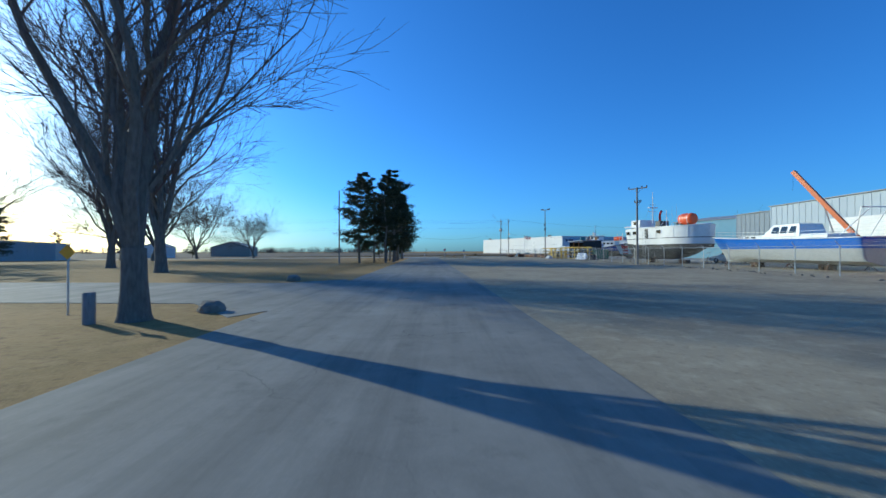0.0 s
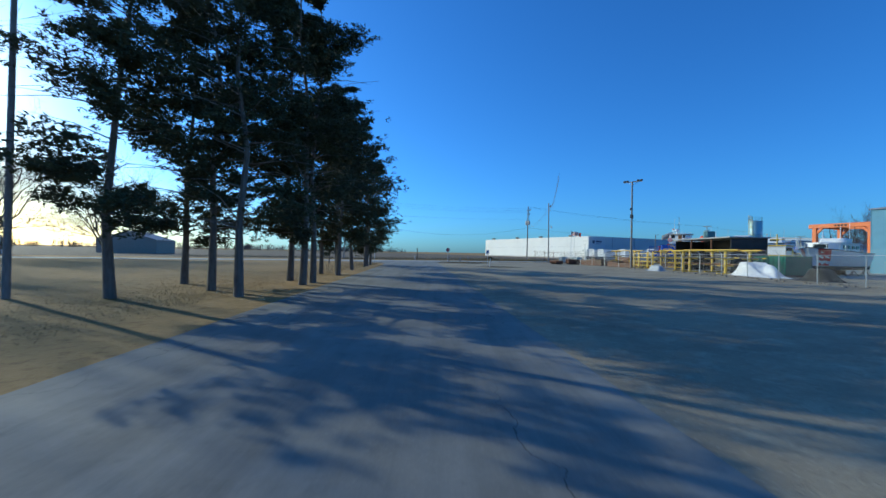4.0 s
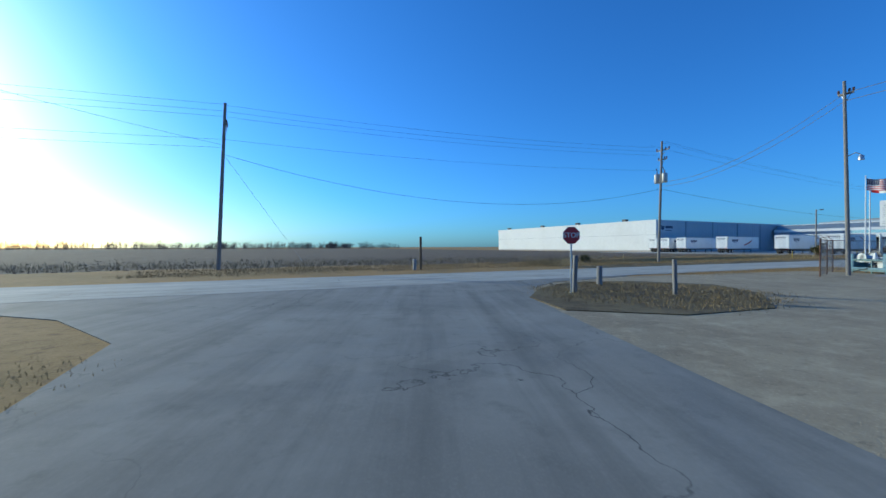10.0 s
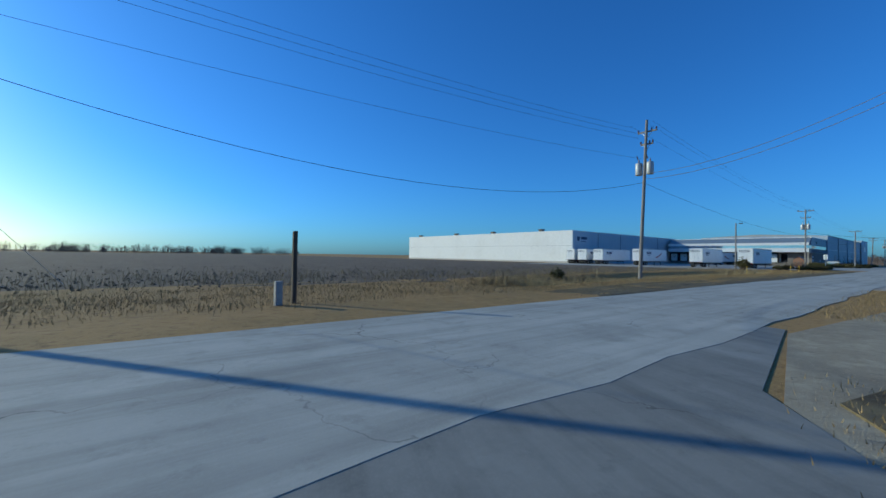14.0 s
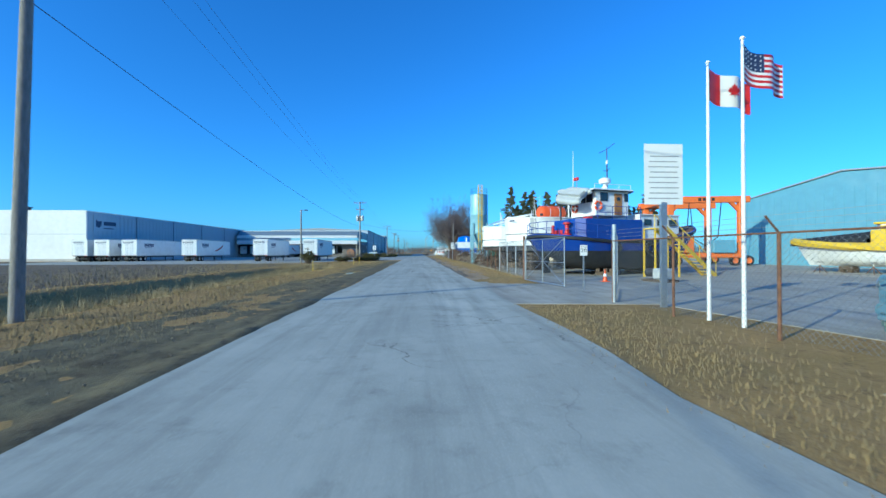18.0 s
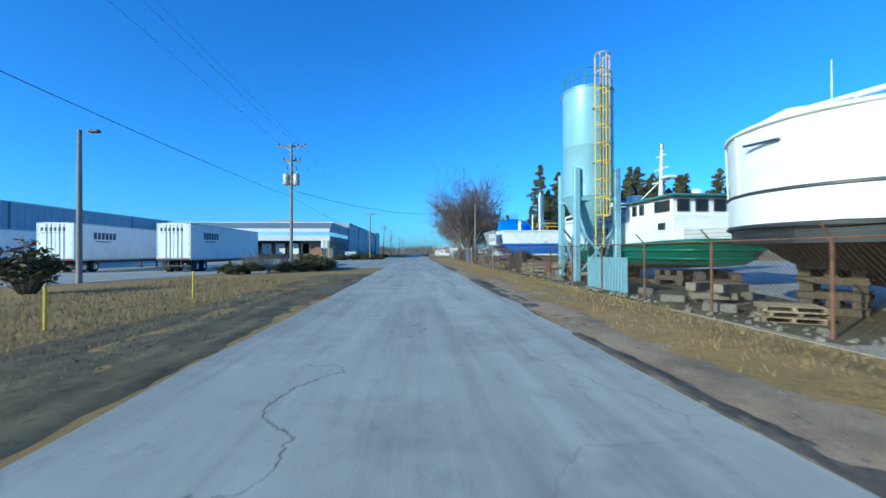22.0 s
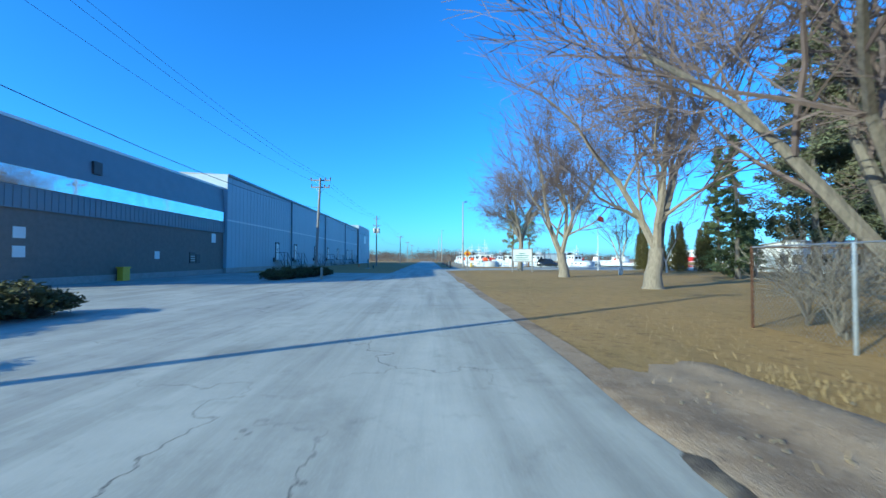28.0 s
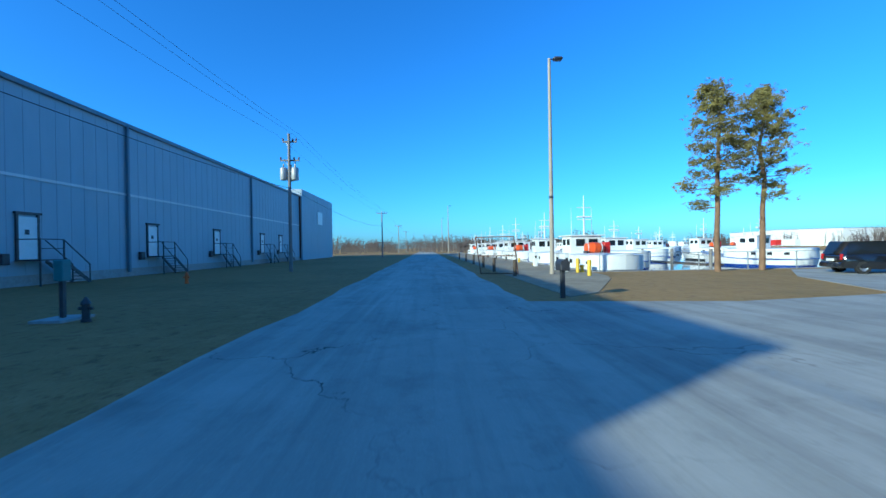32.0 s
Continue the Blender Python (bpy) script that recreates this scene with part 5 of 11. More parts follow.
def blades(name, spots, tall, width, material, label, category, seed, per=5):
    """Dry grass or reeds: very many thin blades, one mesh."""
    rnd = random.Random(seed)
    mb = Mesh()
    for u, v, z, k in spots:
        for _ in range(per):
            h = tall * k * rnd.uniform(0.4, 1.0)
            x, y = u + rnd.gauss(0, 0.35), v + rnd.gauss(0, 0.35)
            dx, dy = rnd.uniform(-0.4, 0.4) * h, rnd.uniform(-0.4, 0.4) * h
            a = rnd.uniform(0, math.pi)
            wx, wy = math.cos(a) * width, math.sin(a) * width
            mb.add([(x - wx, y - wy, z), (x + wx, y + wy, z), (x + dx, y + dy, z + h)], [(0, 1, 2)])
    single(name, mb, material, ROAD, label, category, kind="stuff")


rg = random.Random(9)
blades("reeds", [(u, 11.6 + 0.5 * math.sin(u * 0.13) + rg.gauss(0, 1.0), ground_height(u, 12) + 0.2, rg.uniform(0.5, 1)) for u in [rg.uniform(-12, 36) for _ in range(3000)]], 0.9, 0.012, M["reed"], "dry straw-coloured reeds in the ditch", "reeds", 1, 5)
blades("dead_grass", [(u, v, ground_height(u, v), 1) for u, v in [(rg.uniform(-45, 60), rg.uniform(7.0, 15)) for _ in range(9000)]], 0.2, 0.01, M["lawn_blade"], "short dead grass on the ditch bank", "grass", 2, 5)
blades("dead_grass", [(u, v, max(0.02, ground_height(u, v)), 1) for u, v in [(rg.uniform(14, 125), -6.4 + abs(rg.gauss(0, 1.0))) for _ in range(4200)]], 0.13, 0.008, M["lawn_blade"], "pale dead grass along the fence", "grass", 3, 5)
blades("bank_weeds", [(u, 12.9 + 0.5 * math.sin(u * 0.13) + rg.gauss(0, 0.7), ground_height(u, 12.9) - 0.1, rg.uniform(0.5, 1)) for u in [rg.uniform(-14, 40) for _ in range(3000)]], 0.7, 0.016, M["weed"], "dark dry weeds on the ditch bank", "weeds", 7, 6)
blades("island_grass", [tuple((ROAD.inverted() @ Vector((x, y, 0.05)))) + (1,) for x, y in [(rg.uniform(-0.8, 7.2), rg.uniform(108.2, 116.6)) for _ in range(2200)] if abs(x - 3) * 0.9 + abs(y - 112.4) < 5.2], 0.1, 0.008, M["lawn_blade"], "short dead grass on the traffic island", "grass", 8, 5)
blades("dead_grass", [(u, v, 0.0, 1) for u, v in [(rg.uniform(-15, 14), -3.1 - abs(rg.gauss(0, 1.3))) for _ in range(1500)] if not (3.4 < u and v > -6.5) and v > -6.6], 0.1, 0.007, M["lawn_blade"], "short dead grass beside the yard fence", "grass", 9, 5)
blades("weeds", [(u, v, 0.0, 1) for u, v in [(rg.uniform(-70, 50), 16 + abs(rg.gauss(0, 7))) for _ in range(2600)]], 0.55, 0.012, M["weed"], "dry weed stalks at the field's edge", "weeds", 4, 4)
blades("dead_grass", [((x - 22.6) * math.cos(radians(23.44)) + (y - 131.18) * math.sin(radians(23.44)), -(x - 22.6) * math.sin(radians(23.44)) + (y - 131.18) * math.cos(radians(23.44)), 0.02, 1) for x, y in [(-8.0 - abs(rg.gauss(0, 3)) - rg.random() * 0.5 - 0.012 * yy, yy) for yy in [rg.uniform(26, 104) for _ in range(6000)]]], 0.07, 0.007, M["lawn_blade"], "short dead grass beside the lane", "grass", 5, 5)
blades("dead_grass", [(u, v, -0.02, 1) for u, v in [(rg.uniform(126, 186), -4.2 - abs(rg.gauss(0, 5))) for _ in range(4500)] if not (v < -18 and u > 174)], 0.05, 0.006, M["lawn_blade"], "short straw-coloured lawn grass", "grass", 6, 5)


blades("dead_grass", [(u, v, 0.03, 1) for u, v in [(rg.uniform(-16, 66), rg.uniform(5.4, 8.2)) for _ in range(4500)]], 0.08, 0.007, M["weed"], "trampled dead grass on the muddy verge", "grass", 15, 5)


def far_woods(name, spots, seed):
    rnd = random.Random(seed)
    mb = Mesh()
    for u, v, h in spots:
        for _ in range(16):
            x, y = u + rnd.gauss(0, h * 0.35), v + rnd.gauss(0, h * 0.35)
            b = Vector((x, y, 0))
            e = Vector((x + rnd.gauss(0, h * 0.12), y + rnd.gauss(0, h * 0.12), h * rnd.uniform(0.5, 1)))
            mb.tube([b, e], [h * 0.02, h * 0.008], 3, cap=False)
            for _ in range(5):
                p = b.lerp(e, rnd.uniform(0.4, 1))
                q = p + Vector((rnd.gauss(0, 1), rnd.gauss(0, 1), rnd.uniform(0.3, 1.2))) * h * 0.13
                mb.tube([p, q], [h * 0.011, h * 0.004], 3, cap=False)
    single(name, mb, M["far_wood"], ROAD, "distant line of bare trees", "woods", kind="stuff")


rw = random.Random(4)
far_woods("far_woods", [(rw.uniform(-500, 120), rw.uniform(440, 520), rw.uniform(4, 9)) for _ in range(230)], 1)
far_woods("far_woods", [(rw.uniform(320, 480), rw.uniform(-60, 60), rw.uniform(4, 8)) for _ in range(130)] + [(rw.uniform(425, 470), rw.uniform(-170, -20), rw.uniform(4, 7)) for _ in range(110)] + [(rw.uniform(230, 430), rw.uniform(-185, -165), rw.uniform(4, 8)) for _ in range(90)], 2)
far_woods("far_woods", [(rw.uniform(-420, -200), rw.uniform(-250, 200), rw.uniform(4, 9)) for _ in range(170)], 3)


# ---- poles, wires, signs and fences ----
def insulator(parent, p, tall=0.22):
    part("insulator", Mesh().lathe([(0.03, 0), (0.07, 0.04), (0.05, 0.09), (0.075, 0.13), (0.05, tall - 0.03), (0.03, tall)], 8, pose(*p)), M["ceramic"], parent, "brown ceramic insulator")


def transformer(parent, p):
    t = part("transformer", Mesh().lathe([(0.26, 0), (0.28, 0.04), (0.28, 0.9), (0.24, 0.98), (0.1, 1.02)], 14, pose(*p)), M["transformer"], parent, "grey pole transformer", True)
    part("bushing", Mesh().lathe([(0.03, 0), (0.06, 0.06), (0.035, 0.3)], 8, pose(p[0], p[1], p[2] + 1.0)), M["ceramic"], t)


def utility_pole(m, tall, label, arms=(), boxes=0, box_z=0.0, lean=(0, 0), light=False, metal=False, r=0.15, group="utility poles"):
    """A wooden pole with its cross arms, insulators and transformers. Arms run across the local y axis."""
    t = thing("utility_pole", m, label, "utility pole", group)
    top = (lean[0], lean[1], tall)
    part("pole", Mesh().tube([(0, 0, -0.1), (lean[0] / 2, lean[1] / 2, tall / 2), top], [r, r * 0.86, r * 0.68], 12), M["steel"] if metal else M["wood_pole"], t, "", True)
    for z, half in arms:
        x, y = lean[0] * z / tall, lean[1] * z / tall
        part("cross_arm", Mesh().box(x + 0.12, y - half, z - 0.06, x + 0.22, y + half, z + 0.06), M["wood_pole"], t)
        part("brace", Mesh().bar((x + 0.17, y - half * 0.6, z - 0.04), (x + 0.14, y, z - 0.5), 0.03).bar((x + 0.17, y + half * 0.6, z - 0.04), (x + 0.14, y, z - 0.5), 0.03), M["steel"], t)
        for s in (-0.95, -0.45, 0.95):
            insulator(t, (x + 0.17, y + s * half, z + 0.06))
    for k in range(boxes):
        side = -0.45 if k == 0 else (0.45 if k == 1 else 0.0)
        fx = lean[0] * box_z / tall + (0.4 if k == 2 else 0)
        transformer(t, (fx, lean[1] * box_z / tall + side, box_z))
    if boxes:
        part("bracket", Mesh().box(-0.08, -0.3, box_z + 0.3, 0.0, 0.3, box_z + 0.36).box(-0.08, -0.3, box_z + 0.65, 0.0, 0.3, box_z + 0.71), M["steel"], t)
        part("fuse", Mesh().bar((0.1, -0.4, box_z + 1.7), (0.35, -0.4, box_z + 1.4), 0.05).bar((0.1, 0.4, box_z + 1.7), (0.35, 0.4, box_z + 1.4), 0.05), M["ceramic"], t)
    if light:
        part("light_arm", Mesh().tube([(top[0], top[1], tall - 0.15), (top[0], top[1] - 0.6, tall - 0.05)], 0.03, 6), M["steel"], t)
        part("lamp_head", Mesh().box(top[0] - 0.15, top[1] - 1.05, tall - 0.14, top[0] + 0.15, top[1] - 0.5, tall + 0.02, cut=0.04), M["steel_dark"], t)
    return t


def wire(a, b, sag, r, material, label, n=14):
    a, b = Vector(a), Vector(b)
    pts = [a.lerp(b, i / n) - Vector((0, 0, sag * 4 * (i / n) * (1 - i / n))) for i in range(n + 1)]
    single("overhead_wire", Mesh().tube(pts, r, 4, cap=False), material, ROAD, label, "wire", "overhead wires")


POLES = ((-40.7, 14.9, 12.4), (1.4, 10.0, 12.9), (70.6, 11.6, 11.5), (121.2, 10.2, 9.9), (158.8, 10.4, 9.6), (209.0, 11.0, 11.0), (262, 9.5, 9.8), (312, 9.5, 9.5), (360, 9.5, 9.5))
utility_pole(at(-40.7, 14.9), 12.4, "leaning weathered wooden utility pole at the junction", ((10.8, 0.45),), 0, 0, (0.55, -0.5))
utility_pole(at(1.4, 10.0), 12.9, "tall wooden utility pole with two grey transformers", ((12.0, 0.75), (11.0, 0.5)), 2, 8.5, (-0.2, -0.55))
utility_pole(at(70.6, 11.6), 11.5, "wooden utility pole with three transformers by the forecourt", ((11.3, 1.2), (10.0, 0.75)), 3, 7.75)
utility_pole(at(121.2, 10.2), 9.9, "wooden utility pole among junipers", ((9.8, 1.2),))
utility_pole(at(158.8, 10.4), 9.6, "wooden utility pole with a cross arm by the warehouse", ((9.4, 1.0), (8.7, 0.9)), 0, 0, (0.35, -0.3))
utility_pole(at(209.0, 11.0), 11.0, "wooden utility pole with transformers beside the warehouse", ((10.4, 0.55), (8.9, 0.75)), 3, 7.3)
for u in (262, 312, 360):
    utility_pole(at(u, 9.5), 9.6, "distant wooden utility pole along the road", ((9.2, 1.1),))
utility_pole(at(57.0, 19.0), 8.5, "short wooden pole with a lamp at the field's edge", light=True)
yard_pole = utility_pole(at(-7.2, -8.5), 11.3, "slim weathered wooden pole with a lamp inside the yard fence", ((10.6, 0.35),), lean=(0.1, 0.25), r=0.115)
part("lamp_arm", Mesh().tube([(0.1, 0.1, 6.9), (0.15, -0.25, 7.05), (0.2, -0.45, 6.9)], 0.025, 6), M["steel"], yard_pole)
part("lamp_head", Mesh().lathe([(0.05, 0.3), (0.13, 0.22), (0.15, 0.0)], 10, pose(0.2, -0.45, 6.6)), M["steel"], yard_pole, "small grey yard lamp", True)
utility_pole(at(95.4, -8.8), 9.15, "grey wooden pole beside the yard gate", r=0.13)
for x, y, h, a in ((23.9, 49.8, 9.5, 1.15), (25.3, 100.6, 12.0, 1.3)):
    yard_pole = utility_pole(pose(x, y, 0, 0, 0, 40), h, "wooden pole with a cross arm at the yard fence", ((h - 0.1, a), (h - 1.8, 0.4)) if y < 60 else ((h - 0.05, a),), r=0.14)
    if y > 60:
        for end in (-1.15, -0.75, 0.75, 1.15):
            part("flood_lamp", Mesh().box(0.05, end - 0.14, h - 0.02, 0.33, end + 0.14, h + 0.2, cut=0.03), M["steel_dark"], yard_pole)
        part("meter_box", Mesh().box(-0.25, -0.15, 6.9, 0.2, 0.15, 7.4, cut=0.02).box(-0.4, -0.12, 8.0, -0.05, 0.12, 8.3, cut=0.02), M["steel_dark"], yard_pole)
utility_pole(pose(-15.0, 58.0, 0), 10.5, "thin dark wooden pole beyond the lane", r=0.11)

for i in range(1, len(POLES) - 1):
    (u0, v0, z0), (u1, v1, z1) = POLES[i], POLES[i + 1]
    for dv, dz in ((-0.9, -0.1), (-0.35, -0.05), (0.9, -0.1)):
        wire((u0, v0 + dv, z0 + dz), (u1, v1 + dv, z1 + dz), 0.7, 0.008, M["cable"], "thin dark power line between poles")
    zt0, zt1 = min(z0 - 4.2, 7.2) if i == 1 else 6.6, 6.6
    wire((u0, v0 - 0.2, zt0 if i > 1 else 7.9), (u1, v1 - 0.2, zt1), 0.9, 0.013, M["cable"], "black telephone cable between poles")
(u0, v0, z0), (u1, v1, z1) = POLES[0], POLES[1]
for dv, dz in ((0.5, 0.0), (0.2, -0.5), (0.2, -0.9), (0.0, -2.6)):
    wire((u0 + 0.55, v0 - 0.5 + dv * 0.4, z0 + dz - 0.1), (u1, v1 + dv, z1 + dz - 0.4), 0.5, 0.008, M["cable"], "thin dark power line between poles")
wire((u0 + 0.4, v0 - 0.4, 8.6), (u1, v1 - 0.2, 7.9), 2.6, 0.013, M["cable"], "sagging black telephone cable between poles", 20)
for dz in (0.0, -0.5, -0.9, -2.6, -3.2):
    wire((u0 + 0.5, v0 - 0.5, z0 + dz - 0.1), (-110, 9.5, 9.6 + dz), 0.6, 0.008, M["cable"], "thin dark power line leading west")
wire((u0 + 0.4, v0 - 0.4, 9.3), (u0 - 18, v0 - 26, 8.0), 0.4, 0.008, M["cable"], "thin dark service line to the house")
wire((u0 + 0.35, v0 - 0.3, 8.7), (u0 + 6.8, v0 + 5.4, 0.05), 0.0, 0.012, M["cable_pale"], "steel guy wire of the leaning pole", 2)
for dz, dv in ((0.0, 0.0), (-0.45, 0.15)):
    wire((1.3, 9.55 + dv, 8.6 + dz), (-7.1, -8.3, 10.6 + dz), 1.1, 0.016, M["cable_pale"], "twisted pale service cable over the road", 18)
    wire((-7.1, -8.3, 10.6 + dz), (-30, -38, 9.6 + dz), 1.3, 0.016, M["cable_pale"], "twisted pale service cable over the yard", 14)
wire((70.6, 11.3, 7.2), (95.4, -8.8, 8.2), 1.3, 0.018, M["cable"], "thick black cable crossing the road", 16)
wire((95.4, -8.8, 7.9), (112, -30, 7.0), 1.2, 0.018, M["cable"], "thick black cable into the yard", 10)
wire((121.2, 10.0, 6.9), (127, 20.1, 6.0), 0.4, 0.012, M["cable"], "black service cable to the building", 8)


def lamp_post(m, tall):
    t = thing("street_lamp", m, "tall tapered brown lamp post beside the quay", "street lamp", "harbour lamps")
    part("post", Mesh().tube([(0, 0, 0), (0, 0, tall / 2), (0, 0, tall)], [0.15, 0.12, 0.09], 10), M["tan"], t, "", True)
    part("arm", Mesh().tube([(0, 0, tall - 0.05), (0.15, -0.4, tall + 0.1)], 0.035, 6), M["steel_dark"], t)
    part("lamp_head", Mesh().box(-0.05, -0.85, tall - 0.02, 0.35, -0.3, tall + 0.16, cut=0.05), M["steel_dark"], t)
    part("band", Mesh().lathe([(0.14, 4.6), (0.14, 4.75)], 10), M["steel_dark"], t)


lamp_post(at(200.6, -7.5), 13.1)
for u in (292, 340):
    lamp_post(at(u, -6.1), 13.6)


def post_sign(name, m, plate, z, w, h, label, category, post_h=None, post=0.03, plate_mat="sign_white", wood=False, back=False):
    """A sheet sign on its post; the sheet faces local -y."""
    t = thing(name, m, label, category)
    if wood:
        part("post", Mesh().box(-0.06, -0.05, -0.05, 0.06, 0.05, post_h or z + h / 2, cut=0.01), M["wood_pole"], t)
    else:
        part("post", Mesh().box(-post, -post * 0.6, -0.05, post, post * 0.6, post_h or z + h / 2), M["steel"], t)
    off = 0.055 if wood else 0.022
    p = None
    if plate == "rect":
        p = part("plate", Mesh().box(-w / 2, -off - 0.008, z - h / 2, w / 2, -off, z + h / 2), M[plate_mat], t)
    elif plate == "octagon":
        k = w / 2
        c = k * math.tan(math.pi / 8)
        ring = [(-c, -k), (c, -k), (k, -c), (k, c), (c, k), (-c, k), (-k, c), (-k, -c)]
        p = part("plate", Mesh().prism([(x, y + z) for x, y in ring], off, off + 0.008, pose(0, 0, 0, 90, 0, 0)), M["sign_white"], t)
        part("face", Mesh().prism([(x * 0.94, y * 0.94 + z) for x, y in ring], off + 0.008, off + 0.011, pose(0, 0, 0, 90, 0, 0)), M["sign_red"], p, "red face")
    elif plate == "diamond":
        k = w / 2
        p = part("plate", Mesh().prism([(0, z - k), (k, z), (0, z + k), (-k, z)], off, off + 0.008, pose(0, 0, 0, 90, 0, 0)), M["sign_yellow"], t, "amber diamond plate")
    return t, p


STOP_TURN = 2.0
t, p = post_sign("stop_sign", pose(0.28, 112.3, 0, 0, 0, STOP_TURN), "octagon", 2.1, 0.62, 0.62, "red octagonal stop sign on a steel post", "stop sign", 2.4)
words("letters", "STOP", 0.25, M["sign_white"], p, pose(0, -0.036, 2.1), "white letters")
t, p = post_sign("speed_sign", at(68.3, -6.3, 0, -90), "rect", 2.75, 0.6, 0.9, "white speed limit sign on a steel post", "speed sign", 3.1)
words("letters", "MAXIMUM", 0.115, M["sign_black"], p, pose(0, -0.033, 3.05))
for k, ch in enumerate("60"):
    words("digit", ch, 0.46, M["sign_black"], p, pose(-0.13 + 0.26 * k, -0.033, 2.72))
t, p = post_sign("speed_sign", at(8.4, -7.0, 0, -90), "rect", 1.75, 0.32, 0.46, "small white speed limit sign at the gate", "speed sign", 2.0)
words("letters", "MAXIMUM", 0.06, M["sign_black"], p, pose(0, -0.033, 1.9))
for k, ch in enumerate("20"):
    words("digit", ch, 0.24, M["sign_black"], p, pose(-0.07 + 0.14 * k, -0.033, 1.74))
t, p = post_sign("speed_sign", at(71.5, 8.9, 0, 90), "rect", 2.5, 0.6, 0.9, "pale back of a steel speed sign by the forecourt", "speed sign", 2.85, plate_mat="sign_white")
t, p = post_sign("warning_sign", at(170.6, -5.55, 0, -90), "diamond", 2.35, 0.95, 0, "amber diamond sign warning of a stop ahead", "warning sign", wood=True, post_h=2.9)
k = 0.16
part("symbol", Mesh().prism([(x * k / 0.16, y * k / 0.16 + 2.25) for x, y in ((-0.07, -0.17), (0.07, -0.17), (0.17, -0.07), (0.17, 0.07), (0.07, 0.17), (-0.07, 0.17), (-0.17, 0.07), (-0.17, -0.07))], 0.063, 0.067, pose(0, 0, 0, 90, 0, 0)), M["sign_red"], p, "red octagon symbol")
part("arrow", Mesh().prism([(-0.04, 2.45), (0.04, 2.45), (0.04, 2.56), (0.11, 2.56), (0, 2.7), (-0.11, 2.56), (-0.04, 2.56)], 0.063, 0.067, pose(0, 0, 0, 90, 0, 0)), M["sign_black"], p)
t, p = post_sign("address_sign", at(167.6, -6.9, 0, -90), "rect", 1.3, 0.4, 0.16, "small green sign on a thin dark post", "sign", 1.4, 0.018, "sign_green")
part("bar", Mesh().box(-0.14, -0.034, 1.26, 0.14, -0.03, 1.34), M["sign_white"], p)
t, p = post_sign("address_sign", at(117.0, -8.6, 0, -90), "rect", 1.22, 0.4, 0.16, "small green sign on a thin post by the fence", "sign", 1.35, 0.018, "sign_green")
part("bar", Mesh().box(-0.14, -0.034, 1.18, 0.14, -0.03, 1.26), M["sign_white"], p)
t, p = post_sign("notice_sign", pose(-9.9, 99.6, 0, 0, 0, 5), "rect", 2.2, 0.46, 0.68, "dark back of a sign board on a leaning post", "sign", 2.3, 0.025, "sign_back")
t, p = post_sign("notice_sign", pose(4.8, 95.7, 0, 0, 0, -4), "rect", 1.8, 0.34, 0.5, "small blue and white sign on a thin post", "sign", 2.0, 0.02, "sign_blue")
part("bar", Mesh().box(-0.12, -0.034, 1.6, 0.12, -0.03, 1.7), M["sign_white"], p)
t, p = post_sign("notice_sign", at(2.9, -7.2, 0, -90), "rect", 4.05, 1.22, 1.85, "tall white notice board with lines of small print", "sign board", 3.2, 0.09)
for i in range(9):
    part("print_line", Mesh().box(-0.48 + 0.03 * (i % 3), -0.034, 3.3 + i * 0.16, 0.48 - 0.05 * (i % 2), -0.031, 3.33 + i * 0.16), M["print_grey"], p)
t, p = post_sign("farm_sign", pose(-10.2, 10.9, 0, 0, 0, 5), "diamond", 1.7, 0.42, 0, "small yellow sign on a leaning post", "sign", 1.9, 0.02)


def wooden_notice(m):
    t = thing("park_sign", m, "white park sign board between two wooden posts", "sign board")
    for y in (-1.3, 1.3):
        part("post", Mesh().box(-0.08, y - 0.08, -0.05, 0.08, y + 0.08, 3.1, cut=0.02), M["wood_pole"], t)
    b = part("board", Mesh().box(-0.03, -1.22, 1.35, 0.03, 1.22, 2.9), M["sign_white"], t, "white painted board")
    part("frame", Mesh().box(-0.05, -1.22, 2.9, 0.05, 1.22, 2.98).box(-0.05, -1.22, 1.27, 0.05, 1.22, 1.35), M["wood_pole"], t)
    for i, w in enumerate((0.9, 0.75, 0.85, 0.4)):
        part("print_line", Mesh().box(-0.036, -w, 1.5 + i * 0.27, -0.03, w, 1.58 + i * 0.27), M["sign_green"], b)


wooden_notice(at(171.0, -12.7, 0))


def monument_sign():
    t = thing("company_sign", at(128.4, 15.4, 0, -12), "low grey company sign among the junipers", "sign")
    part("base", Mesh().box(-0.15, -1.4, 0, 0.15, 1.4, 0.5, cut=0.03), M["concrete"], t)
    b = part("board", Mesh().box(-0.2, -1.35, 0.5, 0.2, 1.35, 1.65, cut=0.03), M["grey_blue"], t)
    part("cap", Mesh().box(-0.25, -1.4, 1.65, 0.25, 1.4, 1.75), M["tan"], t)
    part("emblem", Mesh().box(-0.215, 0.5, 0.75, -0.2, 1.05, 1.35), M["silo_green"], b)
    part("emblem_bar", Mesh().box(-0.215, -0.9, 0.9, -0.2, 0.35, 1.2), M["lettering"], b)


monument_sign()


def stub(name, m, r, tall, material, label, category, square=False, cap=0.0):
    mb = Mesh().box(-r, -r, -0.05, r, r, tall, cut=min(0.015, r * 0.3)) if square else Mesh().lathe([(r, -0.05), (r, tall - 0.03), (r * 0.8, tall)], 10)
    single(name, mb, M[material], m, label, category, smooth=not square)


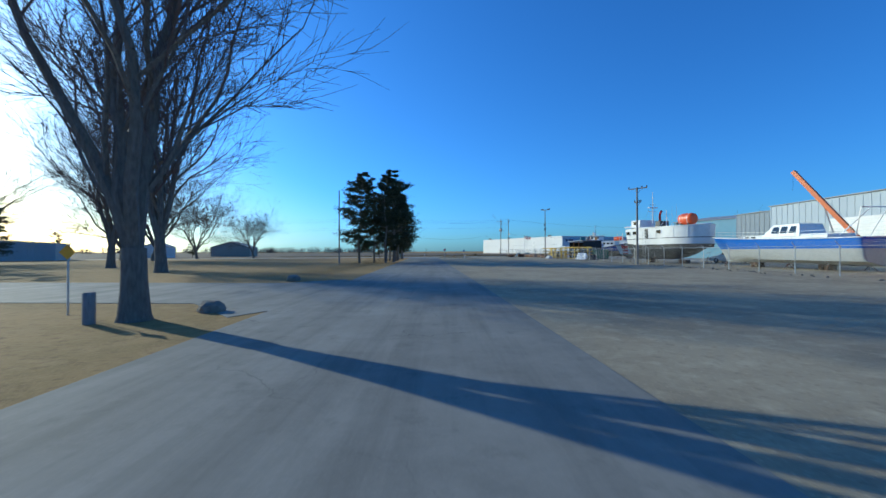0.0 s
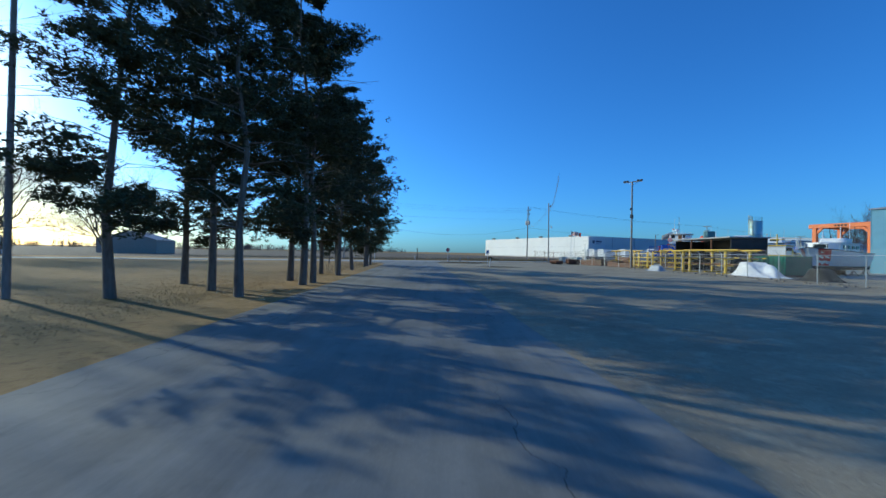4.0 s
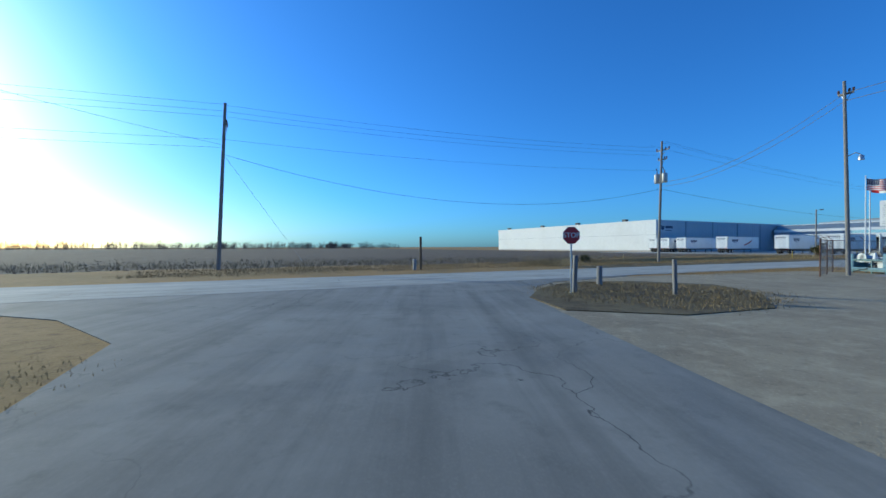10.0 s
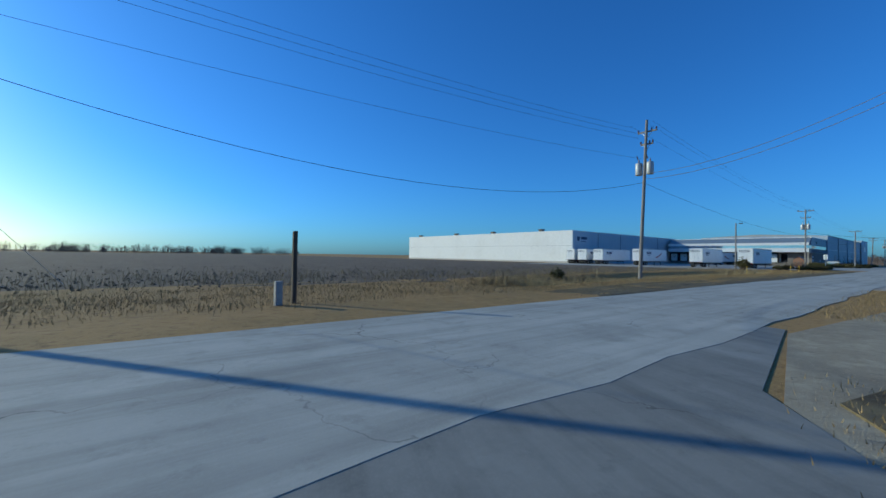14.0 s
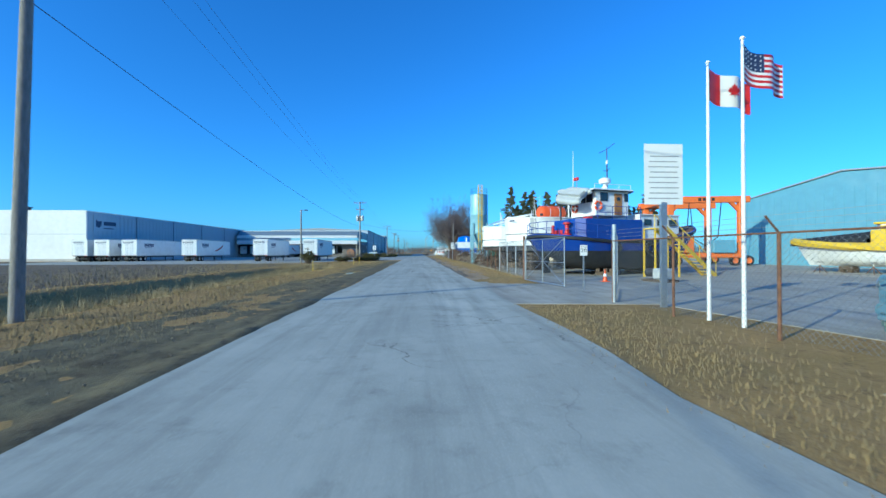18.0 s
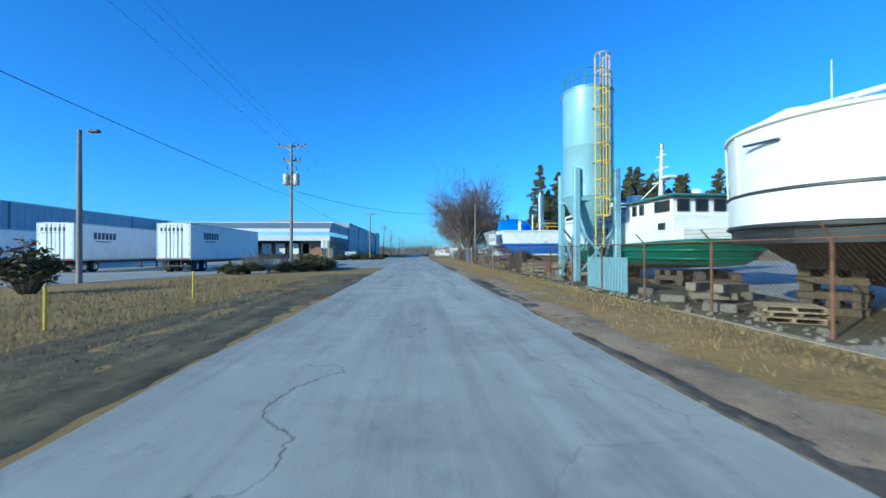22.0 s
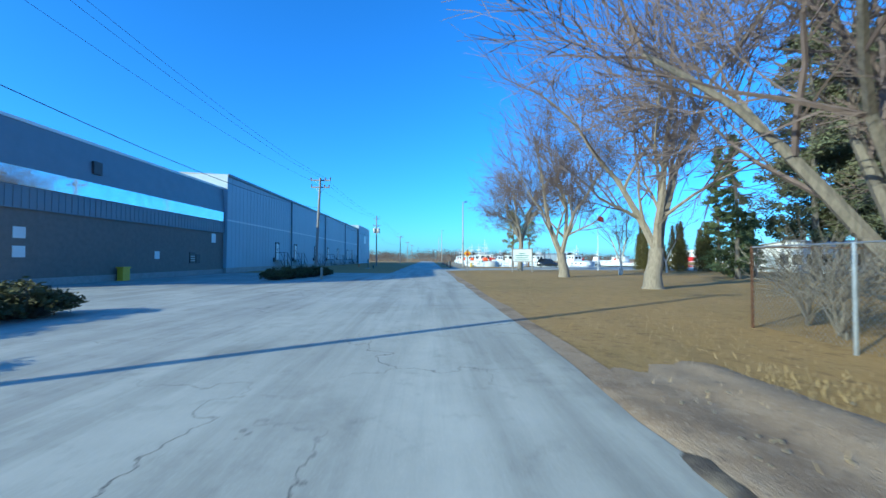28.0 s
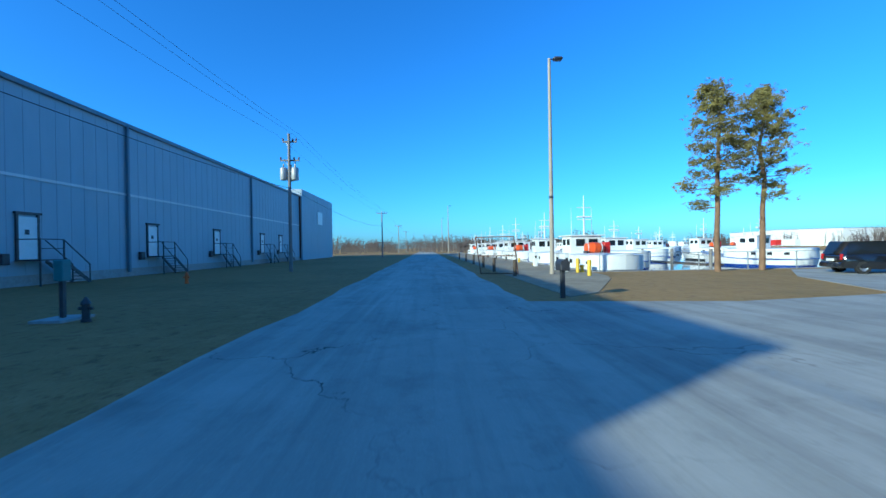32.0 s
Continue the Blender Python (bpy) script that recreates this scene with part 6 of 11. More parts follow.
stub("wooden_post", pose(2.5, 115.1, 0), 0.12, 0.85, "wood_pole", "short round wooden post on the island", "post")
stub("wooden_post", pose(0.47, 112.5, 0, 0, 2), 0.07, 1.38, "wood_pole", "leaning grey wooden post on the island", "post", True)
stub("wooden_post", pose(3.6, 111.5, 0, 0, -1), 0.06, 1.25, "wood_pole", "grey wooden marker post on the island", "post", True)
stub("marker_post", pose(4.95, 95.2, 0, 0, 8), 0.045, 1.05, "white", "white leaning marker post in the gravel", "post", True)
stub("wooden_post", at(-27.2, 7.9), 0.07, 2.45, "dark_wood", "dark wooden post beside the field", "post", True)
stub("concrete_post", at(-27.8, 7.6, 0), 0.11, 0.8, "concrete", "leaning concrete stub beside the field", "post", True)
stub("wooden_post", pose(-8.4, 9.5, 0), 0.13, 0.75, "wood_pole", "short round wooden post by the driveway", "post")
stub("bollard", at(113.9, 18.6), 0.1, 1.15, "yellow", "yellow steel bollard on the forecourt", "bollard")
stub("bollard", at(152.3, 8.1), 0.09, 0.95, "tan", "short tan bollard before the junipers", "bollard")
for u, v in ((42.6, 8.4), (48.8, 8.6), (27.5, 9.6)):
    stub("marker_post", at(u, v), 0.03, 1.0, "yellow", "thin yellow marker post on the verge", "post")
stub("marker_post", at(-1.5, 12.1, 0), 0.03, 0.85, "reed", "thin leaning stake on the ditch bank", "post")
for u, v, h in ((199.2, -4.9, 0.95), (204, -4.5, 0.95), (210, -4.6, 0.95), (217, -4.6, 0.95), (225, -4.6, 0.95), (235, -4.6, 0.95), (198.4, -8.9, 0.9), (201.2, -9.3, 0.9)):
    stub("bollard", at(u, v), 0.11, h, "yellow" if v < -8 else "dark_wood", "yellow mooring bollard on the quay" if v < -8 else "dark wooden bollard along the quay", "bollard")


def mailbox(m, label, material, plastic=True):
    t = thing("mailbox", m, label, "mailbox")
    part("post", Mesh().box(-0.07, -0.07, -0.05, 0.07, 0.07, 0.95, cut=0.015), M[material], t)
    b = part("box", Mesh().box(-0.3, -0.15, 0.9, 0.3, 0.15, 1.12, cut=0.02).tube([(-0.3, 0, 1.12), (0.3, 0, 1.12)], 0.15, 12), M[material], t)
    part("flag", Mesh().box(-0.1, -0.17, 1.1, 0.05, -0.155, 1.16), M["red"], b, "red flag")


mailbox(at(189.3, -4.3, 0, 0), "black plastic mailbox on a post", "steel_dark")
mailbox(pose(-10.4, 96.7, 0, 0, 0, 90), "dark green mailbox on a post by the lane", "silo_green")


def meter_stand(m):
    t = thing("meter_pedestal", m, "dark utility pedestal on a concrete pad", "utility box")
    part("pad", Mesh().box(-0.5, -0.4, -0.02, 0.5, 0.4, 0.06), M["concrete"], t)
    part("post", Mesh().box(-0.05, -0.05, 0.06, 0.05, 0.05, 1.1), M["steel_dark"], t)
    part("cabinet", Mesh().box(-0.14, -0.12, 1.0, 0.14, 0.12, 1.55, cut=0.02), M["silo_green"], t)


meter_stand(at(187.0, 9.5))


def hydrant(m, material, label):
    t = thing("hydrant", m, label, "hydrant")
    part("barrel", Mesh().lathe([(0.11, 0), (0.11, 0.06), (0.085, 0.08), (0.085, 0.42), (0.11, 0.44), (0.1, 0.5), (0.05, 0.57), (0.03, 0.62)], 12), M[material], t, "", True)
    part("nozzle", Mesh().tube([(0, -0.16, 0.34), (0, 0.16, 0.34)], 0.045, 8), M[material], t)


hydrant(at(186.6, 8.6), "steel_dark", "dark short standpipe in the grass")
hydrant(at(198.4, 13.0), "lift_orange", "orange hydrant in the grass")


def traffic_cone(m):
    t = thing("traffic_cone", m, "orange traffic cone with a white band", "traffic cone")
    part("base", Mesh().box(-0.19, -0.19, 0, 0.19, 0.19, 0.04, cut=0.01), M["orange"], t)
    part("cone", Mesh().lathe([(0.14, 0.04), (0.025, 0.7)], 14), M["orange"], t, "", True)
    part("band", Mesh().lathe([(0.102, 0.3), (0.075, 0.46)], 14, close=False), M["white"], t, "white band")


traffic_cone(at(13.1, -10.2))


# ---- chain-link fences ----
def link_mesh(width, tall, name, material, mesh=0.085, r=0.0028):
    """Two families of crossing diagonal wires in the x-z plane."""
    mb = Mesh()
    n = int((width + tall) / (mesh * 1.414)) + 1
    for k in range(n):
        for s in (1, -1):
            x0 = -tall + k * mesh * 1.414
            a, b = (x0, 0.0), (x0 + tall, tall)
            if a[0] < 0:
                a = (0, -x0)
            if b[0] > width:
                b = (width, width - x0)
            if a[1] >= tall or b[0] - a[0] < 0.02:
                continue
            if s < 0:
                a, b = (width - a[0], a[1]), (width - b[0], b[1])
            mb.tube([(a[0], s * r, a[1]), (b[0], s * r, b[1])], r, 3, cap=False)
    return mb.data(name, M[material])


LINKS = {}


def fence(points, tall, label, post_mat, wire_mat, spacing=3.0, barbed=True, post_r=0.035, frame=IDENT, rail=True):
    """A run of chain-link fence through points in the plan."""
    t = thing("chain_link_fence", frame, label, "fence")
    pts = [Vector((*p, 0)) for p in points]
    for a, b in zip(pts, pts[1:]):
        n = max(1, round((b - a).length / spacing))
        w = (b - a).length / n
        key = (round(w, 2), tall, wire_mat)
        if key not in LINKS:
            LINKS[key] = link_mesh(round(w, 2), tall - 0.1, "wire_mesh", wire_mat)
        turn = math.degrees(math.atan2((b - a).y, (b - a).x))
        for i in range(n):
            p, q = a.lerp(b, i / n), a.lerp(b, (i + 1) / n)
            me = link("wire_mesh", LINKS[key], t)
            me.matrix_basis = pose(p.x, p.y, 0.08, 0, 0, turn)
            part("post", Mesh().tube([(p.x, p.y, -0.05), (p.x, p.y, tall + 0.02)], post_r, 8), M[post_mat], t)
            if barbed:
                d = Vector((-(b - a).y, (b - a).x, 0)).normalized() * 0.3
                part("outrigger", Mesh().bar((p.x, p.y, tall), (p.x + d.x, p.y + d.y, tall + 0.32), 0.03), M[post_mat], t)
            if rail:
                part("rail", Mesh().tube([(p.x, p.y, tall), (q.x, q.y, tall)], 0.022, 6), M[post_mat], t)
        if barbed:
            d = Vector((-(b - a).y, (b - a).x, 0)).normalized() * 0.3
            for f in (0.35, 0.68, 1.0):
                part("barbed_wire", Mesh().tube([a + d * f + Vector((0, 0, tall + 0.32 * f)), b + d * f + Vector((0, 0, tall + 0.32 * f))], 0.004, 3), M[wire_mat], t)
    e = pts[-1]
    part("post", Mesh().tube([(e.x, e.y, -0.05), (e.x, e.y, tall + 0.02)], post_r, 8), M[post_mat], t)
    return t


def gate(m, width, tall, label, post_mat="steel"):
    """One leaf of a chain-link gate, hinged at its origin, with crossed braces."""
    t = thing("fence_gate", m, label, "gate", "yard gates")
    part("gate_post", Mesh().tube([(-0.12, 0, -0.05), (-0.12, 0, tall + 0.25)], 0.07, 10), M[post_mat], t)
    part("gate_frame", Mesh().tube([(0, 0, 0.1), (width, 0, 0.1)], 0.025, 6).tube([(width, 0, 0.1), (width, 0, tall)], 0.025, 6).tube([(width, 0, tall), (0, 0, tall)], 0.025, 6).tube([(0, 0, tall), (0, 0, 0.1)], 0.025, 6), M["steel"], t)
    part("brace", Mesh().tube([(0, 0, 0.1), (width, 0, tall)], 0.012, 5), M["steel"], t)
    part("brace", Mesh().tube([(0, 0, tall), (width, 0, 0.1)], 0.012, 5), M["steel"], t)
    part("centre_rail", Mesh().tube([(0, 0, tall / 2), (width, 0, tall / 2)], 0.016, 6), M["steel"], t)
    part("centre_bar", Mesh().tube([(width / 2, 0, 0.1), (width / 2, 0, tall)], 0.016, 6), M["steel"], t)
    link("wire_mesh", link_mesh(width, tall - 0.12, "gate_mesh", "wire"), t).matrix_basis = pose(0, 0.01, 0.11)
    return t


# along the lane side of the yard, rusty; along the harbour road, galvanised then rusty
fence([(26.6, -20), (25.8, 33), (25.0, 60), (26.2, 97), (21.2, 119.0)], 2.0, "grey chain-link fence along the boat yard", "steel", "wire", 3.4)
fence([(-10.2, -8.4), (-4.6, -6.8), (4.1, -6.2)], 2.05, "rusty chain-link fence before the winches", "rust", "wire", 2.9, barbed=True, frame=ROAD)
fence([(13.9, -5.9), (17.6, -6.9), (24.3, -6.5)], 2.45, "tall galvanised chain-link fence beside the gate", "steel", "wire", 2.3, barbed=False, frame=ROAD)
fence([(24.3, -6.6), (40.5, -7.5), (56, -7.3)], 1.95, "rusty chain-link fence beside laid-up boats", "rust", "rust_wire", 3.4, frame=ROAD)
fence([(56, -7.3), (68, -6.9), (90.4, -7.4)], 1.95, "rusty chain-link fence before stacked timber", "rust", "rust_wire", 3.2, frame=ROAD)
fence([(98.2, -7.7), (119.6, -8.9)], 2.0, "rusty chain-link fence along the brushwood", "rust", "rust_wire", 3.0, frame=ROAD)
fence([(119.6, -8.9), (123.2, -7.8), (128.9, -8.7)], 2.0, "grey chain-link fence at the end of the yard", "steel", "wire", 2.8, barbed=False, frame=ROAD)
fence([(128.9, -8.7), (130.5, -24)], 2.0, "weathered chain-link fence running back from the road", "rust", "rust_wire", 3.0, barbed=False, frame=ROAD)
gate(at(13.9, -5.85, 0, 188), 4.6, 2.35, "open galvanised chain-link gate leaf with crossed braces", "rust")
gate(at(4.2, -6.3, 0, -28), 4.4, 2.35, "open galvanised chain-link gate leaf before the yard", "steel")
gate(at(90.5, -7.5, 0, 4), 3.7, 2.1, "closed galvanised chain-link gate leaf", "steel")
gate(at(98.1, -7.75, 0, 178), 3.7, 2.1, "closed galvanised chain-link gate leaf", "steel")


def flag_pole(m, tall, kind, label):
    t = thing("flagpole", m, label, "flagpole", "flagpoles")
    part("pole", Mesh().tube([(0, 0, 0), (0, 0, tall)], [0.05, 0.03], 10), M["white"], t, "", True)
    part("finial", Mesh().lathe([(0.01, 0), (0.05, 0.04), (0.05, 0.07), (0.01, 0.1)], 8, pose(0, 0, tall)), M["white"], t)
    W, H, nx = 1.4, 0.78, 20

    def cloth(x0, x1, z0, z1, off=0.0):
        mb = Mesh()
        n = max(1, round((x1 - x0) / W * nx))
        rows = []
        for i in range(n + 1):
            x = x0 + (x1 - x0) * i / n
            y = 0.1 * math.sin(x * 6.4) * (0.3 + x / W)
            dz = -0.24 * x / W - 0.04 * math.sin(x * 4.1)
            rows.append([(0.05 + x, y + s * (0.004 + off), tall - 0.1 - H + z + dz) for z in (z0, z1) for s in (-1, 1)])
        mb.v = [p for row in rows for p in row]
        for i in range(n):
            k = 4 * i
            mb.f += [(k, k + 2, k + 6, k + 4), (k + 1, k + 5, k + 7, k + 3), (k + 2, k + 3, k + 7, k + 6), (k, k + 4, k + 5, k + 1)]
        mb.f += [(0, 1, 3, 2), (4 * n, 4 * n + 2, 4 * n + 3, 4 * n + 1)]
        return mb

    f = part("flag", cloth(0, W, 0, H), M["sign_white"], t, "waving cloth flag", True)
    if kind == "bars":
        part("red_band", cloth(0, W * 0.27, 0, H, 0.003), M["red"], f)
        part("red_band", cloth(W * 0.73, W, 0, H, 0.003), M["red"], f)
        leaf = [(0.8 * a, 0.8 * b) for a, b in [(0, -0.2), (0.02, -0.1), (0.14, -0.12), (0.11, -0.06), (0.2, 0.03), (0.15, 0.05), (0.16, 0.12), (0.08, 0.09), (0.09, 0.19), (0.04, 0.16), (0, 0.24), (-0.04, 0.16), (-0.09, 0.19), (-0.08, 0.09), (-0.16, 0.12), (-0.15, 0.05), (-0.2, 0.03), (-0.11, -0.06), (-0.14, -0.12), (-0.02, -0.1)]]
        y = 0.1 * math.sin(W / 2 * 6.4) * 0.8
        for s in (-1, 1):
            mb = Mesh().prism(leaf, 0.0, 0.004, pose(0.05 + W / 2, y + s * 0.012, tall - 0.1 - H / 2 - 0.13, 90, 0, 0) @ pose(0, 0, 0, 0, -10 if s > 0 else -10, 0))
            part("leaf_emblem", mb, M["red"], f)
    elif kind == "stripes":
        for i in range(7):
            part("red_stripe", cloth(0, W, H * 2 * i / 13, H * (2 * i + 1) / 13, 0.003), M["red"], f)
        part("canton", cloth(0, W * 0.42, H * 6 / 13, H, 0.005), M["lettering"], f)
        star = Mesh()
        for r in range(4):
            for c in range(5):
                x, z = W * 0.42 * (c + 0.6) / 5.2, H * 6 / 13 + H * 7 / 13 * (r + 0.5) / 4
                y = 0.1 * math.sin(x * 6.4) * (0.3 + x / W)
                z += tall - 0.1 - H - 0.24 * x / W - 0.04 * math.sin(x * 4.1)
                star.box(0.05 + x - 0.016, y - 0.014, z - 0.016, 0.05 + x + 0.016, y + 0.014, z + 0.016)
        tagged(part("star_field", star, M["sign_white"], f), kind="stuff")
    else:
        part("red_field", cloth(0, W, 0, H, 0.003), M["red"], f)
    return t


flag_pole(at(0.5, -6.85, 0, -78), 6.3, "bars", "white flagpole with a red and white leaf flag")
flag_pole(at(-0.45, -6.95, 0, -74), 6.4, "stripes", "white flagpole with a striped and starred flag")
flag_pole(at(177.0, -25.2, 0, -60), 8.1, "plain", "white flagpole with a red flag on the lawn")


# ---- boats ----
def bx(name, parent, mat, x0, y0, z0, x1, y1, z1, cut=0.015, label=""):
    return part(name, Mesh().box(x0, y0, z0, x1, y1, z1, cut=cut), M[mat], parent, label)


def tb(name, parent, mat, pts, r, sides=6, label=""):
    return part(name, Mesh().tube(pts, r, sides), M[mat], parent, label, smooth=sides > 6)


STATIONS = (0, 0.004, 0.012, 0.025, 0.045, 0.07, 0.1, 0.14, 0.2, 0.3, 0.42, 0.55, 0.66, 0.76, 0.84, 0.9, 0.945, 0.975, 0.992, 1)


class Hull:
    """A lofted hull; the bow points along x and the stern stands at x = 0."""

    def __init__(self, length, half, keel=0.4, sheer=(3.0, 2.8, 3.6), power=(0.3, 0.16, 0.55), round_stern=0.16,
                 transom=0.0, entry=0.55, back=1.2, rake=1.2, rise=0.8):
        self.L, self.b, self.keel, self.sh, self.pw = length, half, keel, sheer, power
        self.a, self.tr, self.en, self.back, self.rake, self.rise = round_stern, transom, entry, back, rake, rise

    @staticmethod
    def mix(three, s):
        a, b, c = three
        return a * (1 - s) * (1 - 2 * s) + 4 * b * s * (1 - s) + c * s * (2 * s - 1)

    def top(self, s):
        return self.mix(self.sh, s)

    def plan(self, s):
        w = 1.0
        if s < self.a:
            w = self.tr + (1 - self.tr) * math.sqrt(max(0, 1 - (1 - s / self.a) ** 2))
        if s > self.en:
            w *= max(0.0, 1 - ((s - self.en) / (1 - self.en)) ** 2.2) ** 0.8
        return w

    def at(self, s, z, side, out=0.0):
        zk = self.keel + self.rise * max(0, 0.3 - s) / 0.3 * 0.6
        t = min(max((z - zk) / (self.top(s) - zk), 0.0), 1.3)
        x0, x1 = self.back * (1 - t), self.L - self.rake * (1 - t)
        y = (self.b + out) * self.plan(s) * max(t, 0.0) ** self.mix(self.pw, s)
        x = x0 + (x1 - x0) * s
        return Vector((x - (out if s < 0.02 else 0), side * y, max(z, zk)))

    def band(self, lo, hi, rows=4, out=0.0, start=0.0, end=1.0):
        st = [s for s in STATIONS if start <= s <= end]
        ring = [(s, -1) for s in reversed(st)] + [(s, 1) for s in st]
        mb, n = Mesh(), len(ring)
        vs, fs = [], []
        for k in range(rows + 1):
            for s, side in ring:
                a = lo(s) if callable(lo) else lo
                b = hi(s) if callable(hi) else hi
                vs.append(self.at(s, a + (b - a) * k / rows, side, out))
        for k in range(rows):
            for i in range(n - 1):
                fs.append((k * n + i, k * n + i + 1, (k + 1) * n + i + 1, (k + 1) * n + i))
        return mb.add(vs, fs)

    def line(self, z, r, out=0.0, start=0.0, end=1.0):
        st = [s for s in STATIONS if start <= s <= end]
        f = z if callable(z) else (lambda s: z)
        pts = [self.at(s, f(s), -1, out) for s in reversed(st)] + [self.at(s, f(s), 1, out) for s in st[1:]]
        return Mesh().tube(pts, r, 6)

    def lid(self, z, inset=0.0, crown=0.0):
        f = z if callable(z) else (lambda s: z)
        vs, fs = [], []
        for s in STATIONS:
            for k in range(7):
                w = -1 + k / 3
                p = self.at(s, f(s), 1, -inset)
                vs.append((p.x, p.y * w, f(s) + crown * (1 - w * w)))
        for i in range(len(STATIONS) - 1):
            for k in range(6):
                fs.append((i * 7 + k, (i + 1) * 7 + k, (i + 1) * 7 + k + 1, i * 7 + k + 1))
        return Mesh().add(vs, fs)


def railing(parent, pts, height, mat, rails=2, r=0.022, step=1.3):
    """Posts every so often along a line, with rails on them."""
    pts = [Vector(p) for p in pts]
    post = Mesh().tube([(0, 0, 0), (0, 0, height)], r, 5).data("rail_post", M[mat])
    for a, b in zip(pts, pts[1:]):
        n = max(1, round((b - a).length / step))
        for k in range(n + (1 if b is pts[-1] else 0)):
            link("rail_post", post, parent).location = a + (b - a) * k / n
    for k in range(rails):
        h = Vector((0, 0, height * (k + 1) / rails))
        tb("rail", parent, mat, [p + h for p in pts], r, 5)


def antenna(parent, x, y, z, h, mat="white", lean=0.0):
    tb("antenna", parent, mat, [(x, y, z), (x + lean, y, z + h)], [0.025, 0.01], 5)


def raft(parent, m, r=0.75, length=2.2):
    """An orange raft canister, ribbed, with white straps."""
    mb = Mesh()
    prof = [(0.02, -length / 2), (r * 0.7, -length / 2 + 0.02), (r * 0.93, -length / 2 + 0.18), (r, -length / 2 + 0.4),
            (r, -0.07), (r * 1.04, -0.05), (r * 1.04, 0.05), (r, 0.07), (r, length / 2 - 0.4), (r * 0.93, length / 2 - 0.18), (r * 0.7, length / 2 - 0.02), (0.02, length / 2)]
    mb.lathe(prof, 20, m @ pose(0, 0, r, 0, 90, 0))
    ob = part("life_raft", mb, M["orange"], parent, "orange life raft canister", smooth=True)
    for x in (-0.55, 0.55):
        s = Mesh().lathe([(r * 1.012, x - 0.03), (r * 1.012, x + 0.03)], 20, m @ pose(0, 0, r, 0, 90, 0), close=False)
        part("strap", s, M["white"], ob)
    for x in (-0.6, 0.6):
        b = Mesh().box(x - 0.06, -r * 0.8, -0.05, x + 0.06, r * 0.8, 0.18, m=m)
        part("cradle", b, M["steel_dark"], parent)


def window(parent, x0, y0, z0, x1, y1, z1, frame="steel_dark"):
    """A dark pane in a thin frame, set proud of the wall it sits on."""
    ob = bx("window", parent, "dark_glass", x0, y0, z0, x1, y1, z1, cut=0.006)
    mb = Mesh()
    lo, hi = (x0, y0, z0), (x1, y1, z1)
    thin = min(range(2), key=lambda k: hi[k] - lo[k])
    a = 1 - thin
    e = 0.035
    for p, q, r, s in ((lo[a] - e, lo[a], lo[2] - e, hi[2] + e), (hi[a], hi[a] + e, lo[2] - e, hi[2] + e), (lo[a], hi[a], lo[2] - e, lo[2]), (lo[a], hi[a], hi[2], hi[2] + e)):
        c0, c1 = [0, 0, r], [0, 0, s]
        c0[thin], c1[thin], c0[a], c1[a] = lo[thin] - 0.008, hi[thin] + 0.008, p, q
        mb.box(*c0, *c1)
    part("window_frame", mb, M[frame], ob)


def block_pile(m, rows, label, mat="dark_wood", length=1.4, width=0.28, height=0.25, seed=1):
    """Timbers stacked crosswise."""
    rnd = random.Random(seed)
    t = thing("timber_stack", m, label, "timber stack", "timber cribs")
    kinds = [Mesh().box(-length / 2, -width / 2, 0, length / 2, width / 2, height, cut=0.018).data("timber", M[mat])]
    for k in range(rows):
        for j in (-1, 0, 1) if k % 3 else (-1, 1):
            o = j * (length / 2 - width * 0.7)
            ob = link("timber", kinds[0], t)
            turn = 0 if k % 2 else 90
            ob.matrix_basis = pose(0 if turn == 0 else o, o if turn == 0 else 0, k * height, 0, 0, turn + rnd.uniform(-4, 4))
    return t


def jack_stand(m, h, mat="rust"):
    t = thing("boat_stand", m, "rusty steel jack stand propping the hull", "boat stand", "boat stands")
    for k in range(3):
        w = radians(120 * k)
        tb("leg", t, mat, [(0.45 * math.cos(w), 0.45 * math.sin(w), 0), (0, 0, h * 0.7)], 0.03, 5)
    tb("screw", t, "steel", [(0, 0, h * 0.6), (0, 0, h)], 0.02, 6)
    bx("pad", t, "dark_wood", -0.15, -0.15, h, 0.15, 0.15, h + 0.05)


def propeller(parent, m, r=0.56):
    hub = part("propeller", Mesh().lathe([(0.02, -0.16), (0.11, -0.1), (0.13, 0.1), (0.05, 0.2)], 12, m), M["bronze"], parent, "dark bronze propeller", smooth=True)
    for k in range(4):
        mb, vs, fs = Mesh(), [], []
        rot = m @ pose(0, 0, 0, 0, 0, 90 * k + 20)
        n = 7
        for i in range(n):
            q = 0.1 + (r - 0.1) * i / (n - 1)
            w = 0.13 * math.sin(math.pi * (0.18 + 0.8 * i / (n - 1))) + 0.02
            tw = radians(55 - 35 * i / (n - 1))
            for s in (-1, 1):
                for d in (-0.012, 0.012):
                    vs.append(rot @ Vector((q, s * w * math.cos(tw) - d * math.sin(tw), s * w * math.sin(tw) + d * math.cos(tw))))
        for i in range(n - 1):
            a, b = i * 4, i * 4 + 4
            fs += [(a, b, b + 2, a + 2), (a + 3, b + 3, b + 1, a + 1), (a, a + 1, b + 1, b), (a + 2, b + 2, b + 3, a + 3)]
        fs += [(0, 2, 3, 1), (n * 4 - 4, n * 4 - 3, n * 4 - 1, n * 4 - 2)]
        part("blade", mb.add(vs, fs), M["bronze"], hub, smooth=True)


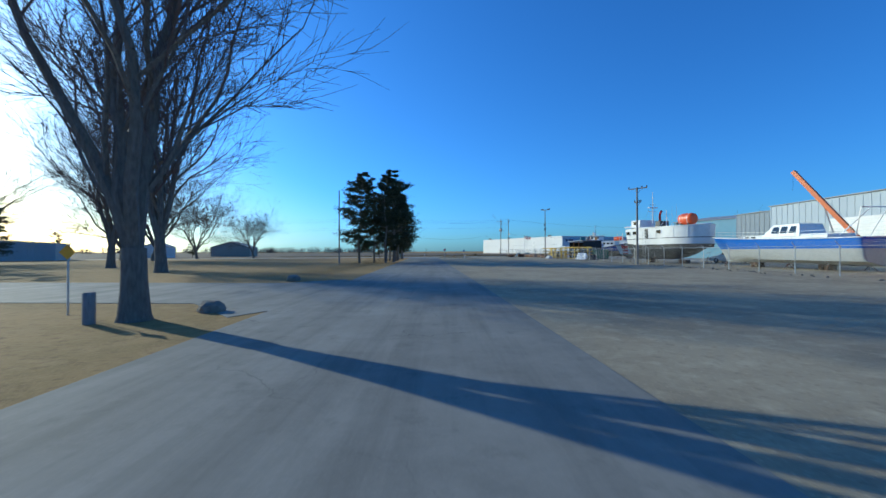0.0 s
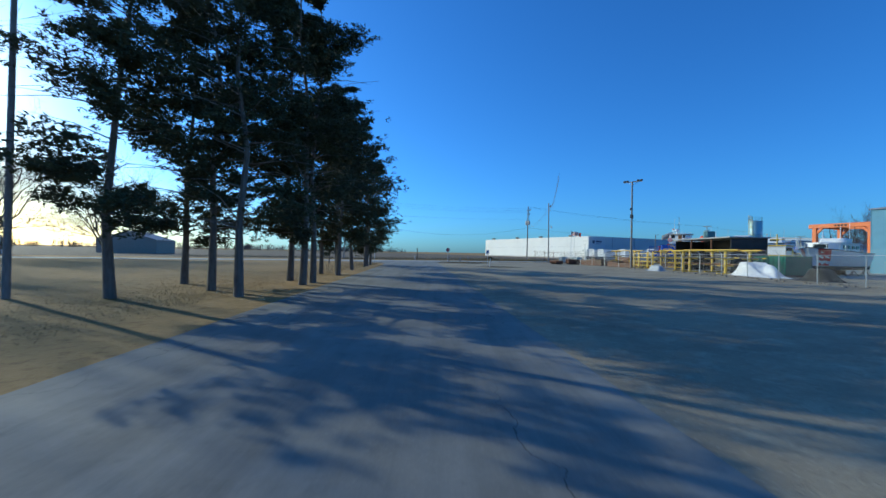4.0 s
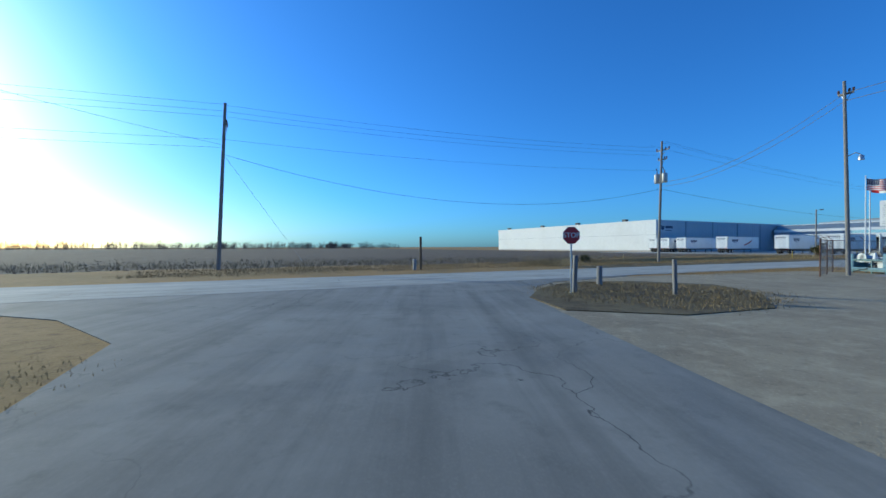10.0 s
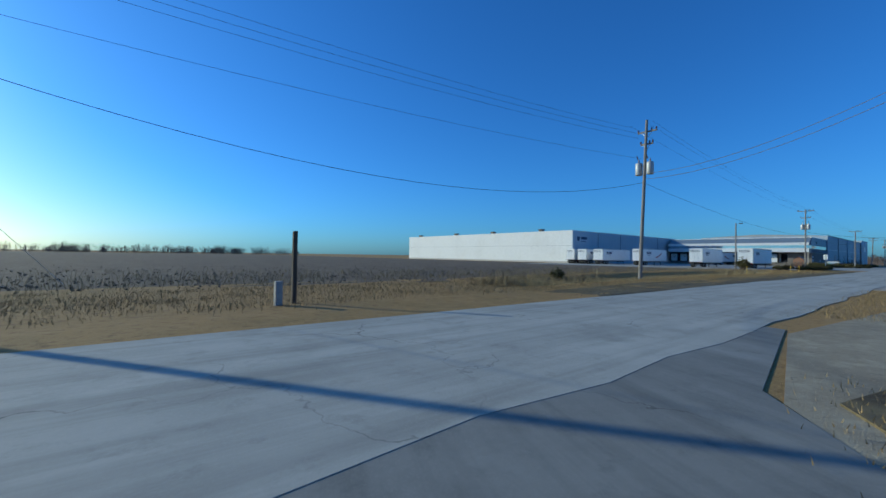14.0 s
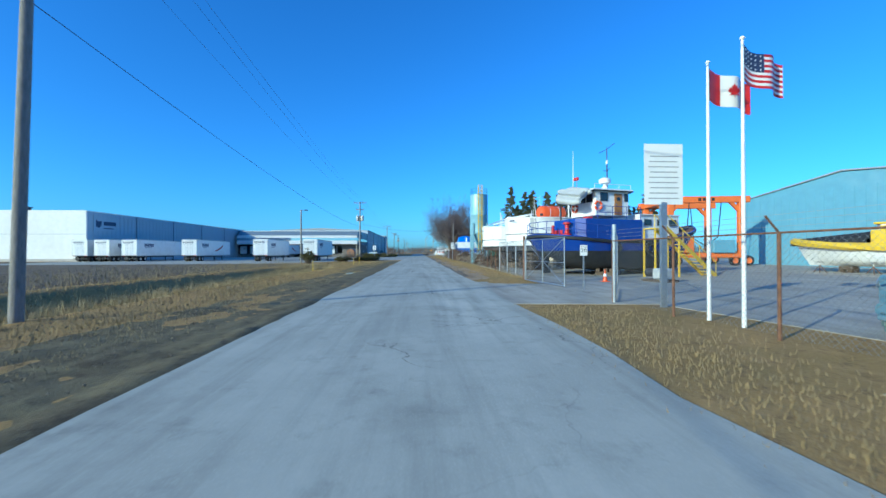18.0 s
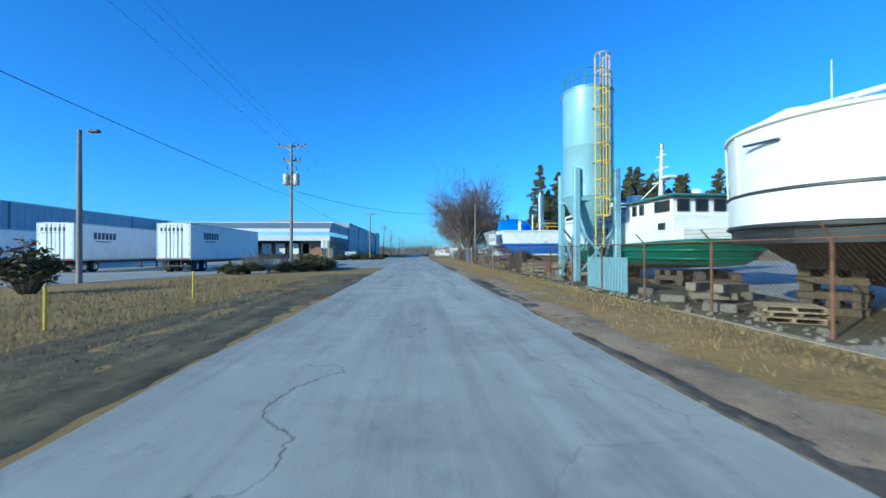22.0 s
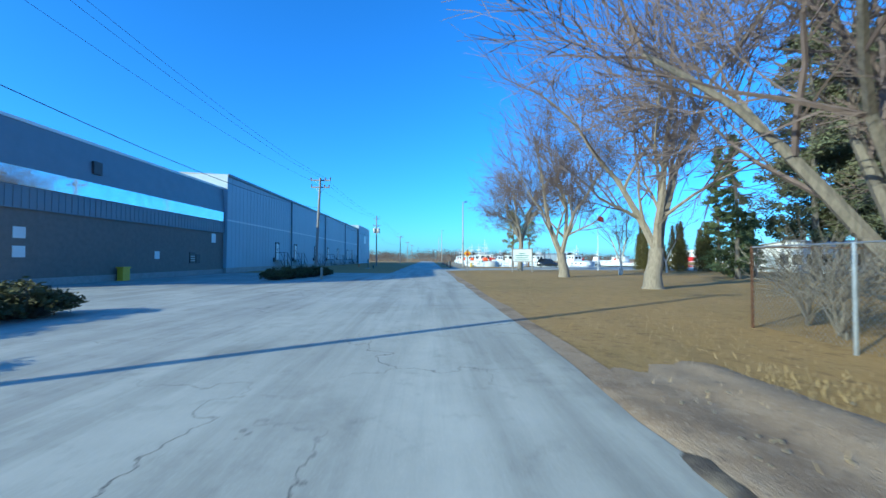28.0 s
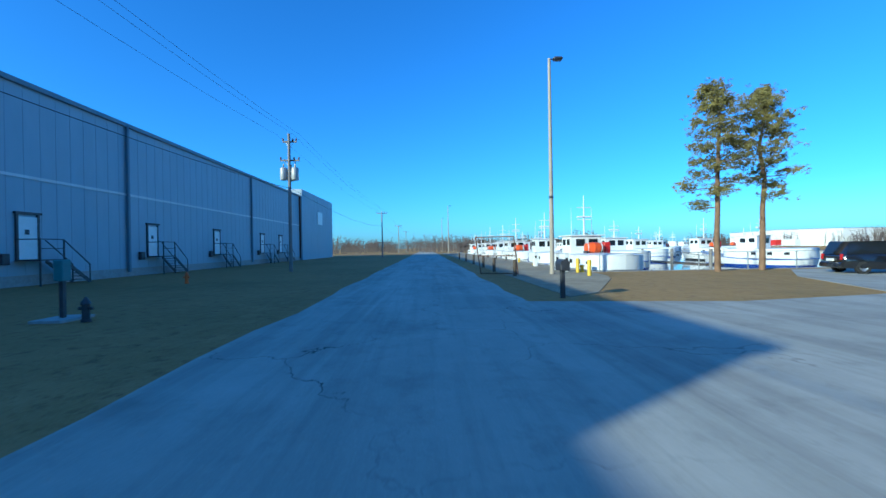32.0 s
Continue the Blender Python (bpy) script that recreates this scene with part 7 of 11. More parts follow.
def lifebuoy(parent, m):
    prof, mb = [], Mesh()
    for k in range(13):
        w = 2 * math.pi * k / 12
        prof.append((0.3 + 0.075 * math.cos(w), 0.075 * math.sin(w)))
    ob = part("lifebuoy", mb.lathe(prof, 20, m, close=False), M["orange"], parent, "orange lifebuoy with white bands", smooth=True)
    for k in range(4):
        b = Mesh()
        vs, fs = [], []
        for i in range(3):
            a = radians(90 * k - 9 + 9 * i)
            for q in range(9):
                w = 2 * math.pi * q / 8
                rr = 0.3 + 0.08 * math.cos(w)
                vs.append(m @ Vector((rr * math.cos(a), rr * math.sin(a), 0.08 * math.sin(w))))
        for i in range(2):
            for q in range(8):
                fs.append((i * 9 + q, i * 9 + q + 1, i * 9 + 10 + q, i * 9 + 9 + q))
        part("band", b.add(vs, fs), M["white"], ob)


def name_bars(parent, x, y, z, width, m, rows=2, mat="lettering"):
    """Unread writing as plain bars in the local x-z plane of m."""
    rnd = random.Random(int(width * 100))
    for r in range(rows):
        left = -width / 2 * (1 - 0.3 * r)
        h = 0.12 if r == 0 else 0.045
        while left < width / 2 * (1 - 0.3 * r) - 0.1:
            w = rnd.uniform(0.1, 0.16) * (1 if r == 0 else 0.8)
            b = Mesh().box(x + left, y - 0.006, z - r * 0.24, x + left + w, y + 0.006, z - r * 0.24 + h, m=m)
            part("writing_bar", b, M[mat], parent)
            left += w + 0.05


# The blue tug, stern to the road.
def tug():
    t = thing("tugboat", at(20.4, -8.3, 0, -75), "blue tug with black bottom and white wheelhouse, propped on timber", "boat")
    h = Hull(15.2, 3.3, keel=0.25, sheer=(2.95, 2.55, 3.9), power=(0.22, 0.1, 0.5), round_stern=0.17, entry=0.6, back=1.5, rake=1.5, rise=0.7)
    part("hull_bottom", h.band(0.25, 1.75, 6), M["black_hull"], t, "black bottom paint", smooth=True)
    part("topside", h.band(1.75, lambda s: h.top(s) - 0.16, 4), M["blue_hull"], t, "blue painted topside", smooth=True)
    part("fender_strake", h.line(lambda s: h.top(s) - 0.12, 0.13, 0.05), M["black_hull"], t, "black rubbing strake", smooth=True)
    part("bulwark_cap", h.line(lambda s: h.top(s) - 0.01, 0.05), M["blue_hull"], t, smooth=True)
    part("deck", h.lid(lambda s: h.top(s) - 0.06, 0.05), M["rust"], t, "red-brown deck")
    part("rudder", Mesh().box(0.75, -0.05, 0.1, 1.35, 0.05, 1.7, cut=0.02), M["black_hull"], t)
    propeller(t, pose(1.15, -0.55, 0.85, 0, -90, 0))
    # low blue deckhouse
    part("deckhouse", Mesh().prism([(3.1, -1.9), (8.3, -1.8), (8.3, 1.8), (3.1, 1.9), (2.6, 1.3), (2.6, -1.3)], 2.45, 4.1), M["blue_hull"], t, "blue lower deckhouse")
    part("trunk_cabin", Mesh().prism([(8.3, -1.55), (12.4, -1.4), (12.4, 1.4), (8.3, 1.55)], 2.5, 4.5), M["white"], t, "white forward cabin")
    part("trunk_roof", Mesh().prism([(8.3, -1.7), (12.5, -1.5), (12.5, 1.5), (8.3, 1.7)], 4.5, 4.58), M["white"], t)
    for x in (8.8, 10.1, 11.3):
        window(t, x, -1.58, 3.75, x + 0.6, -1.5, 4.15)
    # wheelhouse, one deck up
    below = {o.name for o in t.children}
    part("wheelhouse", Mesh().prism([(4.3, -1.45), (7.3, -1.45), (7.7, -0.8), (7.7, 0.8), (7.3, 1.45), (4.3, 1.45)], 3.3, 5.15), M["white"], t, "white steel wheelhouse")
    part("wheelhouse_roof", Mesh().prism([(3.9, -1.75), (7.5, -1.75), (8.0, -0.9), (8.0, 0.9), (7.5, 1.75), (3.9, 1.75)], 5.15, 5.25), M["white"], t)
    part("roof_edge", Mesh().prism([(3.87, -1.78), (7.52, -1.78), (8.03, -0.92), (8.03, 0.92), (7.52, 1.78), (3.87, 1.78)], 5.1, 5.15), M["steel_dark"], t, "dark roof edge")
    d = bx("door", t, "door_brown", 6.0, -1.5, 3.35, 6.7, -1.44, 4.95, label="varnished wooden door with an oval light")
    part("door_light", Mesh().lathe([(0.01, -0.02), (0.16, -0.02), (0.16, 0.02), (0.01, 0.02)], 14, pose(6.35, -1.5, 4.55, 90, 0, 0)), M["dark_glass"], d)
    bx("door_handle", d, "chrome", 6.06, -1.54, 4.1, 6.16, -1.5, 4.14, 0.004)
    window(t, 4.75, -1.49, 4.4, 5.35, -1.44, 4.95)
    window(t, 6.95, -1.49, 4.4, 7.25, -1.44, 4.95)
    for y in (-1.1, -0.3, 0.5):
        window(t, 4.26, y, 4.35, 4.31, y + 0.6, 4.95)
    lifebuoy(t, pose(4.5, -1.52, 4.0, 90, 0, 0))
    lifebuoy(t, pose(4.22, 0.9, 4.0, 0, 90, 0))
    # red panel and vent between house and stern
    for o in t.children:
        if o.name not in below:
            o.location.z += 1.1
    bx("red_locker", t, "red", 3.85, -1.2, 3.55, 4.25, -0.6, 4.3)
    cap = Mesh().lathe([(0.34, 0), (0.34, 0.06), (0.16, 0.14), (0.14, 0.75), (0.3, 0.82), (0.3, 0.92), (0.1, 1.0)], 14, pose(2.2, -0.9, 2.9))
    part("capstan", cap, M["red"], t, "red painted capstan", smooth=True)
    tb("bitt", t, "red", [(2.0, 0.6, 2.85), (2.0, 0.6, 3.7)], 0.12, 10)
    bx("name_board", t, "red", 2.55, 0.2, 3.0, 2.6, 1.4, 3.35, label="red name board with plain bars")
    tb("exhaust_stub", t, "steel_dark", [(3.2, 1.3, 4.0), (3.2, 1.3, 5.3), (2.9, 1.4, 5.8)], 0.07, 8)
    # grey inflatable carried on the roof edge
    below = {o.name for o in t.children}
    mb = Mesh()
    for s in (-1, 1):
        mb.tube([(0, s * 0.55, 0.0), (0.5, s * 0.62, 0), (2.6, s * 0.62, 0.02), (3.2, s * 0.4, 0.12), (3.55, 0, 0.2)], [0.1, 0.26, 0.27, 0.26, 0.24], 10)
    mb.prism([(0.2, -0.6), (2.9, -0.6), (3.3, 0), (2.9, 0.6), (0.2, 0.6)], -0.2, 0.05)
    mb.prism([(0.1, -0.25), (3.0, -0.25), (3.4, 0), (3.0, 0.25), (0.1, 0.25)], -0.42, -0.2)
    din = mb.data("dinghy", M["inflatable"], True)
    din.transform(pose(3.3, -0.2, 4.55, 12, 0, 90) @ pose(-1.4, 0, 0, 125, -11, 0))
    ob = link("dinghy", din, t, "grey inflatable dinghy lashed to the roof")
    # mast, radar and lights on the roof
    part("radar_base", Mesh().lathe([(0.22, 5.25), (0.22, 5.5), (0.12, 5.52), (0.12, 5.75)], 12, pose(5.6, -0.9, 0)), M["white"], t)
    part("radar_dome", Mesh().lathe([(0.1, 5.75), (0.4, 5.78), (0.45, 5.95), (0.42, 6.1), (0.2, 6.22), (0.02, 6.25)], 18, pose(5.6, -0.9, 0)), M["white"], t, smooth=True)
    mast = tb("mast", t, "steel_dark", [(5.9, -0.8, 5.25), (5.9, -0.8, 8.6)], [0.06, 0.03], 8)
    tb("spreader", mast, "steel_dark", [(5.9, -1.6, 8.7), (5.9, -0.8, 8.45), (5.9, 0.1, 8.35)], 0.025, 5)
    tb("spreader", mast, "steel_dark", [(5.9, -1.1, 6.9), (5.9, -0.8, 6.75), (5.9, -0.4, 6.9)], 0.025, 5)
    bx("mast_lamp", mast, "white", 5.83, -0.87, 7.3, 5.97, -0.73, 7.6, 0.03)
    for x, y, hh, m in ((4.3, 1.2, 3.4, "white"), (4.2, 0.6, 1.3, "steel"), (4.4, 0.9, 1.0, "steel")):
        tb("antenna", t, m, [(x, y, 5.25), (x, y, 5.25 + hh)], [0.04, 0.02], 6)
    for y in (0.6, 0.9):
        part("signal_lamp", Mesh().lathe([(0.1, 0), (0.12, 0.05), (0.12, 0.22), (0.05, 0.26)], 10, pose(4.25, y, 6.2)), M["red"], t)
    railing(t, [(4.1, -1.6, 5.25), (7.4, -1.6, 5.25)], 0.35, "white", 1, 0.018, 1.1)
    railing(t, [(4.1, 1.6, 5.25), (7.4, 1.6, 5.25)], 0.35, "white", 1, 0.018, 1.1)
    for o in t.children:
        if o.name not in below:
            o.location.z += 1.1
    # blue rails round the stern and the house
    pts = [h.at(s, h.top(s), -1, -0.12) for s in (0.3, 0.2, 0.1, 0.045, 0.012)] + [h.at(s, h.top(s), 1, -0.12) for s in (0.012, 0.045, 0.1, 0.2, 0.3)]
    railing(t, pts, 0.95, "blue_hull", 2, 0.025, 1.4)
    railing(t, [(4.2, -1.8, 4.1), (8.2, -1.75, 4.1)], 0.95, "blue_hull", 2, 0.022, 1.2)
    for k, (x, y) in enumerate(((2.0, 2.6), (4.5, 3.3), (7.5, 3.3))):
        ob = Mesh().lathe([(0.26, -0.1), (0.42, -0.1), (0.46, 0), (0.42, 0.1), (0.26, 0.1), (0.26, -0.1)], 16, pose(x, -y - 0.06, 1.9, 90, 0, 0), close=False)
        if k:
            part("tyre_fender", ob, M["tire"], t, smooth=True)


tug()


def fish_tug(name, m, L, half, low, mid, top, raft_at, label, bottom, a_frame=False, pilot=(10.5, 13.0), group="white fishing tugs ashore", raft_size=(0.75, 2.2)):
    """A white turtle-decked fishing tug seen from its rounded stern."""
    t = thing(name, m, label, "boat", group)
    h = Hull(L, half, keel=0.55, sheer=(top, top, top + 0.5), power=(0.05, 0.04, 0.35), round_stern=0.24, entry=0.62, back=0.22, rake=0.8, rise=0.0)
    hb = Hull(L - 0.5, half - 0.25, keel=0.5, sheer=(low + 0.05, low + 0.05, low + 0.4), power=(0.35, 0.2, 0.5), round_stern=0.22, entry=0.6, back=2.2, rake=1.5, rise=1.2)
    hb_m = hb.band(0.5, lambda s: hb.top(s), 6)
    for i, p in enumerate(hb_m.v):
        hb_m.v[i] = (p[0] + 0.3, p[1], p[2])
    part("hull_bottom", hb_m, M[bottom], t, smooth=True)
    part("counter", h.band(low - 0.42, low, 2, out=-0.05), M["black_hull"], t, "black rubbing band", smooth=True)
    part("topside", h.band(low, mid, 3, out=0.02), M["white"], t, "white painted topside", smooth=True)
    part("house_side", h.band(mid, top - 0.05, 4, out=-0.04), M["white"], t, "white steel turtle-deck wall", smooth=True)
    part("rubbing_strake", h.line(mid, 0.045, 0.02), M["steel_dark"], t, smooth=True)
    part("lower_strake", h.line(low, 0.07, 0.03), M["black_hull"], t, smooth=True)
    part("turtle_deck", h.lid(lambda s: h.top(s) - 0.06, -0.03, 0.18), M["white"], t, "white cambered roof", smooth=True)
    part("roof_edge", h.line(lambda s: h.top(s) - 0.06, 0.06, 0.0), M["white"], t, smooth=True)
    part("bottom_cover", h.lid(low - 0.42, 0.06), M["black_hull"], t)
    # plate seams on the rounded wall
    for s in (0.03, 0.09, 0.2, 0.4):
        for side in (-1, 1):
            a, b = h.at(s, mid, side), h.at(s, top - 0.1, side)
            part("seam", Mesh().bar(a, b, 0.03, 0.03), M["white"], t)
    raft(t, pose(*raft_at, 0, 0, 90 if a_frame else 0), *raft_size)
    for x, y, hh in ((4.5, 1.4, 2.6), (6.5, -1.2, 3.2), (9.0, 0.8, 3.0)):
        antenna(t, x, y, top, hh)
    mast = tb("mast", t, "white", [(7.0, 0, top), (7.0, 0, top + 2.4)], [0.07, 0.04], 8)
    tb("spreader", mast, "white", [(7.0, -0.6, top + 1.8), (7.0, 0.6, top + 1.8)], 0.03, 6)
    for y in (-0.5, 0.5):
        tb("stay", mast, "white", [(7.0, y * 2.2, top), (7.0, 0, top + 1.5)], 0.02, 5)
    bx("flood_lamp", t, "steel_dark", 2.0, -half + 0.5, top + 0.05, 2.2, -half + 0.75, top + 0.28, 0.02)
    bx("flood_lamp", t, "steel_dark", 3.0, half - 0.8, top + 0.05, 3.2, half - 0.55, top + 0.28, 0.02)
    # pilot house farther forward
    part("pilot_house", Mesh().box(pilot[0], -1.3, top, pilot[1], 1.3, top + 1.25, cut=0.08), M["white"], t)
    for y in (-1.32, 1.27):
        window(t, pilot[0] + 0.5, y, top + 0.6, pilot[1] - 0.6, y + 0.05, top + 1.0)
    return t, h


lady, lady_hull = fish_tug("fishing_tug", at(29.6, -8.4, 0, -74), 15.5, 3.15, 2.2, 3.35, 4.95, (5.4, 0.7, 5.0),
                           "white turtle-deck fishing tug with dark bottom, blocked up", "black_hull", raft_size=(0.68, 3.0))
name_bars(lady, 1.0, -0.1, 4.55, 1.0, pose(0, 0, 0, 0, 0, -90), 1)
part("grey_plate", lady_hull.band(3.4, 4.8, 2, out=-0.025, start=0.05, end=0.12), M["inflatable"], lady, "grey unpainted wall plate", smooth=True)
tb("whip_mast", lady, "white", [(4.4, 1.9, 5.0), (4.2, 2.1, 7.4), (4.3, 1.2, 7.3)], [0.035, 0.025, 0.012], 6)
white_two, two_hull = fish_tug("fishing_tug", at(42.0, -8.1, 0, -74), 15.0, 3.05, 2.3, 3.15, 4.85, (8.6, 0.6, 4.9),
                               "white fishing tug with brown bottom and a white roof gantry", "brown_hull", a_frame=True)
bx("writing_bar", white_two, "lettering", -0.02, 0.2, 4.3, 0.06, 1.0, 4.35, 0.003)
for y in (-3.12, 3.12):
    tb("gantry_leg", white_two, "white", [(4.9, y, 2.5), (4.9, y, 6.3)], 0.1, 8)
    tb("gantry_beam", white_two, "white", [(4.9, y, 6.3), (0.9, y * 0.25, 5.1)], 0.07, 8)
    tb("gantry_beam", white_two, "white", [(4.9, y, 5.8), (1.6, y * 0.32, 5.0)], 0.05, 8)
    tb("gantry_brace", white_two, "white", [(4.9, y, 6.2), (7.4, y * 0.95, 4.85)], 0.06, 6)
    for k in (0.25, 0.5, 0.75):
        tb("gantry_web", white_two, "white", [(4.9 - 4.0 * k, y * (1 - 0.75 * k), 6.3 - 1.2 * k), (4.9 - 3.5 * k, y * (1 - 0.7 * k), 5.85 - 0.85 * k)], 0.035, 6)
tb("gantry_cross", white_two, "white", [(4.9, -3.12, 6.3), (4.9, 3.12, 6.3)], 0.08, 8)
window(white_two, 6.4, -3.06, 3.95, 7.4, -2.99, 4.45)
for u, v, r in ((27.6, -10.4, 8), (31.6, -10.9, 8), (31, -15, 3), (40.2, -10.4, 8), (43.6, -11.0, 8), (43.4, -16, 3), (19.4, -13.4, 2), (24, -18, 2), (35.6, -9.0, 4), (46.4, -9.8, 4)):
    block_pile(at(u, v, 0.0, u * 7), r, "stacked weathered timbers propping a hull", seed=int(u * 3), height=0.2 if r > 4 else 0.24)


# The green and white boat, side to the road.
def green_boat():
    m = at(50.0, -13.6, 0, 0)
    t = thing("green_workboat", m, "green and white workboat with a slatted white house", "boat")
    h = Hull(19.4, 2.6, keel=0.7, sheer=(2.15, 2.1, 2.75), power=(0.2, 0.14, 0.5), round_stern=0.1, transom=0.45, entry=0.66, back=0.7, rake=1.2, rise=0.5)
    part("hull_bottom", h.band(0.7, 1.05, 3), M["brown_hull"], t, smooth=True)
    part("topside", h.band(1.05, lambda s: h.top(s), 4), M["green_hull"], t, "green painted topside", smooth=True)
    part("fender_strake", h.line(lambda s: h.top(s), 0.09, 0.05), M["green_hull"], t, smooth=True)
    part("middle_strake", h.line(1.75, 0.06, 0.03), M["green_hull"], t, smooth=True)
    part("lower_strake", h.line(1.35, 0.06, 0.03), M["green_hull"], t, smooth=True)
    part("deck", h.lid(lambda s: h.top(s) - 0.02), M["steel_dark"], t)
    part("house", Mesh().box(1.0, -2.3, 2.05, 8.6, 2.3, 3.3, cut=0.05), M["white"], t, "white deckhouse")
    part("after_bulwark", Mesh().box(0.5, -2.2, 2.05, 1.0, 2.2, 2.75, cut=0.05), M["white"], t)
    bx("door", t, "steel", 5.6, 2.3, 2.12, 6.5, 2.35, 3.25, label="grey steel door")
    window(t, 1.6, 2.3, 2.75, 2.0, 2.36, 3.0)
    window(t, 7.3, 2.3, 2.75, 7.8, 2.36, 3.05)
    # wheelhouse aft, under a teal roof
    part("wheelhouse", Mesh().box(1.4, -1.9, 3.3, 5.2, 2.1, 4.25, cut=0.06), M["white"], t, "white wheelhouse")
    part("wheelhouse_roof", Mesh().box(1.0, -2.2, 4.25, 5.6, 2.4, 4.36, cut=0.03), M["silo_green"], t, "teal roof edge")
    for x in (1.55, 1.95, 2.35, 3.7, 4.4):
        window(t, x, 2.1, 3.62, x + 0.28, 2.16, 4.08)
    for y in (-1.4, -0.5, 0.4, 1.3):
        window(t, 1.34, y, 3.6, 1.4, y + 0.5, 4.08)
    bx("searchlight", t, "white", 1.6, 0.4, 4.36, 1.9, 0.8, 4.66, 0.06)
    mast = tb("mast", t, "white", [(4.6, 0.6, 4.36), (4.5, 0.6, 7.3)], [0.13, 0.07], 8)
    for z, w in ((5.5, 0.8), (6.2, 0.6), (6.9, 0.4)):
        tb("spreader", mast, "white", [(4.55 - w, 0.6, z), (4.55 + w, 0.6, z)], 0.04, 6)
    bx("radar", mast, "white", 3.6, 0.3, 5.55, 4.3, 0.9, 5.7, 0.04)
    bx("mast_lamp", mast, "steel", 4.4, 0.5, 7.3, 4.6, 0.7, 7.55, 0.03)
    for y in (-0.4, 1.5):
        tb("mast_stay", mast, "white", [(5.4, y, 4.36), (4.55, 0.6, 5.6)], 0.03, 6)
    part("funnel", Mesh().lathe([(0.45, 3.3), (0.45, 4.9), (0.4, 5.0), (0.1, 5.03)], 18, pose(6.7, 0.9, 0)), M["white"], t, "white round funnel", smooth=True)
    tb("exhaust_pipe", t, "black", [(6.55, 0.9, 4.95), (6.6, 0.9, 5.35), (6.95, 0.9, 5.7)], 0.09, 8, "black bent exhaust pipe")
    railing(t, [(5.3, 2.2, 3.3), (8.5, 2.2, 3.3)], 0.7, "white", 2, 0.025, 0.9)
    part("tarp_roll", Mesh().tube([(7.4, 1.3, 3.75), (8.3, 1.4, 4.0), (9.4, 1.3, 3.9)], [0.35, 0.5, 0.4], 10), M["inflatable"], t, "grey covered gear on deck", smooth=True)
    # raised slatted house forward
    part("slatted_house", Mesh().box(8.6, -2.3, 2.05, 14.6, 2.3, 3.95, cut=0.05), M["white"], t, "white slatted forward house")
    slat = Mesh().box(8.7, 2.3, 0, 14.5, 2.34, 0.085, cut=0.01).data("slat", M["white"])
    for k in range(17):
        link("slat", slat, t).location = (0, 0, 2.15 + k * 0.105)
    part("gunwale", Mesh().tube([(8.6, 2.38, 3.98), (11.5, 2.4, 3.93), (14.6, 2.38, 3.88)], 0.11, 8), M["white"], t, "white padded gunwale", smooth=True)
    part("heavy_rail", Mesh().tube([(8.6, 2.25, 4.55), (14.5, 2.25, 4.3)], 0.09, 8), M["white"], t)
    for x in (8.7, 10.6, 12.6, 14.4):
        tb("rail_post", t, "white", [(x, 2.25, 3.95), (x, 2.25, 4.5 - 0.04 * (x - 8.6))], 0.05, 6)
    part("winch_cover", Mesh().tube([(12.0, 1.0, 3.95), (12.05, 1.0, 5.1), (12.25, 1.05, 5.5)], [0.3, 0.24, 0.12], 9), M["black"], t, "black plastic cover")
    part("red_gear", Mesh().tube([(12.5, 1.15, 4.6), (12.6, 1.2, 5.0), (12.45, 1.15, 5.3)], [0.13, 0.11, 0.05], 8), M["red"], t, "red deck gear")
    bx("deck_box", t, "red", 9.8, 1.3, 3.95, 10.5, 1.9, 4.25)
    for x, y, w in ((10.9, 1.6, 0.5), (11.6, 1.2, 0.7), (13.4, 1.5, 0.55)):
        bx("deck_gear", t, "steel", x, y - 0.3, 3.95, x + w, y + 0.3, 4.4, 0.05, label="grey deck gear")
    antenna(t, 13.0, -1.2, 3.95, 4.0)
    # anchors and rope at the bow
    tb("bow_rail", t, "white", [h.at(0.8, h.top(0.8), 1, -0.1) + Vector((0, 0, 0.6)), h.at(0.97, h.top(0.97), 1, -0.1) + Vector((0, 0, 0.7))], 0.03, 6)
    for u, v in ((3, 0.9), (8, 0.9), (13, 0.9), (3, -1.2), (13, -1.2)):
        block_pile(m @ pose(u, v, 0, 0, 0, u * 11), 3, "stacked weathered timbers propping a hull", seed=int(u + 60))


green_boat()


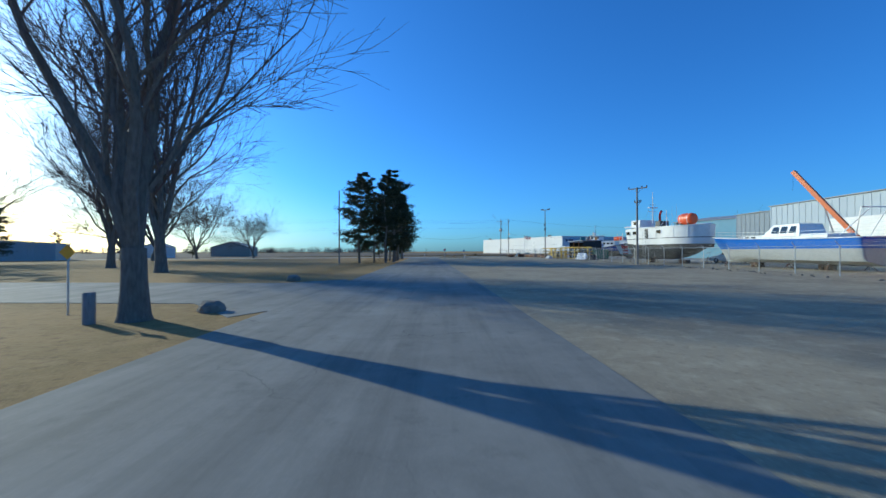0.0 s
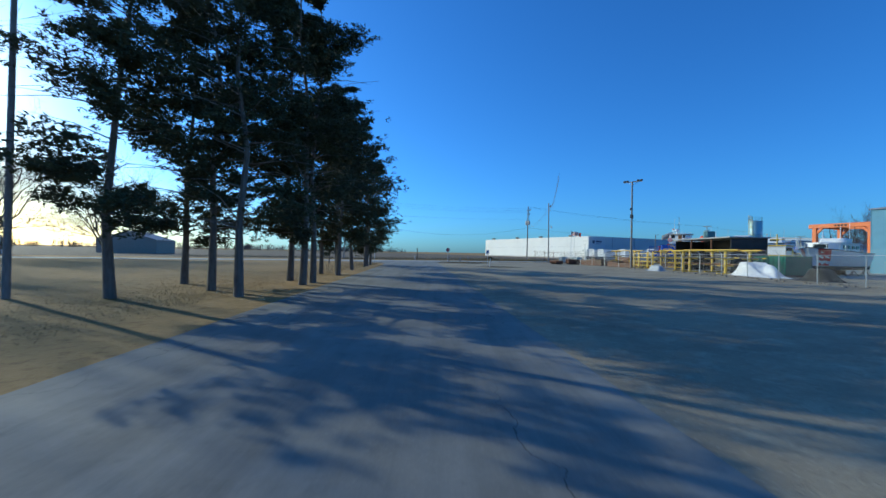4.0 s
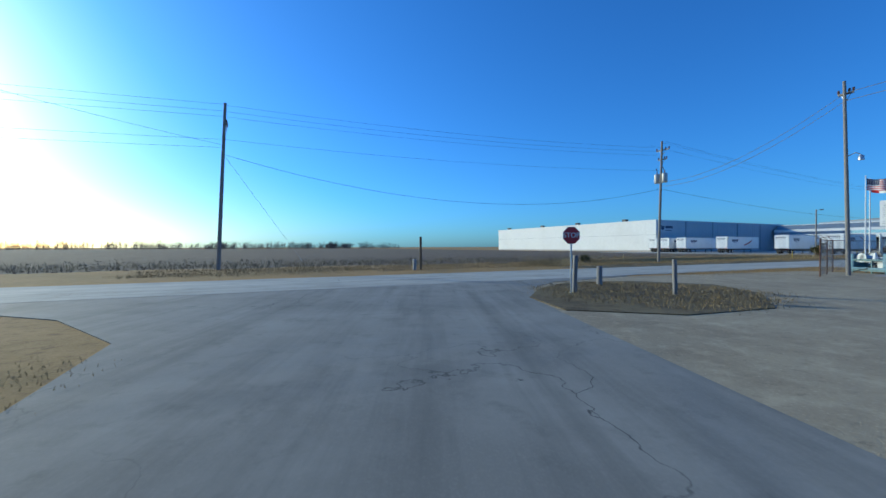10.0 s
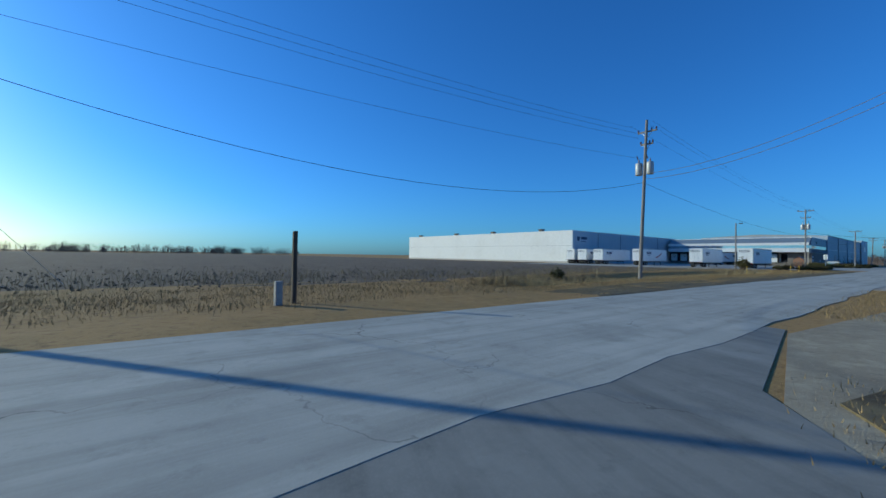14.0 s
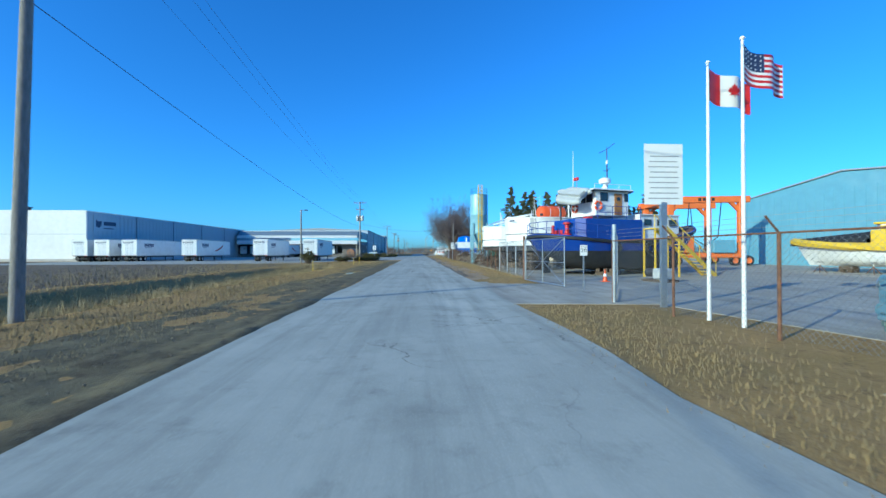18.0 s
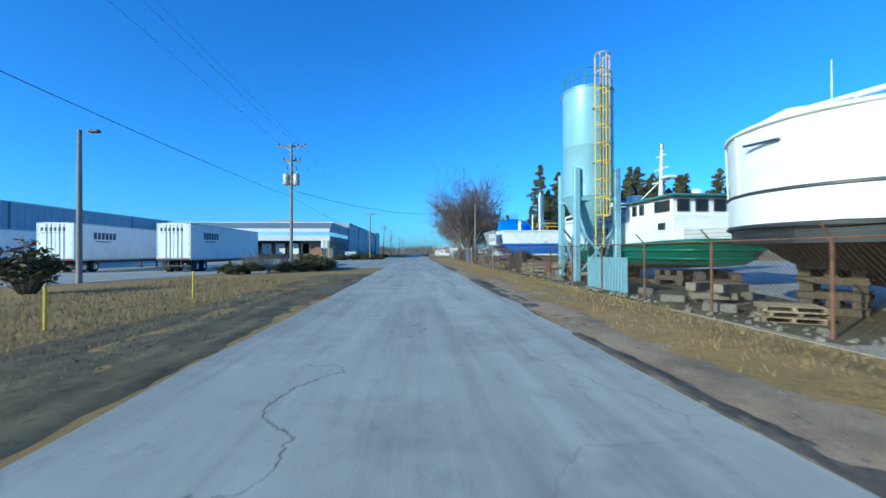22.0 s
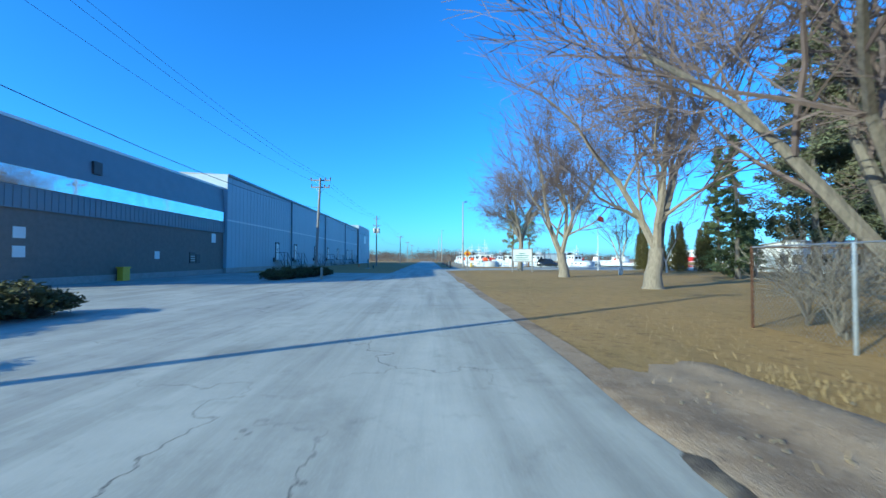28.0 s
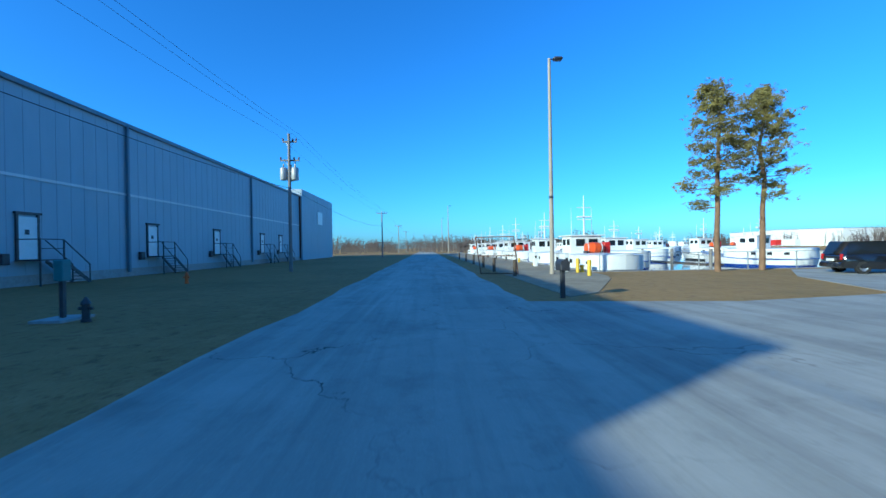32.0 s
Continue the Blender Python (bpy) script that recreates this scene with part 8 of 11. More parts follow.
# The blue and white landing boat, ramp to the road.
def ramp_boat():
    t = thing("landing_boat", at(71.0, -7.4, 0, -90), "blue and white steel landing boat with a grey corrugated ramp", "boat")
    L, b = 14.5, 2.45
    # local x runs inland from the ramp; y is along the road
    def side_band(z0, z1, out, x0lo, x0hi):
        mb = Mesh()
        vs = []
        for z, x0 in ((z0, x0lo), (z1, x0hi)):
            vs += [(x0, -b - out, z), (L, -b - out, z), (L, b + out, z), (x0, b + out, z)]
        return mb.add(vs, [(0, 1, 5, 4), (1, 2, 6, 5), (2, 3, 7, 6), (3, 0, 4, 7), (3, 2, 1, 0), (4, 5, 6, 7)])
    part("hull_bottom", side_band(0.75, 1.35, -0.2, 3.0, 1.2), M["brown_hull"], t)
    part("boot_stripe", side_band(1.35, 1.5, -0.02, 1.2, 1.0), M["white"], t, "white waterline stripe")
    part("topside", side_band(1.5, 2.3, 0.0, 1.0, -0.2), M["bright_blue"], t, "bright blue topside")
    part("fender_strake", side_band(2.25, 2.4, 0.07, -0.2, -0.3), M["bright_blue"], t)
    part("bulwark", side_band(2.4, 3.5, -0.04, -0.1, -0.1), M["white"], t, "white bulwark")
    part("bulwark_cap", side_band(3.47, 3.57, 0.05, -0.15, -0.15), M["white"], t)
    # the raked ramp with its ribs
    z0, z1 = 2.25, 3.5
    lo, hi = Vector((-0.35, 0, z0)), Vector((-0.95, 0, z1))
    d = (hi - lo)
    ramp = part("ramp", Mesh().add([lo + Vector((0, -b, 0)), lo + Vector((0, b, 0)), hi + Vector((0, b, 0)), hi + Vector((0, -b, 0))] +
                                   [lo + Vector((0.12, -b, 0.05)), lo + Vector((0.12, b, 0.05)), hi + Vector((0.12, b, 0.05)), hi + Vector((0.12, -b, 0.05))],
                                   [(3, 2, 1, 0), (4, 5, 6, 7), (0, 1, 5, 4), (1, 2, 6, 5), (2, 3, 7, 6), (3, 0, 4, 7)]), M["steel"], t, "galvanised corrugated bow ramp")
    rib = Mesh()
    n = Vector((-d.z, 0, d.x)).normalized() * 0.12
    w = 0.13
    vs = [lo + Vector((0, -w, 0)), lo + Vector((0, w, 0)), hi + Vector((0, w, 0)), hi + Vector((0, -w, 0))]
    vs += [p + n + Vector((0, 0.06 if i in (0, 3) else -0.06, 0)) for i, p in enumerate(vs[:4])]
    rib.add(vs, [(4, 7, 6, 5), (0, 4, 5, 1), (1, 5, 6, 2), (2, 6, 7, 3), (3, 7, 4, 0)])
    rd = rib.data("rib", M["steel"])
    for k in range(12):
        link("rib", rd, ramp).location = (0, -b + 0.2 + k * (2 * b - 0.4) / 11, 0)
    tb("ramp_edge", ramp, "steel", [hi + Vector((0, -b, 0.02)), hi + Vector((0, b, 0.02))], 0.06, 6)
    vs, fs = [], []
    rnd = random.Random(4)
    for k in range(11):
        for q in range(9):
            x, y = 0.15 + 0.36 * k, -0.6 + 0.4 * q
            top = 4.1 + 0.12 * q - 0.02 * (k - 5) ** 2 + rnd.uniform(-0.03, 0.03)
            z = 3.5 if q in (0, 8) or k in (0, 10) else top
            vs.append((x + (0.1 if k == 0 else 0), y, z if q < 8 else 3.5))
    fs = [(a * 9 + c, a * 9 + c + 9, a * 9 + c + 10, a * 9 + c + 1) for a in range(10) for c in range(8)]
    part("tarpaulin", Mesh().add(vs, fs), M["tarp_blue"], t, "bright blue tarpaulin over the hold", smooth=True)
    for y in (-0.9,):
        tb("bollard", t, "white", [(1.8, y, 3.5), (1.8, y, 4.5)], 0.13, 12)
        tb("bollard_arm", t, "white", [(1.8, y - 0.5, 4.25), (1.8, y + 0.5, 4.25)], 0.05, 6)
    railing(t, [(3.0, -b + 0.1, 3.8), (8.0, -b + 0.1, 3.8)], 0.4, "yellow", 1, 0.04, 2.2)
    railing(t, [(3.0, b - 0.1, 3.8), (8.0, b - 0.1, 3.8)], 0.4, "yellow", 1, 0.04, 2.2)
    part("deckhouse", Mesh().box(8.0, -1.9, 3.7, 12.0, 1.9, 6.2, cut=0.06), M["white"], t, "white deckhouse")
    mast = tb("mast", t, "white", [(9.0, 1.0, 6.3), (9.0, 1.0, 9.6)], [0.12, 0.06], 8)
    for z, w in ((7.4, 0.8), (8.3, 0.6), (9.2, 0.4)):
        tb("spreader", mast, "white", [(9.0, 1.0 - w, z), (9.0, 1.0 + w, z)], 0.04, 6)
    bx("radar", mast, "white", 8.7, 1.1, 7.45, 9.1, 2.1, 7.6, 0.04)
    part("house_roof", Mesh().box(7.8, -2.1, 6.2, 12.2, 2.1, 6.32, cut=0.03), M["blue_hull"], t, "blue roof edge")
    for y in (-1.5, -0.4, 0.7):
        window(t, 7.95, y, 5.0, 8.0, y + 0.8, 5.7)
    for x in (8.4, 9.6, 10.8):
        window(t, x, -1.95, 5.0, x + 0.7, -1.9, 5.7)
    bx("door", t, "blue_hull", 9.2, -1.94, 3.8, 9.5, -1.9, 4.9)
    for k, (x, y) in enumerate(((4.0, 0.0), (4.3, 0.25), (4.1, 0.55))):
        tb("exhaust_pipe", t, "steel", [(x, y, 3.5), (x, y, 7.3 - 0.15 * k)], 0.1, 10, "galvanised exhaust pipe")
    tb("lamp_post", t, "steel", [(2.9, -1.2, 3.5), (2.9, -1.2, 5.1)], 0.05, 6)
    bx("flood_lamp", t, "steel_dark", 2.75, -1.35, 5.1, 3.05, -1.05, 5.35, 0.03)
    for x, y in ((3.5, -1.5), (3.5, 1.5), (9, -1.5), (9, 1.5), (13, 0)):
        block_pile(at(71.0, -7.4, 0, -90) @ pose(x, y, 0), 3, "stacked weathered timbers propping a hull", seed=int(x * 9))


ramp_boat()


# ---- lane side yard ----
def cruiser(name, bow, stern, half, m_hull, m_bottom, low, rail, label, cabin=True, stripe=None, group="", keel=0.5, cover=None, square=True):
    """A smaller motor boat from its bow and stern on the plan."""
    bow, stern = Vector((*bow, 0)), Vector((*stern, 0))
    d = bow - stern
    L = d.length
    z = math.degrees(math.atan2(d.y, d.x))
    t = thing(name, pose(stern.x, stern.y, stern.z if len(stern) > 2 else 0, 0, 0, z), label, "boat", group)
    h = Hull(L, half, keel=keel, sheer=(rail * 0.96, rail, rail * 1.14), power=(0.16, 0.14, 0.5), round_stern=0.02, transom=0.9, entry=0.45, back=0.1, rake=L * 0.13, rise=0.0)
    part("hull_bottom", h.band(keel, low, 4), M[m_bottom], t, smooth=True)
    part("topside", h.band(low, lambda s: h.top(s), 4), M[m_hull], t, smooth=True)
    part("rubbing_strake", h.line(lambda s: h.top(s) - 0.04, 0.05, 0.02), M["white" if m_hull != "white" else "steel_dark"], t, smooth=True)
    part("deck", h.lid(lambda s: h.top(s) - 0.03, 0.02, 0.06), M["white"], t)
    if stripe:
        part("stripe", h.band(lambda s: h.top(s) * 0.72, lambda s: h.top(s) * 0.78, 1, out=0.012), M[stripe], t)
    if cabin:
        c = rail
        a, b = L * 0.22, L * 0.72
        part("cabin", Mesh().prism([(a, -half * 0.72), (b * 0.9, -half * 0.62), (b, -half * 0.3), (b, half * 0.3), (b * 0.9, half * 0.62), (a, half * 0.72)], c - 0.1, c + 0.85), M["white"], t)
        part("cabin_roof", Mesh().prism([(a - 0.2, -half * 0.78), (b * 0.92, -half * 0.68), (b + 0.1, 0), (b * 0.92, half * 0.68), (a - 0.2, half * 0.78)], c + 0.85, c + 0.94), M["white"], t)
        n = max(2, int((b - a) / 1.3))
        for k in range(n):
            x = a + 0.3 + (b * 0.86 - a - 0.3) * k / n
            f = 0.72 - 0.1 * (x - a) / (b * 0.9 - a)
            for side in (-1, 1):
                y = side * half * f
                bx("window", t, "dark_glass", x, y - 0.03, c + 0.3, x + 0.8, y + 0.03, c + 0.65, 0.006)
        part("windscreen", Mesh().box(b - 0.02, -half * 0.28, c + 0.35, b + 0.03, half * 0.28, c + 0.75), M["dark_glass"], t)
        fl = part("flybridge", Mesh().box(a + 0.4, -half * 0.5, c + 0.94, a + L * 0.22, half * 0.5, c + 1.5, cut=0.12), M["white"], t)
        antenna(t, a + 0.6, half * 0.4, c + 1.4, 2.2)
        tb("mast", t, "white", [(a + 0.3, 0, c + 0.9), (a + 0.1, 0, c + 2.9)], [0.06, 0.03], 6)
        railing(t, [h.at(s, h.top(s), -1, -0.1) for s in (0.6, 0.75, 0.88, 0.97)], 0.55, "steel", 1, 0.015, 1.2)
        railing(t, [h.at(s, h.top(s), 1, -0.1) for s in (0.6, 0.75, 0.88, 0.97)], 0.55, "steel", 1, 0.015, 1.2)
    if cover:
        part("cover", h.lid(lambda s: h.top(s) + 0.02, -0.04, rail * 0.4), M[cover], t, "stretched boat cover", smooth=True)
    return t, h, L


def stands(m, L, half, height, n=3):
    for k in range(n):
        for side in (-1, 1):
            jack_stand(m @ pose(L * (0.15 + 0.6 * k / max(1, n - 1)), side * half * 0.8, 0), height)
    for k in range(2):
        block_pile(m @ pose(L * (0.25 + 0.4 * k), 0, 0), 2, "short timber blocks under a keel", seed=int(L + k), length=0.9)


wb_L = 15.3
wb, wb_h = fish_tug("fishing_boat", pose(32.8, 49.6, 0, 0, 0, math.degrees(math.atan2(14.9, -3.6))), wb_L, 2.6, 2.5, 3.4, 5.0, (3.4, 0.0, 5.1),
                    "white fishing boat with black bottom and red deck crane on stands", "black_hull", pilot=(10.6, 12.6), group="")
for side in (-1, 1):
    for x in (5.2, 9.9, 11.6):
        p = wb_h.at(x / wb_L, 4.3, side)
        window(wb, x, p.y - 0.03, 4.05, x + 0.75, p.y + 0.03, 4.5, "white")
    d = wb_h.at(7.9 / wb_L, 3.6, side)
    bx("side_door", wb, "steel_dark", 7.6, d.y - 0.04, 3.45, 8.2, d.y + 0.04, 4.75)
tb("mast", wb, "white", [(9.6, 0, 5.0), (9.6, 0, 10.3)], [0.1, 0.04], 8)
for z, w in ((7.4, 0.8), (8.4, 0.5), (9.4, 0.3)):
    tb("spreader", wb, "white", [(9.6, -w, z), (9.6, w, z)], 0.035, 6)
bx("radar", wb, "white", 9.4, -0.7, 7.9, 9.8, 0.7, 8.05, 0.04)
for y in (-0.7, 0.7):
    tb("stay", wb, "steel", [(10.2, y * 2, 5.0), (9.6, 0, 9.2)], 0.015, 4)
tb("crane_arm", wb, "red", [(9.0, -0.7, 5.0), (9.0, -0.7, 6.9), (8.5, -0.5, 7.4)], 0.16, 8, "red deck crane")
bx("winch_housing", wb, "steel_dark", 7.4, -0.8, 5.0, 8.4, 0.7, 5.9, 0.06)
for k in range(8):
    tb("ladder_rung", wb, "steel", [(7.6, 2.95, 0.4 + 0.5 * k), (8.1, 2.95, 0.4 + 0.5 * k)], 0.02, 5)
for x in (7.6, 8.1):
    tb("ladder_rail", wb, "steel", [(x, 2.95, 0.05), (x, 2.95, 4.4)], 0.025, 5)
stands(wb.matrix_basis, wb_L, 2.6, 1.4)
bc, bc_h, bc_L = cruiser("sailing_cruiser", (31.9, 47.8), (33.2, 30.2), 2.15, "bright_blue", "inflatable", 1.85, 2.85, "blue sailing cruiser with a white pilothouse and grey bottom on stands", cabin=False, keel=0.5)
part("coachroof", Mesh().prism([(3.2, -1.3), (12.6, -1.1), (13.6, 0), (12.6, 1.1), (3.2, 1.3)], 2.8, 3.15), M["white"], bc, "low white coachroof")
part("pilothouse", Mesh().add([(5.6, -1.35, 3.0), (9.6, -1.25, 3.0), (9.6, 1.25, 3.0), (5.6, 1.35, 3.0), (5.8, -1.1, 4.1), (8.5, -1.0, 4.1), (8.5, 1.0, 4.1), (5.8, 1.1, 4.1)], [(3, 2, 1, 0), (4, 5, 6, 7), (0, 1, 5, 4), (1, 2, 6, 5), (2, 3, 7, 6), (3, 0, 4, 7)]), M["white"], bc, "white raked pilothouse")
for side in (-1, 1):
    for x in (6.0, 6.9, 7.8):
        part("window", Mesh().add([(x, side * 1.33, 3.3), (x + 0.7, side * 1.31, 3.3), (x + 0.55, side * 1.16, 3.9), (x + 0.05, side * 1.18, 3.9)], [(0, 1, 2, 3) if side < 0 else (3, 2, 1, 0)]), M["dark_glass"], bc)
    for x in (10.4, 11.2, 12.0):
        bx("cabin_light", bc, "dark_glass", x, side * 1.19 - 0.04, 2.93, x + 0.45, side * 1.19 + 0.04, 3.05, 0.005)
    railing(bc, [bc_h.at(k, bc_h.top(k), side, -0.08) for k in (0.04, 0.3, 0.6, 0.84, 0.975)], 0.6, "steel", 2, 0.013, 1.8)
tb("gallows", bc, "white", [(0.8, -1.6, 2.9), (0.5, -1.5, 5.0), (0.5, 1.5, 5.0), (0.8, 1.6, 2.9)], 0.05, 8)
for y in (-0.7, 0.7):
    tb("gallows_leg", bc, "white", [(2.2, y * 1.9, 2.9), (0.5, y, 5.0)], 0.035, 6)
stands(bc.matrix_basis, bc_L, 2.3, 0.75, 4)
rd, rd_h, rd_L = cruiser("red_boat", (33.7, 29.0), (35.3, 17.6), 2.0, "red", "black_hull", 1.5, 4.2, "red steel workboat hull on stands in the yard", cabin=False, keel=0.45)
stands(rd.matrix_basis, rd_L, 1.9, 0.7)
cg, cg_h, cg_L = cruiser("patrol_boat", (37.0, 86.6), (47.5, 92.5), 2.2, "white", "black_hull", 1.0, 2.6, "white patrol boat with a broad red bow stripe on stands", keel=0.5)
part("bow_stripe", cg_h.band(1.05, lambda s: cg_h.top(s), 3, out=0.012, start=0.84, end=0.945), M["red"], cg, "red diagonal bow stripe", smooth=True)
stands(cg.matrix_basis, cg_L, 2.2, 0.8)

# The rigid inflatable with its wheelhouse at the teal shed.
def rib_boat():
    t = thing("rescue_boat", at(13.4, -34.6, 0.0, 12), "white and yellow rescue boat with a black bow cover", "boat")
    L, half = 11.0, 1.7
    h = Hull(L, half, keel=0.5, sheer=(2.0, 2.0, 2.5), power=(0.3, 0.3, 0.6), round_stern=0.02, transom=0.9, entry=0.5, back=0.1, rake=1.2, rise=0)
    part("hull", h.band(0.5, lambda s: h.top(s), 6), M["white"], t, "white hull", smooth=True)
    part("deck", h.lid(lambda s: h.top(s) - 0.02), M["inflatable"], t)
    part("collar", h.line(lambda s: h.top(s), 0.3, 0.1), M["yellow"], t, "yellow-orange inflatable collar", smooth=True)
    vs, fs = [], []
    for i in range(13):
        x = 5.2 + 6.0 * i / 12
        s = min(x / L, 0.99)
        y = half * max(h.plan(s), 0.08) * 1.02
        for j in range(9):
            w = math.pi * j / 8
            vs.append((x, y * math.cos(w), 2.1 + 1.1 * math.sin(w) * (1 - 0.5 * i / 12)))
    for i in range(12):
        for j in range(8):
            fs.append((i * 9 + j, i * 9 + 9 + j, i * 9 + 10 + j, i * 9 + j + 1))
    part("bow_cover", Mesh().add(vs, fs), M["black"], t, "black bow cover", smooth=True)
    part("wheelhouse", Mesh().prism([(1.2, -1.2), (4.6, -1.2), (5.1, -0.7), (5.1, 0.7), (4.6, 1.2), (1.2, 1.2)], 2.0, 3.6), M["white"], t, "white wheelhouse")
    bx("foredeck_panel", t, "yellow", 4.4, -1.25, 2.0, 5.2, 1.25, 3.2, 0.05, label="yellow panel before the windows")
    part("wheelhouse_roof", Mesh().box(1.0, -1.3, 3.6, 5.0, 1.3, 3.75, cut=0.04), M["yellow"], t, "yellow roof")
    for x in (1.6, 2.6, 3.6):
        for y in (-1.24, 1.2):
            window(t, x, y, 2.9, x + 0.7, y + 0.04, 3.35)
    part("side_stripe", Mesh().box(4.2, 1.18, 2.05, 4.62, 1.24, 3.5), M["yellow"], t)
    tb("mast", t, "yellow", [(2.0, 0, 3.75), (2.0, 0, 5.4)], 0.08, 8)
    tb("mast_bar", t, "yellow", [(2.0, -0.9, 4.6), (2.0, 0.9, 4.6)], 0.05, 6)
    for y in (-0.8, 0.8):
        antenna(t, 2.0, y, 4.6, 1.6)
    stands(t.matrix_basis, L, half, 0.8)


rib_boat()


# ---- yard machinery and stores ----
def wheel(parent, m, r=0.5, w=0.3, rim="steel"):
    """A tyre with its rim; the axle runs along the local y axis."""
    q = m @ pose(0, 0, 0, 90, 0, 0)
    ob = part("wheel", Mesh().lathe([(r * 0.56, -w / 2), (r * 0.9, -w / 2), (r, -w * 0.36), (r, w * 0.36), (r * 0.9, w / 2), (r * 0.56, w / 2), (r * 0.56, -w / 2)], 20, q, close=False), M["tire"], parent, "black rubber tyre", smooth=True)
    part("rim", Mesh().lathe([(0.03, -w * 0.3), (r * 0.3, -w * 0.3), (r * 0.57, -w * 0.45), (r * 0.57, w * 0.45), (r * 0.3, w * 0.3), (0.03, w * 0.3)], 16, q), M[rim], ob)
    return ob


def silo():
    t = thing("silo", at(56.2, -9.6), "pale blue steel silo on braced legs with a yellow caged ladder", "silo")
    part("shell", Mesh().lathe([(1.4, 4.75), (1.43, 4.78), (1.43, 4.9), (1.4, 4.93), (1.4, 7.6), (1.415, 7.62), (1.4, 7.64), (1.4, 10.8), (1.44, 10.82), (1.44, 10.9)], 36, close=False), M["silo_blue"], t, "pale blue steel shell", smooth=True)
    part("hopper", Mesh().lathe([(0.2, 2.0), (0.22, 2.35), (1.4, 4.76)], 36, close=False), M["silo_blue"], t, "conical hopper", smooth=True)
    part("roof", Mesh().lathe([(1.45, 10.88), (0.3, 11.15), (0.02, 11.2)], 36, close=False), M["silo_blue"], t, smooth=True)
    part("outlet", Mesh().lathe([(0.24, 1.75), (0.24, 2.05), (0.3, 2.06), (0.3, 2.1)], 14), M["silo_green"], t)
    feet = [(1.15, 1.15), (-1.15, 1.15), (-1.15, -1.15), (1.15, -1.15)]
    for x, y in feet:
        leg = bx("leg", t, "silo_blue", x - 0.16, y - 0.16, 0.0, x + 0.16, y + 0.16, 6.3, 0.03)
        bx("base_plate", leg, "silo_green", x - 0.3, y - 0.3, 0.0, x + 0.3, y + 0.3, 0.04, 0.01)
    for (x0, y0), (x1, y1) in zip(feet, feet[1:] + feet[:1]):
        for a, b in ((0.3, 3.2), (3.2, 0.3)):
            part("brace", Mesh().bar((x0, y0, a), (x1, y1, b), 0.09), M["silo_blue"], t)
        part("ring_beam", Mesh().bar((x0, y0, 4.6), (x1, y1, 4.6), 0.14, 0.2), M["silo_blue"], t)
    # ladder on the road's near side
    lad = thing("caged_ladder", at(54.4, -9.5), "yellow caged access ladder fixed to the silo", "ladder")
    for y in (-0.22, 0.22):
        tb("ladder_rail", lad, "yellow", [(0.1, y, 1.9), (0.1, y, 12.2)], 0.035, 6)
    rung = Mesh().tube([(0.1, -0.22, 0), (0.1, 0.22, 0)], 0.016, 5).data("rung", M["yellow"])
    for k in range(33):
        link("rung", rung, lad).location = (0, 0, 2.1 + k * 0.3)
    hoop = Mesh()
    pts = [(0.1, 0.22, 0)] + [(-0.28 + 0.38 * math.sin(a), 0.38 * math.cos(a), 0) for a in [radians(40 - q * 32) for q in range(9)]] + [(0.1, -0.22, 0)]
    hd = hoop.tube(pts, 0.03, 5).data("hoop", M["yellow"])
    for k in range(10):
        link("hoop", hd, lad).location = (0, 0, 3.6 + k * 0.95)
    for a in (40, 0, -48, -96, -144, -184, -216):
        w = radians(a)
        x, y = -0.28 + 0.38 * math.sin(w), 0.38 * math.cos(w)
        tb("cage_bar", lad, "yellow", [(x, y, 3.6), (x, y, 12.15)], 0.016, 5)
    for z in (3.5, 6.5, 9.5):
        for y in (-0.22, 0.22):
            part("bracket", Mesh().bar((0.1, y, z), (0.45, y, z), 0.05), M["silo_green"], lad)
    pts = [(1.33 * math.cos(radians(a)), 1.33 * math.sin(radians(a)), 10.9) for a in range(60, 331, 30)]
    railing(t, pts, 0.95, "silo_green", 2, 0.025, 0.9)
    tb("vent_lamp", t, "steel", [(1.2, 0.9, 10.9), (1.5, 1.1, 11.05)], 0.08, 6)
    # blue-grey corrugated screen at its foot
    s = thing("sheet_screen", at(48.4, -7.75), "blue-grey ribbed steel screen at the silo's foot", "screen")
    bx("sheet", s, "silo_blue", 0, 0, 0.05, 3.6, 0.03, 1.45, 0.004)
    rib = Mesh().box(0, 0.03, 0.06, 0.06, 0.08, 1.44, cut=0.012).data("rib", M["silo_blue"])
    for k in range(15):
        link("rib", rib, s).location = (0.08 + k * 0.24, 0, 0)
    for x in (0.5, 3.0):
        bx("post", s, "silo_green", x, -0.06, 0, x + 0.08, -0.002, 1.4, 0.008)


silo()


